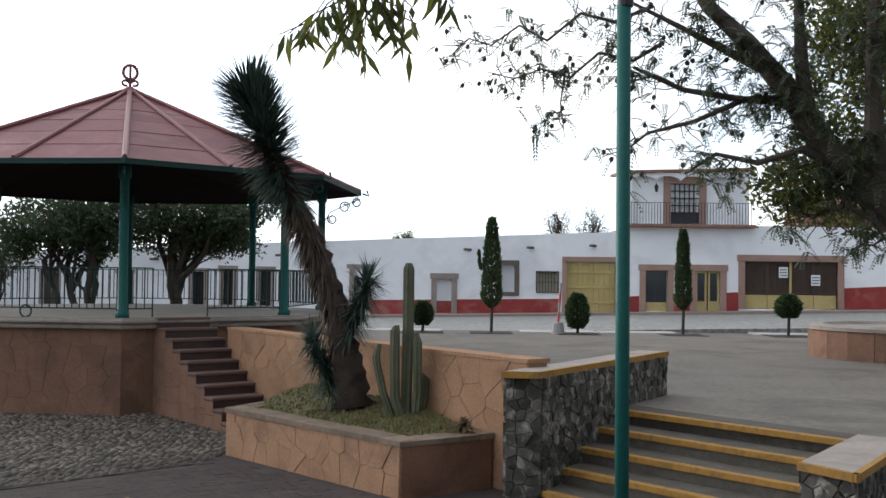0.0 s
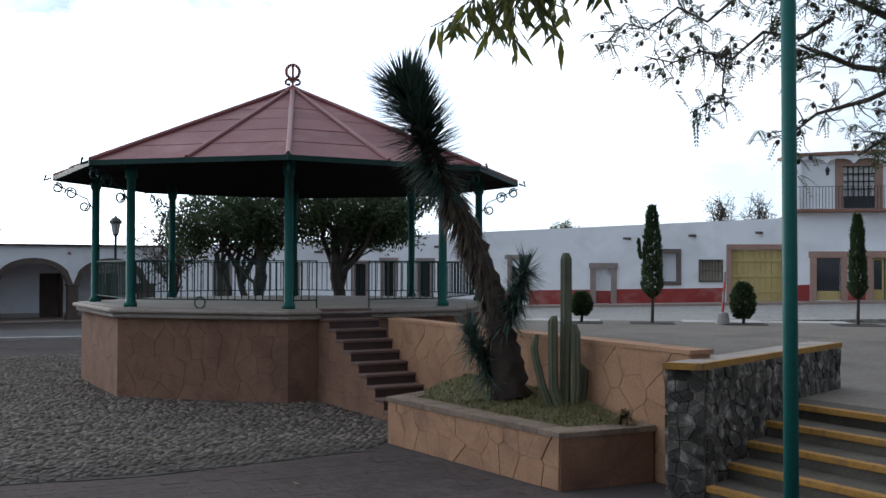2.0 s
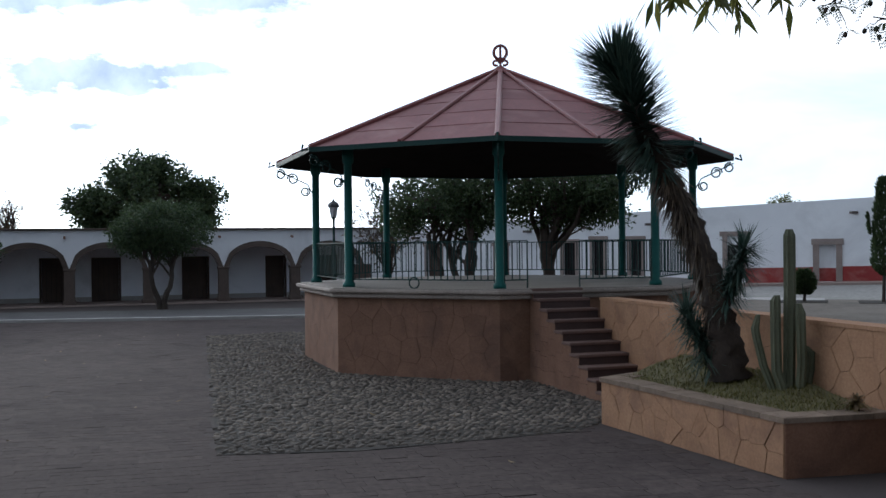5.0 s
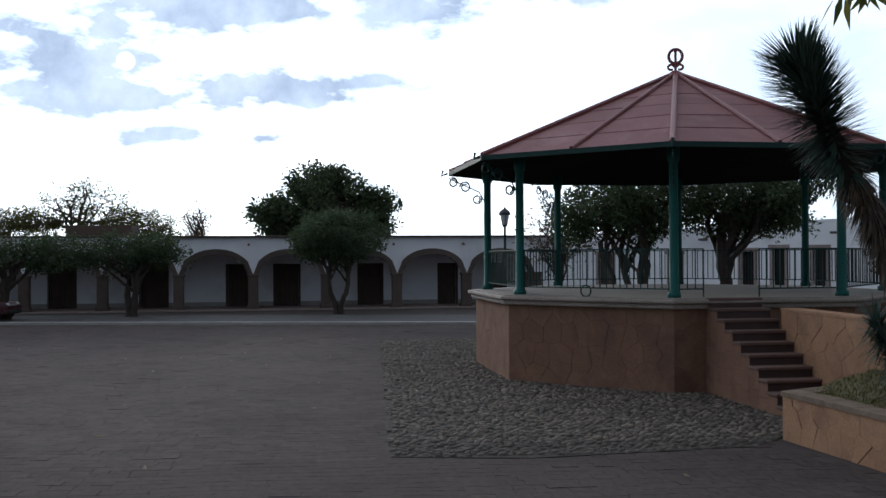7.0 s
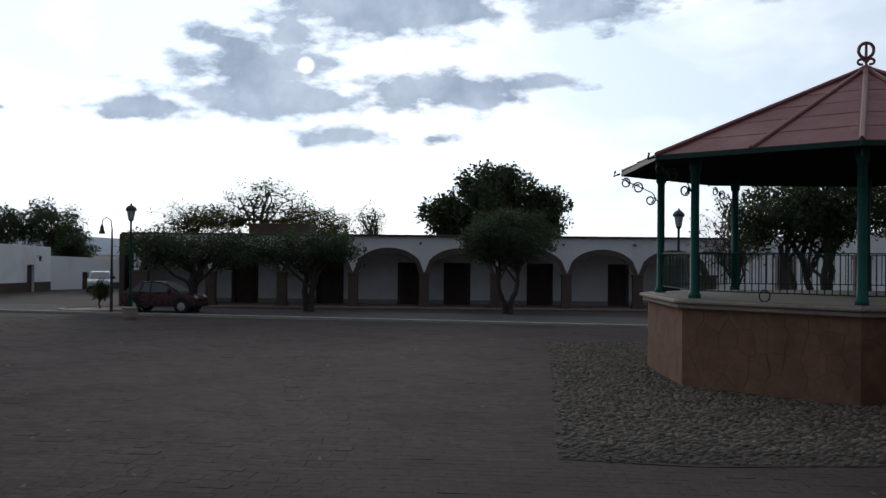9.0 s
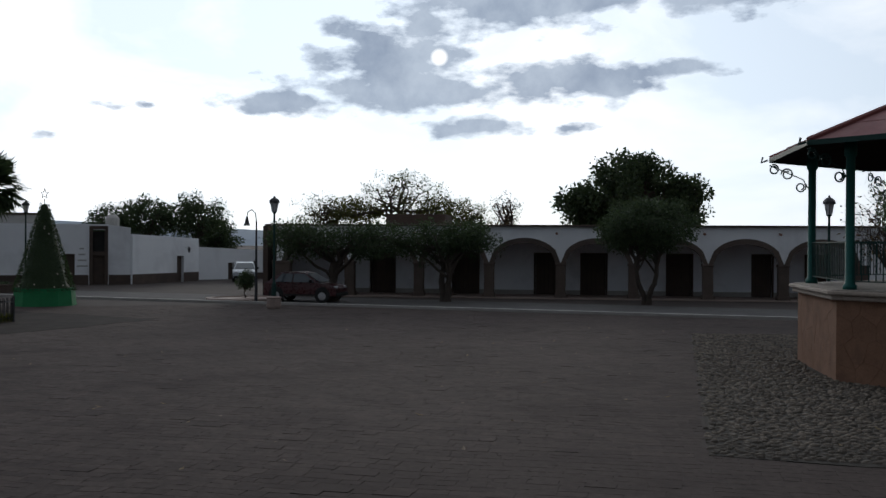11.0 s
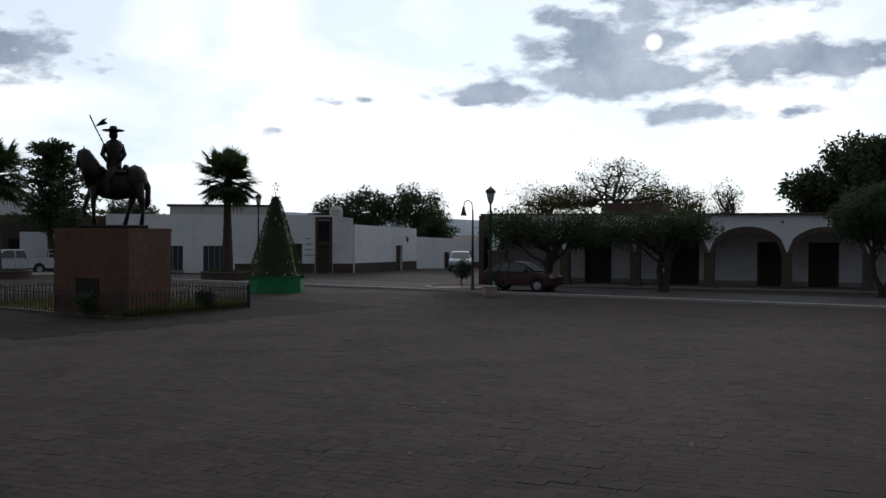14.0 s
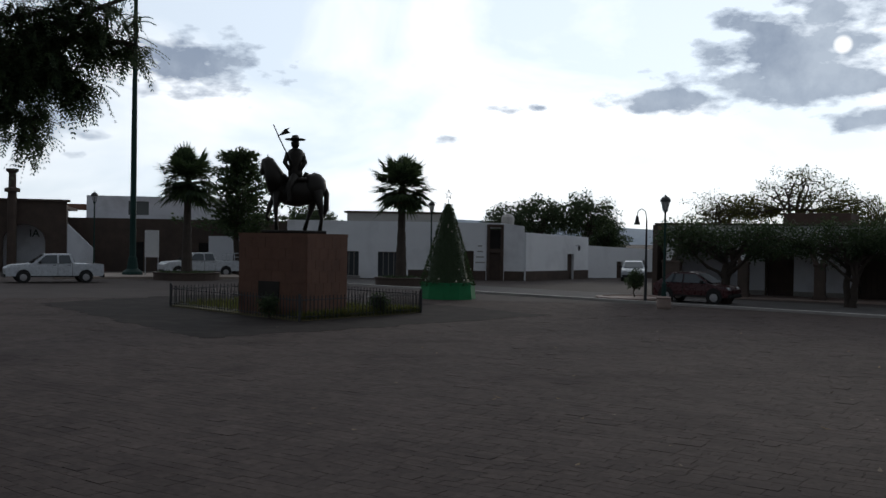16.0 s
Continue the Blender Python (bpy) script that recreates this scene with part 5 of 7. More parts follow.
lathe(bm, [(0.21, 0), (0.16, 0.32), (0.13, 0.36)], 10)
part("foot", bm, M["kerb"], sp)
for i in range(4):
    bm = bmesh.new()
    tube(bm, [(0.0 + 0.02 * i, 0, 0.36 + 0.3 * i), (0.02 * (i + 1), 0, 0.36 + 0.3 * (i + 1))], 0.036, 8)
    part("band", bm, M["red_pole"] if i % 2 == 0 else M["kerb"], sp)

# yucca leaning out of the planter
YB = Vector((-1.23, 14.15, 0.84))
rng = random.Random(21)
yucca = thing("yucca_tree", Matrix.Translation(YB), "tall leaning yucca with spiky crown and shaggy dry skirt", "yucca")
YP = [Vector(v) for v in ((0, 0, -0.05), (-0.11, 0, 0.6), (-0.2, 0, 1.15), (-0.41, 0, 1.8), (-0.68, 0, 2.39), (-0.97, 0, 2.98), (-1.28, 0, 3.66), (-1.55, 0, 4.3))]
bm = bmesh.new()
YR = [0.28, 0.2, 0.165, 0.15, 0.14, 0.13, 0.11, 0.07]
YK = [(YP[i].lerp(YP[i + 1], k / 6), YR[i] + (YR[i + 1] - YR[i]) * k / 6) for i in range(7) for k in range(6)] + [(YP[7], YR[7])]
tube(bm, [p for p, r in YK], [r * (1 + 0.12 * (-1) ** i) for i, (p, r) in enumerate(YK)], 16)
for v in bm.verts:
    v.co += Vector((noise.noise(v.co * 6), noise.noise(v.co * 6 + Vector((9, 0, 0))), 0)) * 0.07
    v.co += Vector((noise.noise(v.co * 17), noise.noise(v.co * 17 + Vector((4, 0, 0))), 0)) * 0.035
part("trunk", bm, M["yucca_bark"], yucca, "rough brown trunk", True)


def y_at(f):
    f = max(0, min(0.9999, f)) * (len(YP) - 1)
    i = int(f)
    return YP[i].lerp(YP[i + 1], f - i), (YP[i + 1] - YP[i]).normalized()


def spike(bm, p, d, L, w, droop):
    s = d.cross(Vector((0, 0, 1)))
    s = s.normalized() if s.length > 0.05 else Vector((1, 0, 0))
    m = p + d * L * 0.5 - Vector((0, 0, droop * L * 0.25))
    e = p + d * L - Vector((0, 0, droop * L))
    bm.faces.new([bm.verts.new(q) for q in (p - s * w, p + s * w, m + s * w * 0.8, m - s * w * 0.8)])
    bm.faces.new([bm.verts.new(q) for q in (m - s * w * 0.8, m + s * w * 0.8, e)])


bm = bmesh.new()
for i in range(1700):
    f = 0.66 + 0.34 * rng.random() ** 0.6
    p, ax = y_at(f)
    a = rng.uniform(0, 6.28)
    u = ax.cross(Vector((0, 1, 0))).normalized()
    v = ax.cross(u)
    k = (f - 0.66) / 0.34
    out = u * math.cos(a) + v * math.sin(a)
    d = (out + ax * (-0.9 + 2.0 * k ** 0.9) + rand_dir(rng) * 0.13).normalized()
    spike(bm, p + out * 0.05, d, rng.uniform(0.4, 0.52) + 0.2 * min(1, k * 1.4), 0.018, 0.12 * (1 - k))
part("crown", bm, M["leaf_yucca"], yucca, "stiff blue-green spikes")
bm = bmesh.new()
for i in range(1500):
    f = rng.uniform(0.2, 0.66)
    p, ax = y_at(f)
    a = rng.uniform(0, 6.28)
    u = ax.cross(Vector((0, 1, 0))).normalized()
    v = ax.cross(u)
    out = u * math.cos(a) + v * math.sin(a)
    k = max(0.0, (f - 0.42) / 0.24)
    d = (out * (0.14 + 0.5 * k) + Vector((0, 0, -1 + 0.3 * k)) + rand_dir(rng) * 0.2).normalized()
    spike(bm, p + out * 0.13, d, rng.uniform(0.2, 0.4), 0.014, 0.12)
part("dry_skirt", bm, M["thatch"], yucca, "hanging dry brown leaves")
for bx, bz, dx, n in ((-0.25, 0.1, -0.36, 520), (-0.08, 0.95, 0.28, 620)):
    bm = bmesh.new()
    for i in range(n):
        k = rng.random()
        p = Vector((bx + dx * k, rng.uniform(-0.1, 0.1), bz + 0.8 * k))
        d = (rand_dir(rng) + Vector((dx * 1.2, 0, 0.35))).normalized()
        spike(bm, p, d, rng.uniform(0.32, 0.52), 0.014, 0.1)
    part("offshoot", bm, M["leaf_yucca"], yucca, "young spiky side shoot")

# column cactus
CB = Vector((-0.5, 13.55, 0.8))
cactus = thing("column_cactus", Matrix.Translation(CB), "grey-green ribbed column cactus with short arms", "cactus")


def ribbed(bm, pts, r, ribs=7):
    rings = []
    for i, p in enumerate(pts):
        p = Vector(p)
        k = 1.0 if i < len(pts) - 1 else 0.55
        rings.append([bm.verts.new(p + Vector((math.cos(a), math.sin(a), 0)) * r * k * (1.0 if j % 2 == 0 else 0.72)) for j, a in ((j, math.pi * j / ribs) for j in range(2 * ribs))])
    for a, b in zip(rings, rings[1:]):
        n = len(a)
        for j in range(n):
            bm.faces.new((a[j], a[(j + 1) % n], b[(j + 1) % n], b[j]))
    bm.faces.new(rings[-1])


for name, pts, r in (("stem", [(0.02, 0, -0.1), (0.03, 0, 0.5), (0.04, 0, 1.2), (0.04, 0, 1.9), (0.04, 0, 1.98)], 0.078),
                     ("arm", [(-0.02, -0.1, -0.1), (-0.12, -0.1, 0.2), (-0.13, -0.1, 0.7), (-0.13, -0.1, 1.08), (-0.11, -0.1, 1.15)], 0.068),
                     ("arm", [(0.15, -0.1, -0.1), (0.18, -0.1, 0.3), (0.17, -0.1, 0.8), (0.17, -0.1, 0.93), (0.15, -0.1, 1.05)], 0.063),
                     ("arm", [(-0.15, -0.05, -0.1), (-0.28, -0.05, 0.25), (-0.36, -0.05, 0.6), (-0.38, -0.05, 0.72), (-0.34, -0.05, 0.9)], 0.055),
                     ("arm", [(0.22, 0.1, -0.1), (0.27, 0.1, 0.2), (0.28, 0.1, 0.42), (0.22, 0.1, 0.5)], 0.06)):
    bm = bmesh.new()
    ribbed(bm, pts, r)
    part(name, bm, M["cactus"], cactus)
bm = bmesh.new()
rng = random.Random(3)
for _ in range(60):
    d = (rand_dir(rng) + Vector((0, 0, 0.6))).normalized()
    spike(bm, Vector((0, 0, 0)), d, rng.uniform(0.12, 0.26), 0.02, 0.4)
solid("dead_agave", bm, M["leaf_dry"], "small withered plant in the planter corner", "plant", m=Matrix.Translation((0.28, 12.55, 0.78)))

# dense trees behind the bandstand
tree("round_tree", (-11.2, 31.2, 0), [(-0.9, 0, 3.9, 2.2, 1.8, 1.15), (0.7, 0, 4.5, 1.8, 1.8, 1.35)], 17500, 0.124, M["leaf_dark"], "dense round dark green tree with many stems", 11, trunks=4, trunk_r=0.14, fork=0.2, twigs=130, clump=0.42)
tree("round_tree", (-8.7, 32.2, 0), [(0.2, 0, 4.55, 2.0, 1.8, 1.3), (2.2, 0, 4.4, 1.5, 1.5, 1.15)], 17500, 0.124, M["leaf_dark"], "dense dark green tree with a thick trunk", 12, trunks=1, trunk_r=0.26, fork=0.1, twigs=110, clump=0.42)
tree("bare_tree", (-14.8, 33.5, 0), [(0, 0, 3.4, 1.7, 1.4, 1.5)], 900, 0.13, M["leaf_dry"], "thin half-bare tree with reddish twigs", 13, trunk_r=0.1, twigs=120, clump=0.3)
# trees before and behind the arcade
tree("umbrella_tree", (-27.1, 37.0, 0), [(0, 0, 3.45, 2.2, 2.2, 1.15)], 21600, 0.118, M["leaf_dark"], "clipped broad dark tree before the arcade", 14, trunks=2, trunk_r=0.13, fork=0.05, twigs=120, clump=0.4)
tree("spreading_tree", (-37.4, 27.4, 0), [(-0.6, -1.2, 2.8, 1.7, 1.8, 0.7), (1.2, 1.5, 2.8, 1.8, 1.8, 0.75)], 11000, 0.124, M["leaf_dark"], "low spreading dark tree in a round planter", 15, trunks=2, trunk_r=0.2, fork=0.1, twigs=110, clump=0.42)
tree("spreading_tree", (-34.2, 31.4, 0), [(-0.6, -0.6, 2.75, 1.8, 1.8, 0.8), (0.9, 1.0, 2.95, 1.5, 1.5, 0.7)], 9500, 0.124, M["leaf_dark"], "low spreading dark tree near the arcade", 16, trunks=2, trunk_r=0.17, fork=0.1, twigs=100, clump=0.42)
tree("large_tree", (-37.3, 49.7, 0), [(0, 0, 5.8, 3.5, 3.5, 1.9), (-2.6, -2.0, 5.0, 1.5, 1.5, 1.1), (2.4, 1.8, 5.3, 1.6, 1.6, 1.4), (-0.3, -0.2, 7.0, 2.2, 2.2, 1.3)], 30000, 0.25, M["leaf_dark"], "large leafy tree rising behind the arcade", 17, trunk_r=0.3, twigs=260, clump=0.55, density=0.9)
tree("airy_tree", (-46.0, 38.6, 0), [(0, 0, 5.4, 2.9, 2.9, 1.5), (1.8, 2.1, 4.6, 1.9, 1.9, 1.1), (-1.8, -2.1, 4.5, 1.7, 1.7, 0.9)], 11500, 0.124, M["leaf_mid"], "airy tree with thin leaves behind the roof", 18, trunk_r=0.2, twigs=170, clump=0.36, density=0.8)
tree("airy_tree", (-48.6, 35.3, 0), [(0, 0, 4.5, 2.3, 2.3, 1.1)], 4200, 0.112, M["leaf_mid"], "thin tree with sparse leaves behind the roof", 19, trunk_r=0.14, twigs=110, clump=0.36, density=0.7)
tree("airy_tree", (-43.4, 41.8, 0), [(0, 0, 4.3, 1.3, 1.3, 0.9)], 3120, 0.112, M["leaf_mid"], "thin tree with sparse leaves behind the roof", 20, trunk_r=0.14, twigs=90, clump=0.36, density=0.7)
tree("bare_tree", (-42.0, 43.4, 0), [(0, 0, 4.6, 1.1, 1.1, 1.3)], 120, 0.12, M["leaf_dry"], "bare winter tree behind the roof", 22, trunk_r=0.12, twigs=130, clump=0.2)
for x, y, s in ((7.8, 69.0, 30), (10.2, 69.6, 31)):
    tree("bare_tree", (x, y, 0), [(0, 0, 5.9, 1.3, 1.3, 1.9)], 60, 0.12, M["leaf_dry"], "bare winter tree beyond the white house", s, trunk_r=0.13, twigs=130, clump=0.2)
tree("round_tree", (-2.8, 70, 0), [(0, 0, 4.4, 1.6, 1.6, 1.2)], 3600, 0.155, M["leaf_mid"], "tree top beyond the white house", 32, trunk_r=0.13, twigs=40)
# far trees to the west
rng = random.Random(50)
for i, (x, y, h, w) in enumerate(((-85, 38.5, 5.4, 2.4), (-82, 40.5, 6.2, 2.8), (-80, 44.0, 6.6, 2.9), (-83, 47.5, 4.4, 2.2), (-88, 21, 5.2, 2.2), (-90, 15.5, 5.0, 2.0))):
    tree("far_tree", (x, y, 0), [(0, 0, h - w * 0.55, w, w, w * 0.7)], 6240, 0.211, M["leaf_dark"], "dark leafy tree beyond the roofs", 60 + i, trunk_r=0.25, twigs=60, clump=0.6, group="far trees")
palm("fan_palm", -54.5, 18.15, 5.5, 2.35, 5, "fan palm with a stout trunk and ragged crown")
palm("fan_palm", -61.6, 7.2, 5.9, 2.5, 6, "fan palm with a dense dark crown")
for bx, by, br in ((-54.5, 18.15, 1.45), (-61.6, 7.2, 1.9)):
    bed = thing("palm_bed", pose(bx, by, 0), "low round brown stone bed at the foot of a palm", "planter", "beds of the palms")
    bm = bmesh.new()
    lathe(bm, [(br, -0.02), (br, 0.36), (br + 0.05, 0.38), (br + 0.05, 0.45), (br - 0.2, 0.45), (br - 0.22, 0.34)], 28)
    part("wall", bm, M["brown_wall"], bed)
    bm = bmesh.new()
    r2 = random.Random(int(br * 100))
    for _ in range(500):
        a, q = r2.uniform(0, 6.28), (br - 0.25) * r2.random() ** 0.5
        leaf_quad(bm, Vector((q * math.cos(a), q * math.sin(a), 0.34)), (rand_dir(r2) + Vector((0, 0, 1.2))).normalized(), rand_dir(r2), r2.uniform(0.12, 0.3), 0.03)
    part("grass", bm, M["leaf_dark"], bed, "dark low planting")
# dark conifer with tiered boughs
rng = random.Random(71)
con = thing("conifer", Matrix.Translation((-68.0, 11.3, 0)), "dark conifer with uneven tiered boughs and two stems", "tree")
bm = bmesh.new()
limb(bm, (-0.1, -0.2, 0), (0, 0, 8.6), 0.26, 0.04, rng, 0, 0.03)
limb(bm, (0.1, 0.4, 0), (0.2, 1.3, 3.6), 0.2, 0.08, rng, 0, 0.05)
ends = []
for i in range(72):
    tier = i // 6
    z = 2.7 + 5.7 * tier / 12 + rng.uniform(-0.12, 0.12)
    a = i * 2.4
    L = (3.5 - 2.8 * tier / 12) * rng.choice((0.5, 0.75, 0.9, 1.0, 1.2)) * (0.8 if tier % 3 == 1 else 1.0)
    e = Vector((math.cos(a) * L, math.sin(a) * L, z + 0.22 * L))
    limb(bm, (0, 0, z - 0.1), e, 0.05, 0.012, rng, -0.04, 0.05, 4, 5)
    ends.append((Vector((0, 0, z - 0.1)), e))
part("trunk", bm, M["bark"], con)
bm = bmesh.new()
for a, b in ends:
    for _ in range(140):
        p = a.lerp(b, rng.uniform(0.1, 1.05)) + rand_dir(rng, 0.35) * 0.3
        leaf_quad(bm, p, (b - a).normalized() * 0.6 + rand_dir(rng) * 0.6, rand_dir(rng), rng.uniform(0.25, 0.42), 0.06, 0.1)
part("foliage", bm, M["leaf_dark"], con)

# jacaranda over the round planter
jaca = thing("jacaranda_tree", Matrix.Translation((0, 0, 0)), "large jacaranda with dark limbs, feathery leaves and round seed pods", "tree")
rng = random.Random(33)
bm = bmesh.new()
limbs = []
T0 = [(10.5, 21.8, 0.9), (10.2, 21.0, 2.4), (9.5, 20.5, 3.55), (8.5, 20.4, 4.5), (7.65, 20.4, 5.4), (6.95, 20.4, 6.45), (6.15, 20.6, 7.5), (5.45, 20.9, 8.3), (4.8, 21.2, 9.6)]
tube(bm, T0, [0.42, 0.36, 0.33, 0.31, 0.28, 0.24, 0.19, 0.15, 0.09], 12)
for pts, r in (([(8.7, 20.4, 4.35), (8.6, 20.2, 6.0), (8.5, 20.0, 8.0), (8.9, 19.9, 10)], 0.2), ([(7.4, 20.4, 5.6), (7.15, 20.2, 6.9), (7.05, 20.1, 8.2), (7.2, 20.0, 9.6)], 0.15),
               ([(7.05, 20.4, 6.15), (6.7, 20.6, 6.3), (6.2, 20.9, 6.35), (5.0, 21.2, 6.6), (4.0, 21.4, 7.1)], 0.1), ([(6.5, 20.5, 6.9), (5.9, 20.8, 7.3), (5.0, 21.2, 7.9), (3.8, 21.5, 8.6)], 0.09),
               ([(7.7, 20.4, 5.05), (7.2, 20.3, 5.25), (6.4, 20.6, 5.0), (5.6, 20.8, 5.2), (5.0, 21.0, 4.8)], 0.075), ([(8.3, 20.4, 4.65), (8.0, 20.3, 4.1), (7.5, 20.6, 3.9), (6.9, 20.7, 4.2)], 0.06),
               ([(6.2, 20.9, 6.35), (5.2, 21.0, 5.9), (4.3, 21.4, 5.7), (3.7, 21.5, 5.2)], 0.05), ([(4.6, 21.2, 7.6), (4.0, 21.4, 7.25), (3.3, 21.6, 7.45), (2.7, 21.8, 6.95), (2.1, 21.9, 7.15), (1.5, 22.0, 6.95), (0.9, 22.0, 7.1)], 0.036),
               ([(4.4, 21.3, 8.4), (3.6, 21.5, 8.1), (2.9, 21.6, 8.3), (2.2, 21.8, 7.75), (1.6, 21.9, 8.1), (1.0, 22.1, 7.7), (0.5, 22.1, 7.85), (0.15, 22.1, 7.5)], 0.036), ([(8.6, 19.95, 8.4), (10.5, 19.5, 7.6), (11.5, 19.2, 6.4)], 0.1),
               ([(8.3, 20.35, 4.5), (9.8, 19.7, 5.2), (10.6, 19.4, 5.0)], 0.1), ([(8.2, 20.4, 4.4), (9.6, 20.8, 5.6), (10.4, 21.0, 7.2)], 0.12),
               ([(7.7, 20.4, 4.9), (8.1, 20.2, 4.1), (8.55, 20.1, 3.8), (8.95, 20.1, 3.2)], 0.06), ([(2.6, 21.7, 7.2), (2.5, 21.8, 6.4), (2.6, 21.8, 5.6)], 0.022), ([(5.0, 21.2, 6.6), (4.4, 21.2, 6.9), (3.6, 21.5, 6.7)], 0.04)):
    vp = [Vector(p) for p in pts]
    tube(bm, vp, [1.3 * r * (1 - 0.75 * i / (len(vp) - 1)) for i in range(len(vp))], 8)
    limbs.append(vp)
limbs.append([Vector(p) for p in T0[3:]])
tips = []
for vp in limbs:
    L = sum((b - a).length for a, b in zip(vp, vp[1:]))
    for _ in range(int(9 * L)):
        i = rng.randint(0, len(vp) - 2)
        p = vp[i].lerp(vp[i + 1], rng.random())
        q = p + (rand_dir(rng, 0.8) + Vector((-0.25, 0, 0.08))).normalized() * rng.uniform(0.3, 0.95)
        tp = limb(bm, p, q, 0.016, 0.005, rng, -0.05, 0.2, 4, 4)
        tips += [tp[-1], tp[2]] if rng.random() < 0.5 else [tp[-1]]
part("trunk", bm, M["bark"], jaca, "dark branching trunk")
bm, bp = bmesh.new(), bmesh.new()
for tp in tips:
    right = tp.x > 5.2
    for _ in range(rng.randint(2, 5) if right else rng.choice((1, 2, 2, 3))):
        d = (rand_dir(rng, 0.5) + Vector((0, 0, -0.1))).normalized()
        frond(bm, tp, d, rng.uniform(0.26, 0.44), rng, 8, 0.026, 0.12)
    if rng.random() < (0.4 if not right else 0.12):
        r = bmesh.ops.create_icosphere(bp, subdivisions=1, radius=1)
        c = tp + Vector((rng.uniform(-0.05, 0.05), 0, -0.1))
        for v in r["verts"]:
            v.co = Vector((v.co.x * 0.055, v.co.y * 0.03, v.co.z * 0.065)) + c
part("crown", bm, M["leaf_fern"], jaca, "feathery green and yellowish leaves")
tagged(part("seed_pods", bp, M["leaf_pod"], jaca, "round dark seed pods"), kind="stuff")
bm = bmesh.new()
for c, s, n in (((11.0, 22.2, 7.0), (3.0, 1.5, 2.8), 10500), ((8.7, 21.9, 6.8), (1.3, 0.8, 1.7), 1500), ((9.4, 22.0, 4.7), (2.2, 1.0, 0.9), 3600), ((7.2, 20.9, 4.6), (0.9, 0.6, 0.6), 900), ((8.9, 21.6, 8.6), (1.4, 0.9, 1.2), 2500)):
    for _ in range(n // 9):
        d = rand_dir(rng)
        tp = Vector((c[0] + d.x * s[0] * rng.random() ** 0.4, c[1] + d.y * s[1], c[2] + d.z * s[2]))
        for _ in range(9):
            leaf_quad(bm, tp + rand_dir(rng) * 0.25, rand_dir(rng), rand_dir(rng), rng.uniform(0.13, 0.22), 0.04)
part("inner_crown", bm, M["leaf_mid"], jaca, "yellow-green inner foliage")
rp = thing("round_planter", pose(10.75, 23.0, UP), "round pink stone planter with a grey rim", "planter")
bm = bmesh.new()
lathe(bm, [(2.3, -0.02), (2.3, 0.62)], 36)
rb_ = part("wall", bm, M["pink_joint"], rp)
for i in range(24):
    a0, a1 = 2 * math.pi * i / 24, 2 * math.pi * (i + 1) / 24
    p, q = (2.3 * math.cos(a0), 2.3 * math.sin(a0)), (2.3 * math.cos(a1), 2.3 * math.sin(a1))
    bm = bmesh.new()
    L = math.dist(p, q)
    slab_piece(bm, [(0.001, 0.0), (L - 0.001, 0.0), (L - 0.001, 0.61), (0.001, 0.61)], 0.025, panel(p, q, 0))
    part("stone", bm, M["pink"], rb_)
bm = bmesh.new()
lathe(bm, [(1.95, 0.6), (2.36, 0.62), (2.37, 0.7), (2.0, 0.74), (1.9, 0.66)], 36)
part("rim", bm, M["cornice"], rp)

# leafy bough hanging over the viewpoint, from a tree behind it
rng = random.Random(81)
ash = thing("ash_tree", Matrix.Translation((0, 0, 0)), "ash tree whose leafy bough hangs over the path", "tree")
bm = bmesh.new()
tube(bm, [(3.2, -2.6, 0), (3.1, -2.5, 2.4), (2.9, -2.0, 4.6), (2.6, -1.2, 6.8)], [0.26, 0.22, 0.18, 0.12], 10)
tube(bm, [(2.95, -2.1, 4.3), (2.0, 0.6, 5.3), (0.9, 3.2, 5.3), (-0.1, 4.7, 4.65), (-0.5, 5.05, 4.05)], [0.11, 0.08, 0.05, 0.025, 0.01], 8)
bl = bmesh.new()
for i in range(46):
    s = Vector((-0.1, 4.7, 4.57)).lerp(Vector((-0.52, 5.1, 3.92)), rng.random())
    e = s + Vector((rng.uniform(-0.36, 0.4), rng.uniform(-0.3, 0.3), rng.uniform(-0.42, -0.04)))
    e.z = max(e.z, 3.6 + 0.4 * abs(e.x + 0.4))
    limb(bm, s, e, 0.006, 0.003, rng, 0.05, 0.1, 3, 4)
    for j in range(9):
        p = s.lerp(e, 0.25 + 0.75 * j / 8)
        d = (rand_dir(rng, 0.4) * 0.7 + Vector((0, 0, -0.95))).normalized()
        leaf_quad(bl, p, d, rand_dir(rng), rng.uniform(0.11, 0.2), 0.017, 0.05)
# unseen upper canopy, added to shade the planter side and steps
for i in range(26):
    d = rand_dir(rng)
    e = Vector((5.0 + d.x * 4.2, -0.6 + d.y * 4.4, 8.2 + d.z * 1.5))
    limb(bm, (2.6, -1.2, 6.8), e, 0.06, 0.012, rng, 0.04, 0.08, 5, 5)
for i in range(9500):
    d = rand_dir(rng) * rng.random() ** 0.35
    p = Vector((5.0 + d.x * 5.2, -0.6 + d.y * 5.2, 8.3 + d.z * 2.2))
    leaf_quad(bl, p, (rand_dir(rng, 0.5) + Vector((0, 0, -0.4))).normalized(), rand_dir(rng), rng.uniform(0.3, 0.5), 0.09, 0.05)
part("trunk", bm, M["bark"], ash)
part("crown", bl, M["leaf_mid"], ash, "long pointed green leaves and an unseen canopy added for shade")
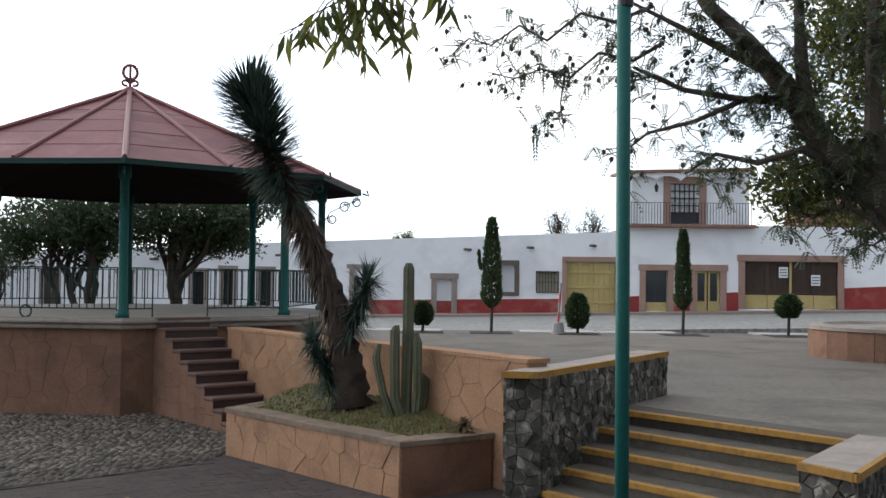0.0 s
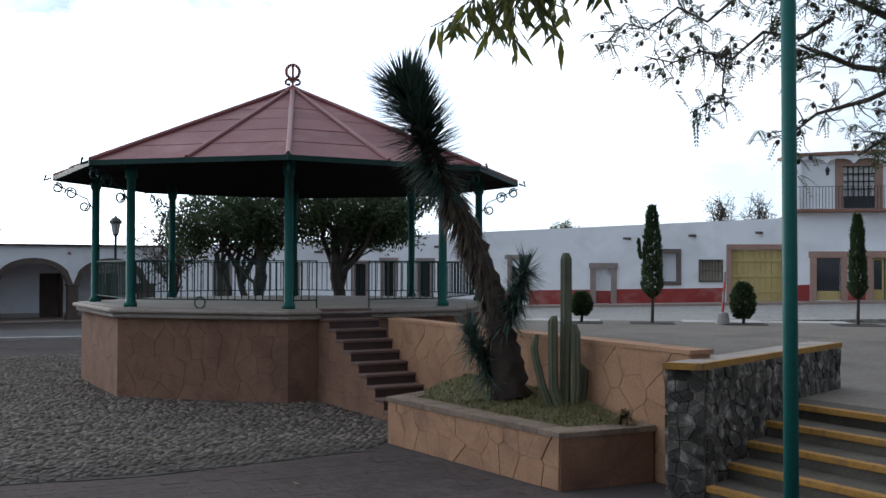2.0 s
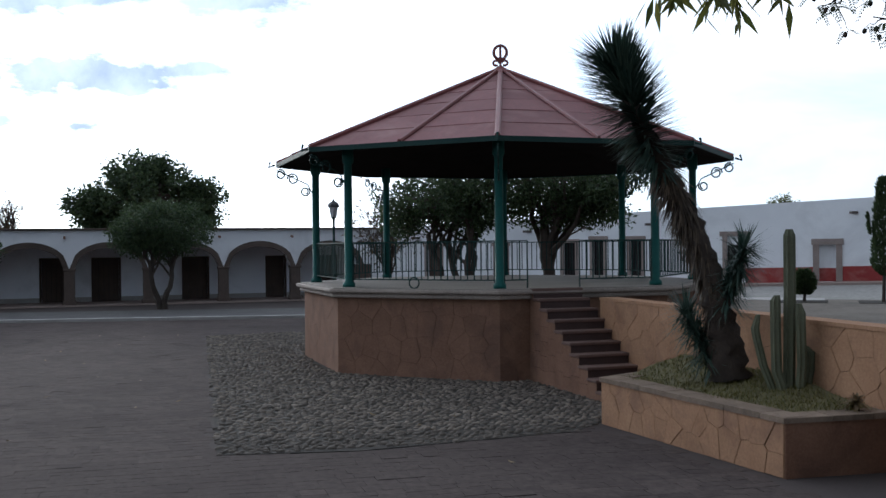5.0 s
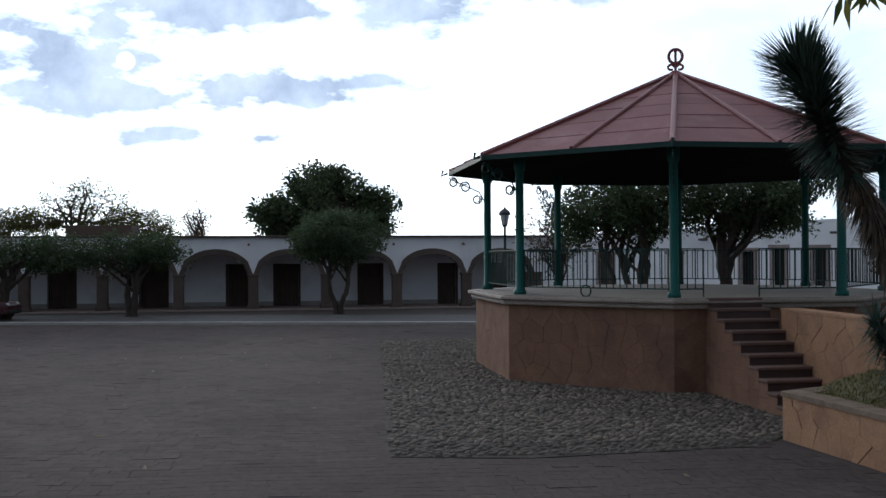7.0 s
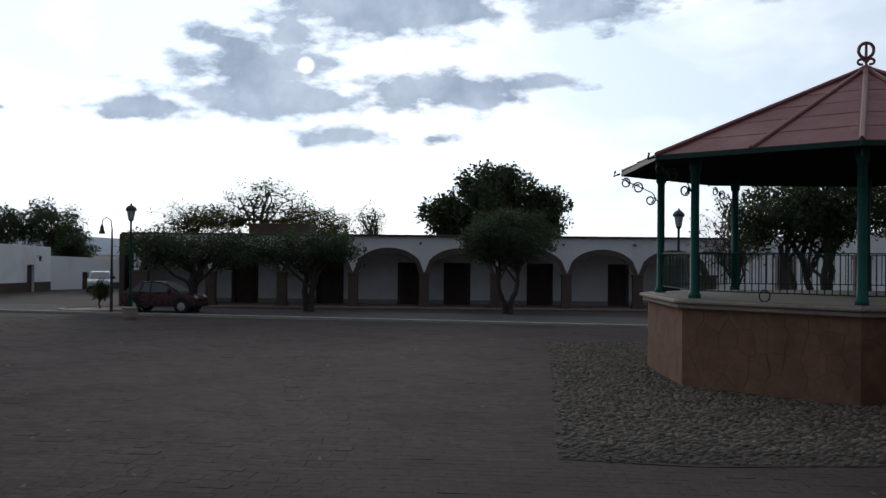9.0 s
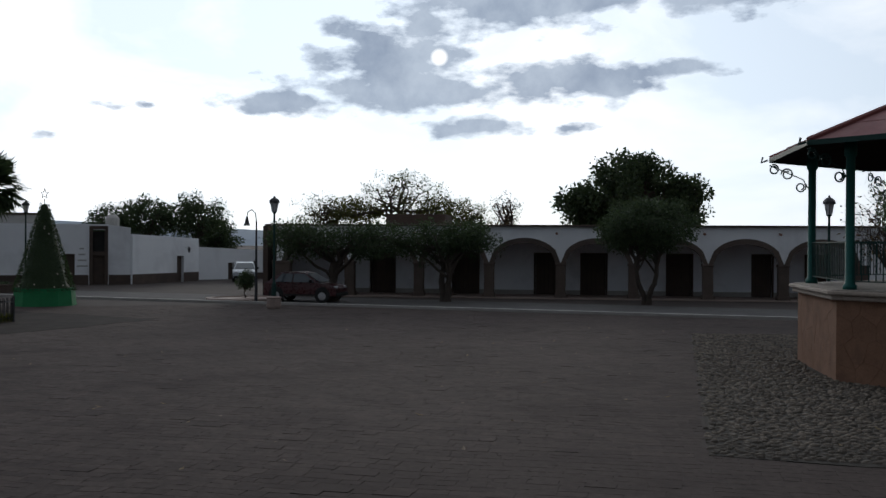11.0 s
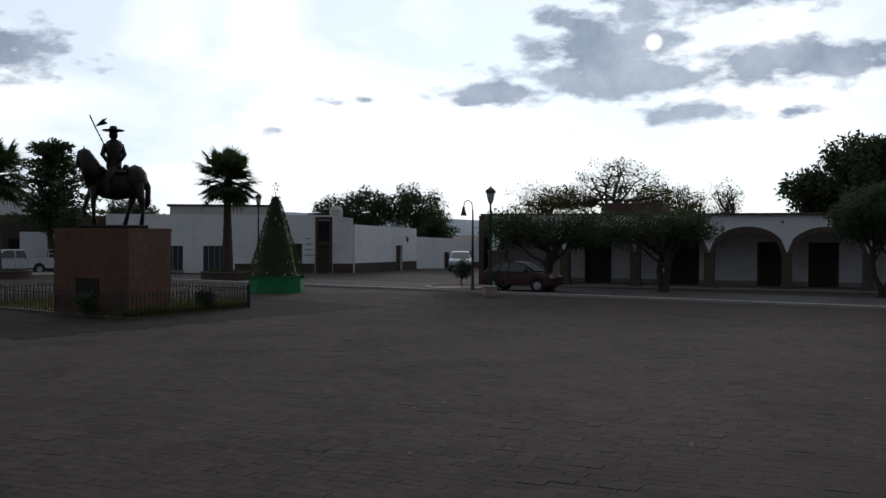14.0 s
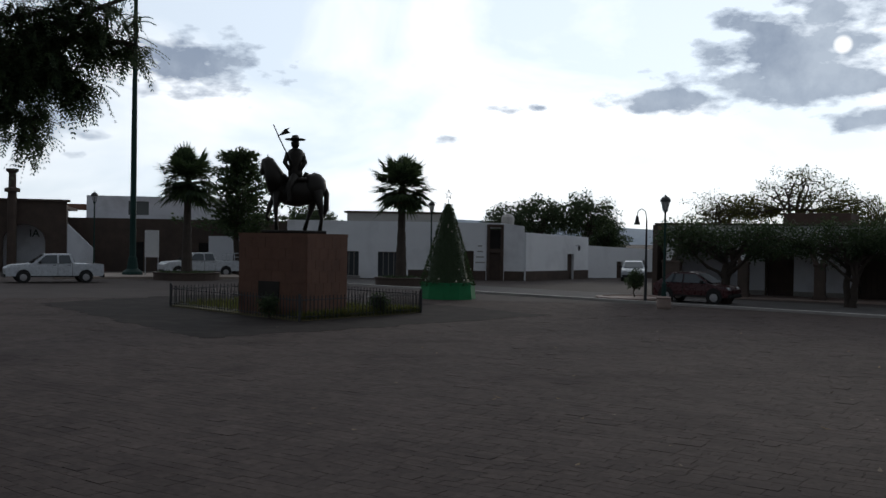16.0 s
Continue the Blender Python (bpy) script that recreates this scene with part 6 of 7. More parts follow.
# tree whose boughs reach in beside the flagpole
rng = random.Random(91)
mez = thing("feathery_tree", Matrix.Translation((0, 0, 0)), "dark feathery tree reaching over the plaza edge", "tree")
bm = bmesh.new()
tube(bm, [(-14.5, -4.5, 0), (-14.4, -4.3, 2.2), (-14.3, -3.6, 4.2), (-14.2, -3.0, 5.6)], [0.3, 0.25, 0.22, 0.15], 10)
bl = bmesh.new()
for pts in ([(-14.3, -3.8, 3.8), (-14.35, -2.2, 4.2), (-14.4, -0.7, 4.75), (-14.4, 0.1, 5.35), (-14.35, 0.9, 5.75)], [(-14.3, -3.2, 5.0), (-14.4, -1.8, 5.1), (-14.4, -0.6, 5.3), (-14.4, 0.3, 5.6)],
            [(-14.3, -3.4, 4.6), (-14.3, -1.6, 4.4), (-14.4, -0.6, 4.2), (-14.4, -0.25, 3.9)], [(-14.3, -3.0, 5.5), (-14.2, -1.5, 6.2), (-14.3, 0.2, 6.1)], [(-14.4, -0.7, 4.8), (-14.4, 0.3, 5.15), (-14.35, 0.95, 5.1)], [(-14.4, -0.9, 4.5), (-14.4, -0.2, 4.6), (-14.4, 0.3, 4.5)]):
    vp = [Vector(p) for p in pts]
    tube(bm, vp, [0.11 * (1 - 0.8 * i / (len(vp) - 1)) for i in range(len(vp))], 7)
    for _ in range(120):
        i = rng.randint(0, len(vp) - 2)
        p = vp[i].lerp(vp[i + 1], rng.random())
        q = p + rand_dir(rng, 0.9) * rng.uniform(0.15, 0.45)
        limb(bm, p, q, 0.01, 0.004, rng, 0, 0.15, 3, 4)
        for _ in range(5):
            frond(bl, q.lerp(p, rng.random() * 0.5), (rand_dir(rng, 0.6) + Vector((0, 0.1, -0.35))).normalized(), rng.uniform(0.2, 0.36), rng, 8, 0.018, 0.09)
# crown out of view, added so that the paving below lies darker
for i in range(24):
    d = rand_dir(rng)
    e = Vector((-13.4 + d.x * 4.0, -5.2 + d.y * 3.6, 9.0 + d.z * 1.6))
    limb(bm, (-14.2, -3.0, 5.6), e, 0.07, 0.012, rng, 0.04, 0.08, 5, 5)
for i in range(8000):
    d = rand_dir(rng) * rng.random() ** 0.35
    p = Vector((-13.4 + d.x * 4.8, -5.2 + d.y * 4.4, 9.2 + d.z * 2.2))
    leaf_quad(bl, p, (rand_dir(rng, 0.5) + Vector((0, 0, -0.4))).normalized(), rand_dir(rng), rng.uniform(0.3, 0.5), 0.09, 0.05)
part("trunk", bm, M["bark"], mez)
part("crown", bl, M["leaf_dark"], mez, "dark feathery leaves and an unseen crown that shades the ground")

# ---------------------------------------------------------------- poles and street lamps
bm = bmesh.new()
pole = thing("green_lamp_pole", pose(1.32, 7.4, 0, 0, 0, 0), "tall green painted steel lamp pole", "pole")
tube(bm, [(0, 0, 0), (-0.01, 0, 4.62)], 0.052, 16)
part("shaft", bm, M["green"], pole, "", True)
bm = bmesh.new()
lathe(bm, [(0.058, 4.6), (0.062, 4.66), (0.05, 4.7), (0.05, 5.6), (0.14, 5.7), (0.2, 6.1), (0.05, 6.25)], 14)
part("lamp_head", bm, M["black_iron"], pole)
bm = bmesh.new()
lathe(bm, [(0.16, 0), (0.16, 0.03), (0.07, 0.05)], 14)
part("base_plate", bm, M["green"], pole)


def lantern_lamp(x, y, h, label, base=True, z=0.0):
    t = thing("street_lamp", pose(x, y, z), label, "street lamp", "lantern lamps on the plaza")
    b = 0.0
    if base:
        bm = bmesh.new()
        lathe(bm, [(0.26, 0), (0.3, 0.1), (0.28, 0.4), (0.31, 0.45), (0.2, 0.5)], 14)
        part("stone_base", bm, M["sidewalk"], t, "round stone base")
        b = 0.48
    bm = bmesh.new()
    lathe(bm, [(0.1, b), (0.09, b + 0.5), (0.05, b + 0.6), (0.042, h - 0.55), (0.09, h - 0.5), (0.1, h - 0.47)], 10)
    part("post", bm, M["iron"], t)
    bm = bmesh.new()
    lathe(bm, [(0.08, h - 0.5), (0.17, h - 0.12)], 6)
    part("glass", bm, M["lamp_glass"], t, "milky glass panes")
    bm = bmesh.new()
    lathe(bm, [(0.22, h - 0.12), (0.21, h - 0.03), (0.13, h + 0.06), (0.05, h + 0.1), (0.02, h + 0.17)], 8)
    for i in range(6):
        a = math.pi / 3 * i
        tube(bm, [(0.095 * math.cos(a), 0.095 * math.sin(a), h - 0.47), (0.165 * math.cos(a), 0.165 * math.sin(a), h - 0.1)], 0.012, 4)
    part("cap", bm, M["black_iron"], t)
    return t


lantern_lamp(-34.64, 22.46, 4.35, "iron lantern lamp on a round stone base")
lantern_lamp(-16.3, 32.2, 4.15, "iron lantern lamp seen behind the bandstand", False)
lantern_lamp(-55.66, 20.37, 4.7, "tall iron lantern lamp beside the palm", False)
lantern_lamp(-64.5, 2.1, 5.0, "iron lantern lamp near the stone wall", False)
gl = thing("gooseneck_lamp", pose(-38.26, 23.9, 0), "slim street lamp with a hooked arm and bell shade", "street lamp")
bm = bmesh.new()
tube(bm, [(0, 0, 0), (0, 0, 3.6)], [0.07, 0.035], 10)
tube(bm, [(0, 0, 3.6), (-0.03, -0.04, 3.95), (-0.12, -0.17, 4.08), (-0.22, -0.3, 3.98), (-0.24, -0.33, 3.75)], 0.022, 8)
part("post", bm, M["black_iron"], gl)
bm = bmesh.new()
lathe(bm, [(0.15, 0), (0.1, 0.14), (0.05, 0.38), (0.02, 0.42)], 12, Matrix.Translation((-0.24, -0.33, 3.38)))
part("shade", bm, M["black_iron"], gl)
isl = thing("traffic_island", pose(-40.3, 24.6, 0), "small round kerbed island with a shrub", "island", kind="structure")
bm = bmesh.new()
lathe(bm, [(1.75, 0), (1.75, 0.14), (1.5, 0.16), (1.45, 0.1)], 28)
part("kerb", bm, M["sidewalk"], isl)
tree("island_shrub", (-40.8, 24.9, 0.1), [(0, 0, 0.85, 0.42, 0.42, 0.42)], 1600, 0.1, M["leaf_dark"], "small round shrub on the island", 95, trunk_r=0.04, twigs=40, clump=0.15)
flag = thing("flagpole", pose(-65.6, 4.4, 0), "very tall dark green flagpole on a round green base", "flagpole")
bm = bmesh.new()
tube(bm, [(0, 0, 0.3), (0, 0, 9), (0, 0, 20)], [0.2, 0.17, 0.1], 12)
part("pole", bm, M["iron"], flag)
bm = bmesh.new()
lathe(bm, [(0.65, 0), (0.6, 0.3), (0.35, 0.5), (0.25, 1.2), (0.2, 1.3)], 16)
part("base", bm, M["iron"], flag)
part("plinth", boxed(-3.2, -4.5, -0.05, 3.2, 6.5, 0.14, 0.02), M["cornice"], flag, "low pale stone plinth")
brd = thing("notice_board", pose(-64.6, 5.45, 0.14, 0, 0, 80), "blank white notice board on two posts", "sign")
part("panel", boxed(-0.42, -0.03, 1.1, 0.42, 0.03, 2.75, 0.01), M["paper"], brd)
for x in (-0.4, 0.36):
    part("post", boxed(x, -0.025, 0, x + 0.05, 0.025, 1.1), M["chrome"], brd)

# ---------------------------------------------------------------- equestrian statue
PF, PL_, PR_ = Vector((-32.02, 7.44)), Vector((-34.35, 5.7)), Vector((-33.56, 9.19))
pu, pv = (PL_ - PF), (PR_ - PF)
ped = thing("statue_pedestal", pose(0, 0, 0), "square brown stone pedestal", "pedestal")
quad = [PF, PR_, PR_ + pu, PL_]
bm = bmesh.new()
prism(bm, [tuple(p) for p in quad], 0, 2.62)
pc = part("core", bm, M["pedestal"], ped)
for i, (a, b) in enumerate(zip(quad, quad[1:] + quad[:1])):
    L, n = (b - a).length, 5
    for r in range(7):
        for c in range(n):
            z0, z1 = 2.62 * r / 7, 2.62 * (r + 1) / 7
            sh = 0.5 if r % 2 else 0.0
            x0, x1 = max(0, L * (c - sh) / n), min(L, L * (c + 1 - sh) / n) if c < n - 1 or not sh else L
            bm = bmesh.new()
            slab_piece(bm, [(x0 + 0.004, z0 + 0.004), (x1 - 0.004, z0 + 0.004), (x1 - 0.004, z1 - 0.004), (x0 + 0.004, z1 - 0.004)], 0.02, panel(tuple(a), tuple(b), 0))
            part("block", bm, M["pedestal"], pc)
bm = bmesh.new()
cc = (PF + PR_ + PL_ + PR_ + pu) / 4
prism(bm, [tuple(cc + (p - cc) * 1.02) for p in quad], 2.62, 2.72)
part("cap", bm, M["pedestal"], ped)
# plaque recess on the plaza side
bm = bmesh.new()
slab_piece(bm, [(0.9, 0.55), (1.8, 0.55), (1.8, 1.15), (0.9, 1.15)], 0.05, panel(tuple(PL_), tuple(PF), 0))
part("plaque", bm, M["bronze"], ped, "dark bronze plaque")

bm = bmesh.new()
# horse in profile along +x, head towards -x, then the rider
box(bm, -1.15, -0.4, 0, 1.15, 0.4, 0.1, None, 0.02)
blob(bm, (0.1, 0, 1.36), (0.9, 0.36, 0.5), 0.05, 1)
blob(bm, (0.7, 0, 1.5), (0.46, 0.36, 0.5), 0.05, 2)
blob(bm, (-0.52, 0, 1.48), (0.42, 0.32, 0.5), 0.05, 3)
tube(bm, [(-0.55, 0, 1.5), (-0.8, 0, 1.95), (-0.98, 0, 2.32), (-1.0, 0, 2.42)], [0.42, 0.32, 0.22, 0.13], 10)
tube(bm, [(-0.92, 0, 2.36), (-1.06, 0, 2.3), (-1.14, 0, 2.0), (-1.15, 0, 1.86)], [0.12, 0.14, 0.1, 0.07], 8)
for s in (-0.06, 0.06):
    tube(bm, [(-0.95, s, 2.38), (-0.97, s, 2.54)], [0.05, 0.01], 5)
tube(bm, [(-0.72, 0, 2.2), (-0.6, 0, 1.95), (-0.42, 0, 1.75)], [0.06, 0.1, 0.06], 6)
for pts, r in (([(-0.62, -0.16, 1.35), (-0.66, -0.16, 0.8), (-0.64, -0.16, 0.42), (-0.62, -0.16, 0.1)], (0.17, 0.09, 0.06, 0.08)),
               ([(-0.6, 0.16, 1.35), (-0.86, 0.16, 0.92), (-0.98, 0.16, 0.55), (-0.88, 0.16, 0.42)], (0.17, 0.09, 0.06, 0.08)),
               ([(0.8, -0.17, 1.4), (0.92, -0.17, 0.85), (0.98, -0.17, 0.5), (0.92, -0.17, 0.1)], (0.22, 0.12, 0.06, 0.08)),
               ([(0.72, 0.17, 1.4), (0.62, 0.17, 0.85), (0.5, 0.17, 0.5), (0.38, 0.17, 0.1)], (0.22, 0.12, 0.06, 0.08)),
               ([(1.02, 0, 1.62), (1.16, 0, 1.3), (1.14, 0, 0.8), (1.05, 0, 0.55)], (0.07, 0.1, 0.1, 0.03))):
    tube(bm, [Vector(p) for p in pts], list(r), 8)
box(bm, -0.3, -0.34, 1.68, 0.42, 0.34, 1.8, None, 0.04)
tube(bm, [(0.36, 0, 1.75), (0.44, 0, 1.98)], [0.14, 0.08], 8)
for s in (-1, 1):
    tube(bm, [(0.02, s * 0.22, 1.85), (-0.22, s * 0.38, 1.5), (-0.16, s * 0.4, 1.05), (-0.28, s * 0.4, 0.98)], [0.15, 0.12, 0.08, 0.07], 8)
    tube(bm, [(s * 0.24, 0, 2.58), (s * 0.36, -0.06, 2.28), (s * 0.2, -0.2, 2.06)], [0.11, 0.09, 0.07], 8)
lathe(bm, [(0.2, 1.75), (0.22, 1.95), (0.19, 2.2), (0.27, 2.55), (0.2, 2.7), (0.08, 2.76)], 12, Matrix.Translation((0.02, 0, 0)) @ Matrix.Diagonal((1.2, 1.15, 1, 1)))
blob(bm, (0.0, 0, 2.9), (0.16, 0.15, 0.17), 0.0, 5)
lathe(bm, [(0.36, 3.02), (0.38, 3.05), (0.16, 3.0), (0.12, 3.16), (0.05, 3.18)], 14, Matrix.Translation((0.0, 0, 0)))
tube(bm, [(-0.1, -0.3, 2.2), (-0.55, -0.35, 3.0), (-0.78, -0.38, 3.45)], 0.022, 6)
q = [(-0.6, -0.36, 3.1), (-0.38, -0.3, 3.32), (-0.2, -0.36, 3.38), (-0.28, -0.34, 3.28), (-0.18, -0.36, 3.2), (-0.42, -0.33, 3.14)]
f = [bm.verts.new(p) for p in q]
g = [bm.verts.new((p[0], p[1] - 0.03, p[2])) for p in q]
bm.faces.new(f)
bm.faces.new(g[::-1])
for i in range(6):
    bm.faces.new((f[i], g[i], g[(i + 1) % 6], f[(i + 1) % 6]))
solid("equestrian_statue", bm, M["bronze"], "dark bronze horse with a hatted rider holding a pennant", "statue", smooth=True,
      m=Matrix.Translation((cc.x, cc.y, 2.72)) @ pose(0, 0, 0, 0, 0, 78) @ Matrix.Diagonal((0.93, 1.15, 1.04, 1)))

FEN = [Vector((-31.0, 7.0)), Vector((-33.9, 12.0)), Vector((-41.0, 8.6)), Vector((-38.3, 3.9))]
bm = bmesh.new()
prism(bm, [tuple(p) for p in FEN], 0, 0.06)
solid("statue_bed", bm, M["soil"], "planted bed round the pedestal", "flower bed")
bm = bmesh.new()
rng = random.Random(12)
for _ in range(9000):
    p = FEN[0].lerp(FEN[1], rng.random()).lerp(FEN[3].lerp(FEN[2], rng.random()), rng.random() ** 2)
    a, h = rng.uniform(0, 6.28), rng.uniform(0.1, 0.32)
    d = Vector((math.cos(a), math.sin(a), 0))
    s = Vector((-d.y, d.x, 0)) * 0.02
    b = Vector((p.x, p.y, 0.05))
    bm.faces.new([bm.verts.new(v) for v in (b - s, b + s, b + d * 0.07 + Vector((0, 0, h)))])
solid("bed_grass", bm, M["leaf_mid"], "green grass round the pedestal", "grass", kind="stuff")
fence = thing("iron_fence", pose(0, 0, 0), "low dark iron fence round the statue", "fence")
FBAR = mesh_of("bar", boxed(-0.011, -0.011, 0.02, 0.011, 0.011, 0.78), M["black_iron"])
for a, b in zip(FEN, FEN[1:] + FEN[:1]):
    L = (b - a).length
    m = Matrix.Translation((a.x, a.y, 0)) @ pose(0, 0, 0, 0, 0, math.degrees(math.atan2((b - a).y, (b - a).x)))
    sec = new("fence_side")
    sec.parent = fence
    for z in (0.14, 0.66):
        bm = bmesh.new()
        box(bm, 0, -0.015, z - 0.015, L, 0.015, z + 0.015, m)
        part("rail", bm, M["black_iron"], sec)
    for i in range(int(L / 0.17)):
        ob = new("bar", FBAR)
        ob.parent = sec
        ob.matrix_basis = m @ Matrix.Translation((0.1 + i * 0.17, 0, 0))
    bm = bmesh.new()
    box(bm, -0.03, -0.03, 0, 0.03, 0.03, 0.85, m)
    part("post", bm, M["black_iron"], sec)
for i, (x, y) in enumerate(((-32.2, 6.3), (-33.1, 10.2))):
    tree("small_shrub", (x, y, 0.06), [(0, 0, 0.4, 0.35, 0.35, 0.3)], 1200, 0.08, M["leaf_dark"], "low dark shrub by the pedestal", 120 + i, trunk_r=0.03, twigs=30, clump=0.12)


def ragged(pts, step, amp, seed):
    """The same outline with an uneven, worn edge."""
    r = random.Random(seed)
    out = []
    for (ax, ay), (bx, by) in zip(pts, pts[1:] + pts[:1]):
        n = max(1, int(math.hypot(bx - ax, by - ay) / step))
        out += [(ax + (bx - ax) * k / n + r.uniform(-amp, amp), ay + (by - ay) * k / n + r.uniform(-amp, amp)) for k in range(n)]
    return out


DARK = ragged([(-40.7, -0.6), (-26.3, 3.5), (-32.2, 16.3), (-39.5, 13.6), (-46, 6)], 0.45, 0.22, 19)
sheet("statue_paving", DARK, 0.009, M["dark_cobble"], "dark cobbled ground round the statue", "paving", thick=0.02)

# ---------------------------------------------------------------- cone tree with a green skirt
rng = random.Random(140)
xt = thing("cone_tree", pose(-42.2, 16.2, 0, 0, 0, 20), "tall artificial cone tree with small ornaments and a star", "tree")
bm = bmesh.new()
lathe(bm, [(1.05, 0.6), (0.9, 1.0), (0.12, 4.15), (0.03, 4.2)], 18)
part("core", bm, M["leaf_dark"], xt)
bm = bmesh.new()
for _ in range(5200):
    f = rng.random() ** 0.7
    f = 1 - f
    r = 1.08 * (1 - f) + 0.1
    a = rng.uniform(0, 6.28)
    p = Vector((r * math.cos(a), r * math.sin(a), 0.6 + 3.6 * f))
    leaf_quad(bm, p * 1.0, (Vector((math.cos(a), math.sin(a), rng.uniform(-0.6, 0.4))) + rand_dir(rng) * 0.4).normalized(), rand_dir(rng), rng.uniform(0.06, 0.13), 0.02)
part("needles", bm, M["leaf_dark"], xt)
bm = bmesh.new()
for k in range(22):
    a, b = 2 * math.pi * k / 22, 2 * math.pi * (k + 1) / 22
    ra, rb2 = (1.22 + 0.05 * (k % 2)), (1.22 + 0.05 * ((k + 1) % 2))
    q = [(ra * math.cos(a), ra * math.sin(a), 0), (rb2 * math.cos(b), rb2 * math.sin(b), 0), (rb2 * 0.94 * math.cos(b), rb2 * 0.94 * math.sin(b), 0.72), (ra * 0.94 * math.cos(a), ra * 0.94 * math.sin(a), 0.72)]
    f = [bm.verts.new(p) for p in q]
    bm.faces.new(f)
    g = [bm.verts.new((p[0] * 0.85, p[1] * 0.85, p[2])) for p in q[2:]]
    bm.faces.new((f[3], f[2], g[0], g[1]))
part("skirt", bm, M["skirt"], xt, "bright green cloth skirt")
for i in range(24):
    f = rng.uniform(0.05, 0.8)
    a = rng.uniform(0, 6.28)
    r = 1.1 * (1 - f) + 0.14
    bm = bmesh.new()
    bmesh.ops.create_icosphere(bm, subdivisions=1, radius=0.036)
    part("bauble", bm, M["ornament"], xt, m=Matrix.Translation((r * math.cos(a), r * math.sin(a), 0.6 + 3.6 * f)))
bm = bmesh.new()
tube(bm, [(0, 0, 4.15), (0, 0, 4.4)], 0.02, 6)
sv = [Vector((0, (0.22 if i % 2 == 0 else 0.09) * math.sin(math.pi * i / 5), 4.6 + (0.22 if i % 2 == 0 else 0.09) * math.cos(math.pi * i / 5))) for i in range(11)]
tube(bm, sv, 0.018, 5)
part("star", bm, M["ornament"], xt, "open wire star")

# ---------------------------------------------------------------- vehicles


def vehicle(name, m, profile, width, paint, glass_spans, wheels, label, bed=None, roof_in=0.18):
    """Side profile (x, z, inset) swept across the width, with panes, wheels, lamps; nose at -x."""
    t = thing(name, m, label, "car" if bed is None else "pickup truck")
    bm = bmesh.new()
    top = [(x, z, i) for x, z, i in profile]
    L = [bm.verts.new((x, -width / 2 + i, z)) for x, z, i in top]
    R = [bm.verts.new((x, width / 2 - i, z)) for x, z, i in top]
    n = len(top)
    for i in range(n):
        j = (i + 1) % n
        bm.faces.new((L[i], L[j], R[j], R[i]))
    high = [i for i in range(n) if top[i][2] > 0.05]
    for side in (L, R):
        bm.faces.new([side[i] for i in range(n) if i not in high])
        bm.faces.new([side[i] for i in range(high[0] - 1, high[-1] + 2)])
    bmesh.ops.recalc_face_normals(bm, faces=list(bm.faces))
    body = part("body", bm, paint, t)
    for (x0, x1, x2, x3, z0, z1) in glass_spans:
        for sgn in (-1, 1):
            bm = bmesh.new()
            y0, y1 = sgn * (width / 2 + 0.012), sgn * (width / 2 - roof_in * 0.75)
            q = [(x0, y0, z0), (x3, y0, z0), (x2, y1, z1), (x1, y1, z1)]
            f = [bm.verts.new(p) for p in q]
            g = [bm.verts.new((p[0], p[1] - sgn * 0.03, p[2])) for p in q]
            bm.faces.new(f if sgn < 0 else f[::-1])
            for i in range(4):
                bm.faces.new((f[i], f[(i + 1) % 4], g[(i + 1) % 4], g[i]))
            part("side_window", bm, M["glass"], body)
    for wx in wheels:
        for sgn in (-1, 1):
            wm = Matrix.Translation((wx, sgn * (width / 2 - 0.07), 0.29)) @ pose(0, 0, 0, 90, 0, 0)
            # no hollow is cut: a dark disc paints the shade round the wheel
            bm = bmesh.new()
            lathe(bm, [(0.36, -0.006), (0.36, 0.006)], 20, Matrix.Translation((wx, sgn * (width / 2 + 0.004), 0.34)) @ pose(0, 0, 0, 90, 0, 0))
            part("wheel_arch", bm, M["rubber"], body, "flat dark disc for the shaded wheel arch")
            bm = bmesh.new()
            lathe(bm, [(0.2, -0.1), (0.28, -0.1), (0.29, 0), (0.28, 0.1), (0.2, 0.1)], 18)
            ty = part("wheel", bm, M["rubber"], t, m=wm)
            bm = bmesh.new()
            lathe(bm, [(0.05, -0.11), (0.18, -0.105), (0.19, 0.0), (0.18, 0.105), (0.05, 0.11)], 12)
            part("rim", bm, M["chrome"], ty)
    xs = [p[0] for p in profile]
    for sgn in (-1, 1):
        y0 = sgn * (width / 2 + 0.004)
        for (x0, x1, x2, x3, z0, z1) in glass_spans:
            part("door_seam", boxed(x3 + 0.03, y0 - 0.006, 0.36, x3 + 0.045, y0 + 0.006, z0 - 0.02), M["rubber"], body)
            part("door_handle", boxed(x3 - 0.2, y0 - 0.02, z0 - 0.12, x3 - 0.06, y0 + 0.02, z0 - 0.09), M["rubber"], body)
        xm = glass_spans[0][0] + 0.12
        part("wing_mirror", boxed(xm, min(y0, y0 + sgn * 0.16), glass_spans[0][4] - 0.02, xm + 0.09, max(y0, y0 + sgn * 0.16), glass_spans[0][4] + 0.12, 0.02), M["rubber"], body)
        part("sill_trim", boxed(min(xs) + 0.9, y0 - 0.012, 0.3, max(xs) - 1.0, y0 + 0.012, 0.37), M["rubber"], body, "dark sill")
        bm = bmesh.new()
        blob(bm, (min(xs) + 0.1, sgn * (width / 2 - 0.22), 0.66), (0.1, 0.17, 0.09), 0, 0, 2)
        part("headlight", bm, M["lamp_glass"], t, "clear headlight")
        bm = bmesh.new()
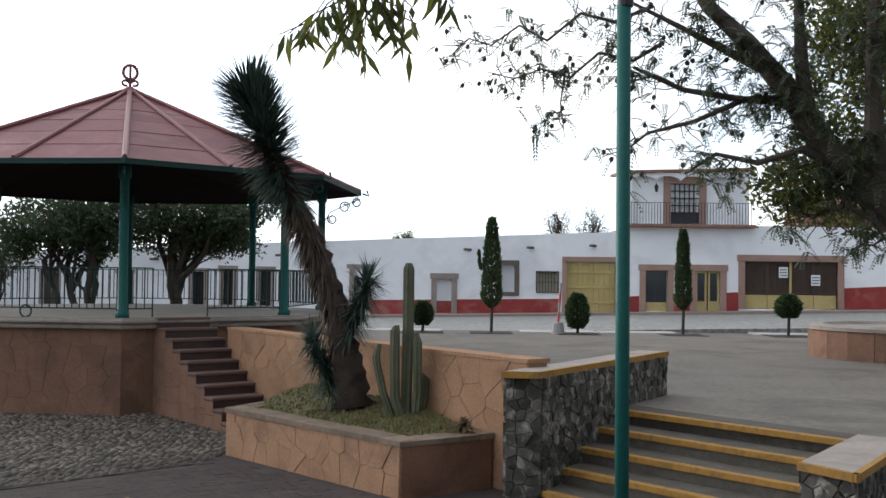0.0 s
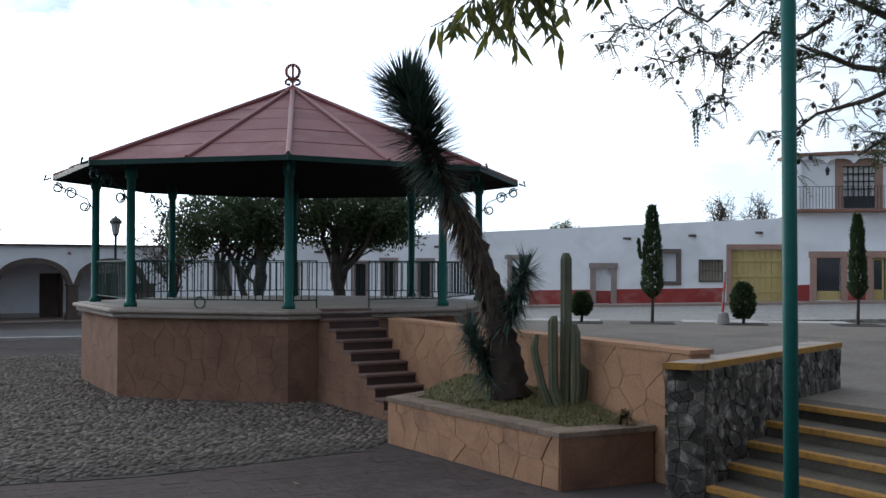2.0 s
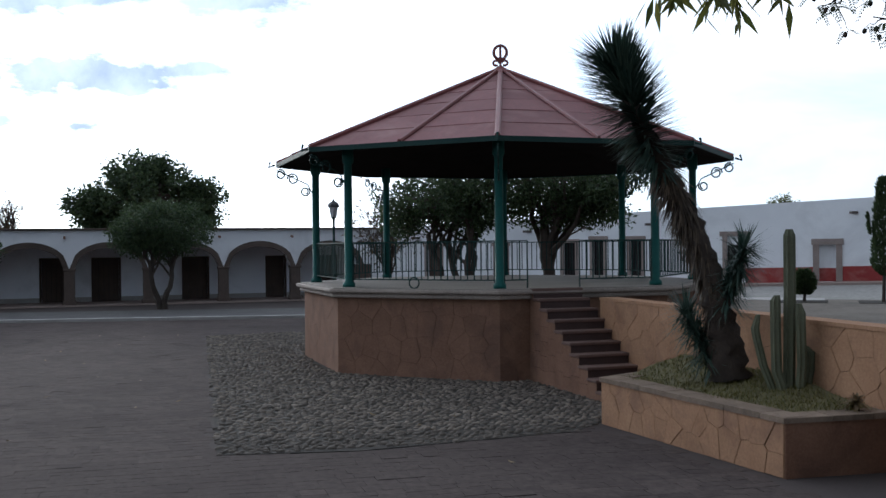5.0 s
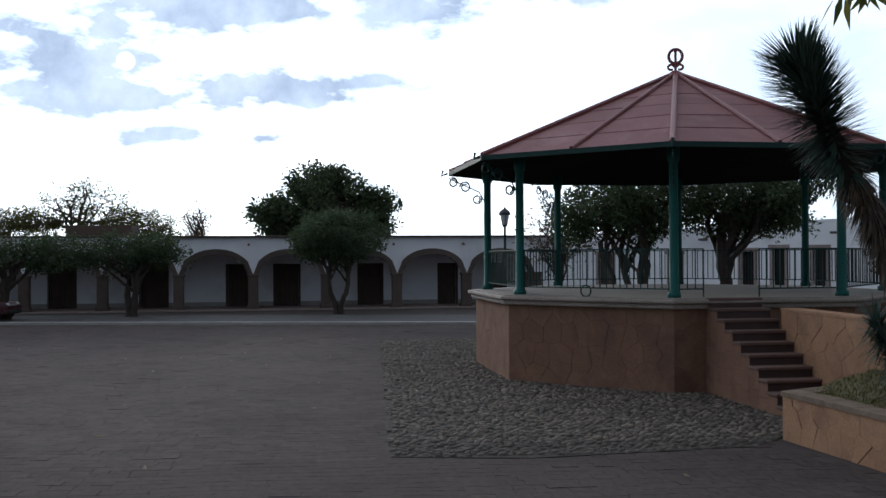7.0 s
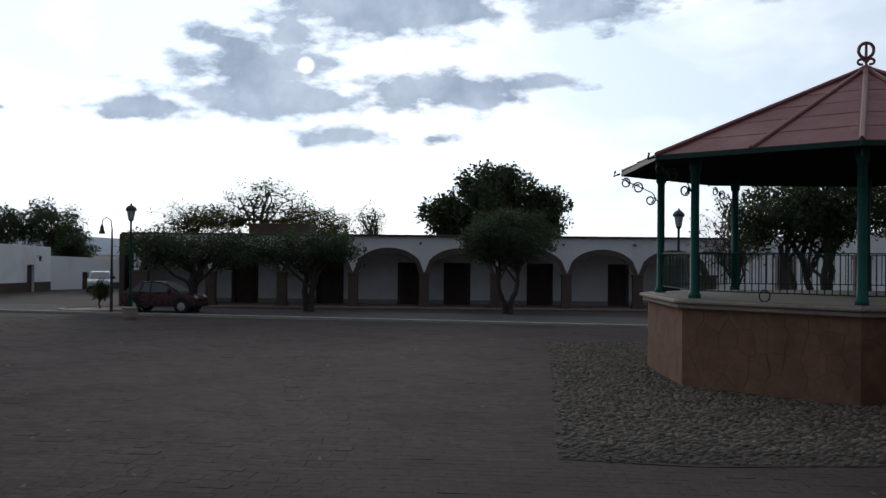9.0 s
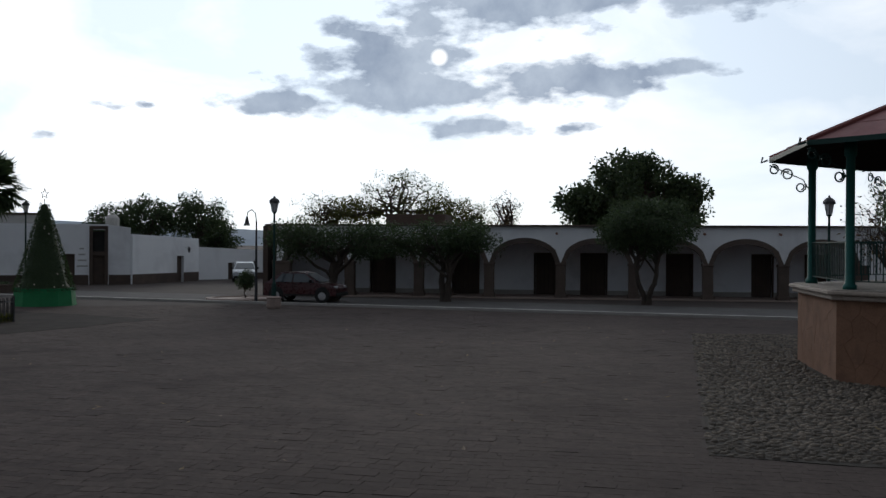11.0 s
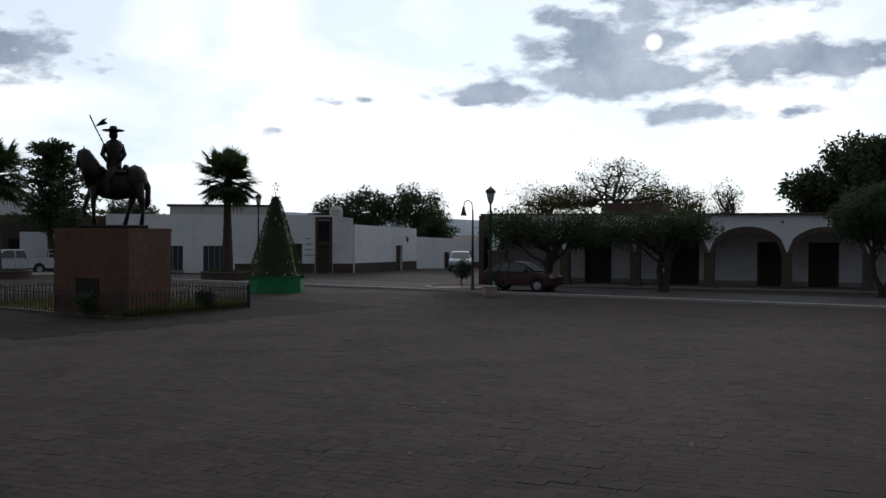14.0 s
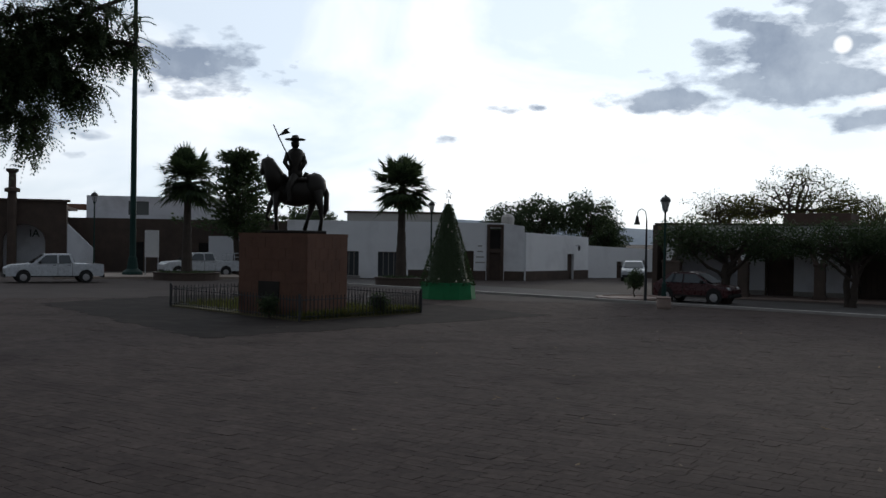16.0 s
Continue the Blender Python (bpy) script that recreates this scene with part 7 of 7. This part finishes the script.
        box(bm, max(xs) - 0.06, sgn * (width / 2 - 0.2) - 0.1, 0.62, max(xs) + 0.02, sgn * (width / 2 - 0.2) + 0.1, 0.8, None, 0.01)
        part("tail_light", bm, M["red_pole"], t, "red tail lamp")
    for x in (min(xs), max(xs)):
        part("bumper", boxed(x - 0.05, -width / 2 + 0.05, 0.28, x + 0.05, width / 2 - 0.05, 0.45, 0.03), M["rubber"], t)
    return t


HATCH = [(-1.72, 0.3, 0), (-1.74, 0.62, 0), (-1.6, 0.76, 0.02), (-0.9, 0.88, 0.02), (-0.25, 1.3, 0.2), (0.2, 1.36, 0.2), (0.95, 1.33, 0.2), (1.45, 0.95, 0.06), (1.66, 0.85, 0.02), (1.7, 0.5, 0), (1.66, 0.28, 0)]
HG = [(-0.72, -0.22, 0.28, 0.28, 0.9, 1.27), (0.34, 0.34, 0.85, 1.2, 0.9, 1.27)]


def screens(t, pts, width):
    """Front and back panes: pairs of (x, z) low and high."""
    for (xa, za), (xb, zb) in pts:
        bm = bmesh.new()
        s = 0.02 if xb > xa else -0.02
        q = [(xa - s, -width / 2 + 0.12, za + 0.02), (xa - s, width / 2 - 0.12, za + 0.02), (xb - s, width / 2 - 0.24, zb), (xb - s, -width / 2 + 0.24, zb)]
        f = [bm.verts.new(p) for p in q]
        bm.faces.new(f)
        g = [bm.verts.new((p[0] + s * 1.5, p[1], p[2] - 0.02)) for p in q]
        bm.faces.new(g[::-1])
        part("screen", bm, M["glass"], t)


KA = math.degrees(math.atan2(kd.y, kd.x))
rc = vehicle("red_hatchback", pose(-38.1, 26.4, 0, 0, 0, KA + 186), HATCH, 1.55, M["car_red"], HG, (-1.1, 1.1), "small dark red hatchback in the street")
screens(rc, (((-0.9, 0.9), (-0.27, 1.3)), ((1.45, 0.97), (0.97, 1.32))), 1.55)
wc = vehicle("white_hatchback", pose(-60.4, 36.9, 0, 0, 0, 148), HATCH, 1.55, M["car_white"], HG, (-1.1, 1.1), "small white hatchback in the side street")
screens(wc, (((-0.9, 0.9), (-0.27, 1.3)), ((1.45, 0.97), (0.97, 1.32))), 1.55)
sc = vehicle("silver_hatchback", pose(-63.4, 15.2, 0, 0, 0, 60), HATCH, 1.55, M["car_white"], HG, (-1.1, 1.1), "pale hatchback parked behind the statue")
PICK = [(-2.45, 0.35, 0), (-2.48, 0.75, 0), (-2.2, 0.92, 0.03), (-1.2, 1.0, 0.03), (-0.55, 1.5, 0.17), (0.75, 1.52, 0.17), (0.95, 1.02, 0.03), (2.4, 0.98, 0.0), (2.42, 0.5, 0), (2.35, 0.35, 0)]
PG = [(-0.95, -0.5, 0.05, 0.05, 1.03, 1.45), (0.14, 0.14, 0.66, 0.78, 1.03, 1.45)]
for px_, py_, rz, lab in ((-58.2, -0.1, 97, "white double-cab pickup parked at the plaza edge"), (-66.9, 8.6, 100, "white pickup with a rack parked behind the palm")):
    pk = vehicle("white_pickup", pose(px_, py_, 0, 0, 0, rz), PICK, 1.7, M["car_white"], PG, (-1.6, 1.5), lab, bed=True)
    screens(pk, (((-1.2, 1.02), (-0.57, 1.48)), ((0.95, 1.05), (0.77, 1.48))), 1.7)
    part("bed_liner", boxed(1.02, -0.72, 0.99, 2.32, 0.72, 1.0), M["rubber"], pk)
    if rz == 100:
        part("rack", grille(1.0, 1.0, 2.35, 1.5, -0.8, 0.25, 0.02, 2), M["car_white"], pk)

# ---------------------------------------------------------------- houses on the west side
wang = math.degrees(math.atan2(9.8, 4.1))
# x along the front (towards the arcade), y away from the plaza
shop = thing("white_shop", Matrix.Translation((-64.4, 18.8, 0)) @ pose(0, 0, 0, 0, 0, wang), "plain white shop building with a red base and dark portal", "building")
SH = [(-1.25, -0.25, 0.15, 1.75), (1.0, 2.4, 0.1, 1.75), (8.2, 9.2, 0.0, 3.4), (6.7, 7.3, 0.0, 1.9)]
part("wall", pierced(-5, 10.6, 0, lambda x: 3.75 if x < 9.4 else 3.55, 0, 0.4, SH), M["white"], shop)
part("roof", boxed(-5, 0.4, 3.1, 10.6, 9, 3.3), M["tank"], shop)
for a, b in ((3.0, 6.7), (7.3, 8.1), (9.3, 10.6)):
    part("base_band", boxed(a, -0.02, 0, b, 0, 0.6), M["brown_wall"], shop, "dark red base band")
for xa, xb, za, zb in SH[0:2]:
    w = new("window")
    w.parent = shop
    part("pane", boxed(xa, 0.25, za, xb, 0.3, zb), M["glass"], w)
    part("grille", grille(xa, za, xb, zb, 0.2, 0.33, 0.02, 1), M["kerb"], w)
    part("sill", boxed(xa - 0.1, -0.1, za - 0.1, xb + 0.1, 0.2, za, 0.01), M["kerb"], w)
pt_ = new("portal")
pt_.parent = shop
part("frame", ring(8.35, 0, 9.05, 3.45, 0.2, -0.06, 0.2, False), M["brown_wall"], pt_, "brown stone portal")
part("door_leaf", boxed(8.35, 0.18, 0, 9.05, 0.24, 1.8, 0.01), M["dark_door"], pt_)
part("upper_window", boxed(8.35, 0.22, 2.05, 9.05, 0.28, 3.3), M["dark_void"], pt_)
part("lintel", boxed(8.2, 0.0, 1.8, 9.2, 0.25, 2.05, 0.01), M["brown_wall"], pt_)
part("dark_doorway", boxed(6.7, 0.25, 0, 7.3, 0.3, 1.9), M["dark_door"], shop)
part("roof_hut", boxed(-1.5, 3.5, 3.3, 5.5, 7.5, 4.35), M["tank"], shop, "grey roof room with dark edge")
part("hut_edge", boxed(-1.7, 3.4, 4.35, 5.7, 7.6, 4.5), M["brown_wall"], shop)
for row in range(4):
    bmw = boxed(7.42 + 0.05 * row, -0.012, 1.1 + 0.36 * row, 8.05 - 0.07 * row, -0.002, 1.19 + 0.36 * row)
    part("wall_lettering", bmw, M["tank"], shop, "faded illegible lettering")
bm = bmesh.new()
lathe(bm, [(0.42, 3.3), (0.45, 4.2), (0.3, 4.4), (0.12, 4.45)], 14, Matrix.Translation((9.6, 3.2, 0)))
part("water_tank", bm, M["tank"], shop)
house2 = thing("corner_house", Matrix.Translation((-60.2, 28.66, 0)) @ pose(0, 0, 0, 0, 0, 118), "white corner house with one door", "house")
part("wall", pierced(0, 7.4, 0, lambda x: 3.15 - x * 0.03, -0.0, 0.4, [(4.8, 5.6, 0.0, 1.75)]), M["white"], house2)
part("base_band", pierced(0, 7.4, 0, lambda x: 0.62, -0.02, 0, [(4.8, 5.6, -1, 2)]), M["brown_wall"], house2, "flaking dark red base")
part("door_leaf", boxed(4.8, 0.2, 0, 5.6, 0.26, 1.75), M["dark_door"], house2)
part("roof", boxed(0.0, 0.4, 2.7, 7.4, 6, 2.85), M["tank"], house2)
wall_lantern(5.8, 0, 2.2, house2)
low = thing("low_white_house", Matrix.Translation((-65.1, 37.0, 0)) @ pose(0, 0, 0, 0, 0, 92), "low white house along the side street", "house")
part("wall", pierced(-2.6, 14, 0, lambda x: 2.3 - 0.04 * x, 0, 0.4, [(1.4, 1.9, 0, 1.2), (3.5, 3.9, 0.7, 1.3), (4.6, 5.5, 0.4, 1.5)]), M["white"], low)
part("base_band", pierced(1.9, 14, 0, lambda x: 0.45, -0.02, 0, []), M["brown_wall"], low)
for a, b, c, d in ((1.4, 1.9, 0, 1.2), (3.5, 3.9, 0.7, 1.3), (4.6, 5.5, 0.4, 1.5)):
    part("dark_doorway", boxed(a, 0.2, c, b, 0.26, d), M["dark_door"], low)
part("roof", boxed(0, 0.4, 1.3, 14, 6, 1.5), M["tank"], low)
# brown stone hall with an arch
hall = thing("stone_hall", Matrix.Translation((-75.7, -14.6, 0)) @ pose(0, 0, 0, 0, 0, 84), "brown stone building with an open arch and chimney", "building")
ARX, ARR = 12.6, 1.35
bm = pierced(-10, 15.3, 0, lambda x: 4.75, 0, 0.5, [(ARX - ARR, ARX + ARR, 0, 3.2), (7.5, 9.8, 0, 2.9)])
part("wall", bm, M["brown_wall"], hall)
bm = bmesh.new()
for k in range(12):
    t0, t1 = math.pi * k / 12, math.pi * (k + 1) / 12
    pts = [(ARX + ARR * math.cos(t0), 2.0 + 1.2 * math.sin(t0)), (ARX + ARR * math.cos(t1), 2.0 + 1.2 * math.sin(t1)), (ARX + ARR * math.cos(t1), 3.22), (ARX + ARR * math.cos(t0), 3.22)]
    f = [bm.verts.new((x, 0.01, z)) for x, z in pts]
    g = [bm.verts.new((x, 0.48, z)) for x, z in pts]
    bm.faces.new(f[::-1])
    bm.faces.new(g)
    bm.faces.new((f[0], f[1], g[1], g[0]))
part("arch", bm, M["brown_wall"], hall)
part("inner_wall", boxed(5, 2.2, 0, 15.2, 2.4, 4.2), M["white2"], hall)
part("roof", boxed(-10, 0.5, 4.3, 15.3, 8, 4.5), M["brown_wall"], hall)
part("cornice", boxed(-10, -0.12, 4.75, 15.5, 0.55, 4.92, 0.02), M["brown_wall"], hall)
bm = bmesh.new()
lathe(bm, [(0.32, 0), (0.3, 4.9), (0.28, 5.3), (0.5, 5.35), (0.5, 5.6), (0.25, 5.65), (0.24, 6.6), (0.42, 6.75), (0.4, 6.9)], 10, Matrix.Translation((11.9, -0.4, 0)))
part("column", bm, M["brown_wall"], hall, "tall stone column with a capital")
cur = bpy.data.curves.new("letters", "FONT")
cur.body, cur.size, cur.extrude, cur.align_x = "IA", 0.75, 0.02, "CENTER"
tx = new("letters", cur)
tx.parent = hall
tx.matrix_basis = Matrix.Translation((13.0, 2.17, 2.35)) @ pose(0, 0, 0, 90, 0, 0)
cur.materials.append(M["iron"])
tx["label"] = "dark painted letters"
bm = bmesh.new()
pts = [(15.4, 0.0), (17.1, 0.0), (17.1, 1.6), (15.4, 3.3)]
f = [bm.verts.new((x, -0.3, z)) for x, z in pts]
g = [bm.verts.new((x, 0.0, z)) for x, z in pts]
bm.faces.new(f)
bm.faces.new(g[::-1])
for i in range(4):
    bm.faces.new((f[(i + 1) % 4], f[i], g[i], g[(i + 1) % 4]))
part("white_gable", bm, M["white2"], hall, "sloping white wall beside the hall")
longw = thing("stone_wall_house", Matrix.Translation((-76.3, 0.7, 0)) @ pose(0, 0, 0, 0, 0, 78), "long low brown stone house with dark doorways", "house")
part("wall", pierced(0, 17, 0, lambda x: 3.75, 0, 0.4, [(4.3, 5.2, 0, 2.1), (9, 10, 0, 2.1), (15.0, 16.0, 0.3, 2.0)]), M["brown_wall"], longw)
for a, b in ((4.3, 5.2), (9, 10), (15, 16)):
    part("dark_doorway", boxed(a, 0.2, 0, b, 0.26, 2.1), M["dark_void"], longw)
part("roof", boxed(0, 0.4, 3.3, 17, 7, 3.5), M["clay"], longw)
bk = thing("white_back_house", Matrix.Translation((-86, 2.2, 0)) @ pose(0, 0, 0, 0, 0, 80), "white upper house with a roof tank", "house")
part("wall", pierced(0, 13, 0, lambda x: 5.7, 0, 0.4, [(3.2, 4.8, 4.2, 5.3)]), M["white2"], bk)
part("window", boxed(3.2, 0.2, 4.2, 4.8, 0.25, 5.3), M["glass"], bk)
part("roof", boxed(0, 0.4, 5.4, 13, 6, 5.6), M["tank"], bk)
part("side_roof", boxed(-5, 0.3, 4.6, 0, 5, 5.0), M["clay"], bk)
bm = bmesh.new()
lathe(bm, [(0.7, 5.6), (0.95, 6.0), (0.95, 6.4), (0.6, 6.7), (0.35, 6.8)], 16, Matrix.Translation((6.8, 1.5, 0)))
part("water_tank", bm, M["tank"], bk)
gap = thing("white_gap_house", Matrix.Translation((-73.5, 9.5, 0)) @ pose(0, 0, 0, 0, 0, 74), "pale house front behind the conifer", "house")
part("wall", boxed(0.6, 0, 0, 3.6, 0.4, 2.6), M["white2"], gap)
# far hills
bm = bmesh.new()
HN = 60
for i in range(HN):
    def ridge(k):
        a = radians(20 + 90 * k / HN)
        h = 14 + 20 * max(0, math.sin((k - 22) * 0.16)) * (k > 20) + 34 * math.exp(-((k - 52) / 5.0) ** 2) + 5 * noise.noise(Vector((k * 0.35, 0, 0)))
        return Vector((-math.sin(a) * 1600, math.cos(a) * 1600, max(6, h)))
    p, q = ridge(i), ridge(i + 1)
    back = 1.25
    vs = [bm.verts.new(v) for v in (Vector((p.x * 0.9, p.y * 0.9, -1)), Vector((q.x * 0.9, q.y * 0.9, -1)), q, p)]
    bm.faces.new(vs)
    bm.faces.new([vs[3], vs[2], bm.verts.new(Vector((q.x * back, q.y * back, -1))), bm.verts.new(Vector((p.x * back, p.y * back, -1)))])
bmesh.ops.remove_doubles(bm, verts=list(bm.verts), dist=0.01)
solid("backdrop_hills", bm, M["hill"], "low hazy blue hills on the horizon", "hills", kind="structure", smooth=True)

# ---------------------------------------------------------------- cobbled patch round the bandstand
CF, CB_ = Vector((-7.2, 10.93)), Vector((-17.3, 25.75))
cu = (CF - CB_).normalized()
cv = Vector((-cu.y, cu.x))                          # towards the bandstand
PATCH = [tuple(CB_), tuple(CF), (-5.6, 11.75), (-3.3, 13.9), (-3.0, 15.5), (-3.6, 18.0), (-7, 27), (-14.5, 28.5)]
sheet("cobble_bed", PATCH, 0.012, M["cobble_bed"], "dark mortar bed of the cobbled patch", "paving", thick=0.03)


def inside(p, poly):
    x, y = p
    c = False
    for (ax, ay), (bx, by) in zip(poly, poly[1:] + poly[:1]):
        if (ay > y) != (by > y) and x < (bx - ax) * (y - ay) / (by - ay) + ax:
            c = not c
    return c


rng = random.Random(201)
cob = thing("cobbled_patch", pose(0, 0, 0), "rounded grey river cobbles set on edge", "cobbles", kind="structure")
V_, F_ = [], []
shapes = []
for k in range(6):
    bm = bmesh.new()
    n = 7
    rings = []
    for rr, zz in ((1.0, 0.0), (0.92, 0.55), (0.5, 1.0)):
        rings.append([bm.verts.new((rr * math.cos(6.283 * i / n) * (1 + 0.15 * rng.uniform(-1, 1)), rr * math.sin(6.283 * i / n) * (1 + 0.15 * rng.uniform(-1, 1)), zz)) for i in range(n)])
    for a, b in zip(rings, rings[1:]):
        for i in range(n):
            bm.faces.new((a[i], a[(i + 1) % n], b[(i + 1) % n], b[i]))
    bm.faces.new(rings[-1])
    verts = [tuple(v.co) for v in bm.verts]
    bm.verts.index_update()
    faces = [tuple(v.index for v in f.verts) for f in bm.faces]
    me = mesh_of("cobble", bm, M["cobble"], True)
    shapes.append((me, verts, faces))
count = 0
ystep, xstep = 0.105, 0.128
KC = Vector((KX, KY))
j = 0
while j * ystep < 20:
    i = 0
    while i * xstep < 16.5:
        p = CF - cu * (j * ystep + rng.uniform(-0.03, 0.03)) + cv * (i * xstep + rng.uniform(-0.04, 0.04) + (0.08 if j % 2 else 0))
        i += 1
        if not inside((p.x, p.y), PATCH) or (p - KC).length < 4.5:
            continue
        sx, sy, sz = rng.uniform(0.04, 0.072), rng.uniform(0.032, 0.052), rng.uniform(0.014, 0.038)
        ang = math.atan2(cv.y, cv.x) + rng.uniform(-0.4, 0.4)
        k = rng.randint(0, 5)
        if count < 300 and j < 14:
            ob = new("cobble", shapes[k][0])
            ob.parent = cob
            ob.matrix_basis = Matrix.Translation((p.x, p.y, 0.005)) @ pose(0, 0, 0, 0, 0, math.degrees(ang)) @ Matrix.Diagonal((sx, sy, sz, 1))
            count += 1
        else:
            o = len(V_)
            ca, sa = math.cos(ang), math.sin(ang)
            V_ += [(p.x + x * sx * ca - y * sy * sa, p.y + x * sx * sa + y * sy * ca, 0.005 + z * sz) for x, y, z in shapes[k][1]]
            F_ += [tuple(o + q for q in f) for f in shapes[k][2]]
    j += 1
me = bpy.data.meshes.new("cobbles")
me.from_pydata(V_, [], F_)
me.materials.append(M["cobble"])
me.polygons.foreach_set("use_smooth", [True] * len(me.polygons))
co_ = new("cobbles", me)
co_.parent = cob
tagged(co_, "grey river cobbles", kind="stuff")

# ---------------------------------------------------------------- paving stones of the lower plaza
rng = random.Random(301)
pav = thing("plaza_paving", pose(0, 0, 0), "worn brown stone slabs with dark open joints", "paving", kind="structure")
V_, F_ = [], []
count = 0
y = -16.0
while y < 34:
    rowh = rng.uniform(0.17, 0.25)
    x = -46.0 + rng.uniform(0, 0.4)
    while x < 9:
        w = rng.uniform(0.18, 0.4)
        c = CF + cv * (x + w / 2) - cu * (y + rowh / 2)
        d = c.length
        x += w
        if d < 8.5 or d > 44 or c.y < -2 or inside((c.x, c.y), PATCH) or inside((c.x, c.y), DARK) or inside((c.x, c.y), TERRACE):
            continue
        if (c - KERB_A).dot(kn) > -0.45 or c.x > 1.5 or (c - PA).dot(offset_in(PA, PB, 1)) > -0.2 and c.x > -3.3:
            continue
        g = rng.uniform(0.001, 0.005)
        h = 0.004 + (rng.uniform(0.003, 0.008) if rng.random() < 0.03 else rng.uniform(0, 0.0015))
        tilt = rng.uniform(-0.001, 0.001)
        pts = []
        for sx, sy in ((0, 0), (1, 0), (1, 1), (0, 1)):
            q = CF + cv * (x - w + g + (w - 2 * g) * sx + rng.uniform(-0.006, 0.006)) - cu * (y + g + (rowh - 2 * g) * sy + rng.uniform(-0.006, 0.006))
            q += Vector((noise.noise(Vector((q.x * 0.5, q.y * 0.5, 1))), noise.noise(Vector((q.x * 0.5, q.y * 0.5, 7))))) * 0.12
            pts.append((q.x, q.y, h + tilt * (sx - 0.5) * 2))
        if count < 300 and 11 < d < 16 and -9 < c.x < -2:
            bm = bmesh.new()
            hi = [bm.verts.new(p) for p in pts]
            lo = [bm.verts.new((p[0], p[1], -0.01)) for p in pts]
            f = bm.faces.new(hi)
            for i in range(4):
                bm.faces.new((lo[i], lo[(i + 1) % 4], hi[(i + 1) % 4], hi[i]))
            bmesh.ops.recalc_face_normals(bm, faces=list(bm.faces))
            part("slab", bm, M["paving"], pav)
            count += 1
        else:
            o = len(V_)
            V_ += pts + [(p[0], p[1], -0.01) for p in pts]
            F_ += [(o, o + 3, o + 2, o + 1), *[(o + i, o + (i + 1) % 4, o + 4 + (i + 1) % 4, o + 4 + i) for i in range(4)]]
    y += rowh
me = bpy.data.meshes.new("slabs")
me.from_pydata(V_, [], F_)
me.materials.append(M["paving"])
so_ = new("slabs", me)
so_.parent = pav
tagged(so_, "worn brown stone slabs", kind="stuff")
# stray leaves and stones on the paving
rng = random.Random(401)
bm = bmesh.new()
for _ in range(90):
    a, d = radians(rng.uniform(10, 80)), rng.uniform(12, 32)
    p = Vector((-math.sin(a) * d, math.cos(a) * d, 0.03))
    leaf_quad(bm, p, rand_dir(rng, 0.1), Vector((0, 0, 1)), rng.uniform(0.05, 0.16), 0.03, -0.2)
solid("fallen_leaves", bm, M["leaf_dry"], "few dry leaves lying on the paving", "leaves", kind="stuff")
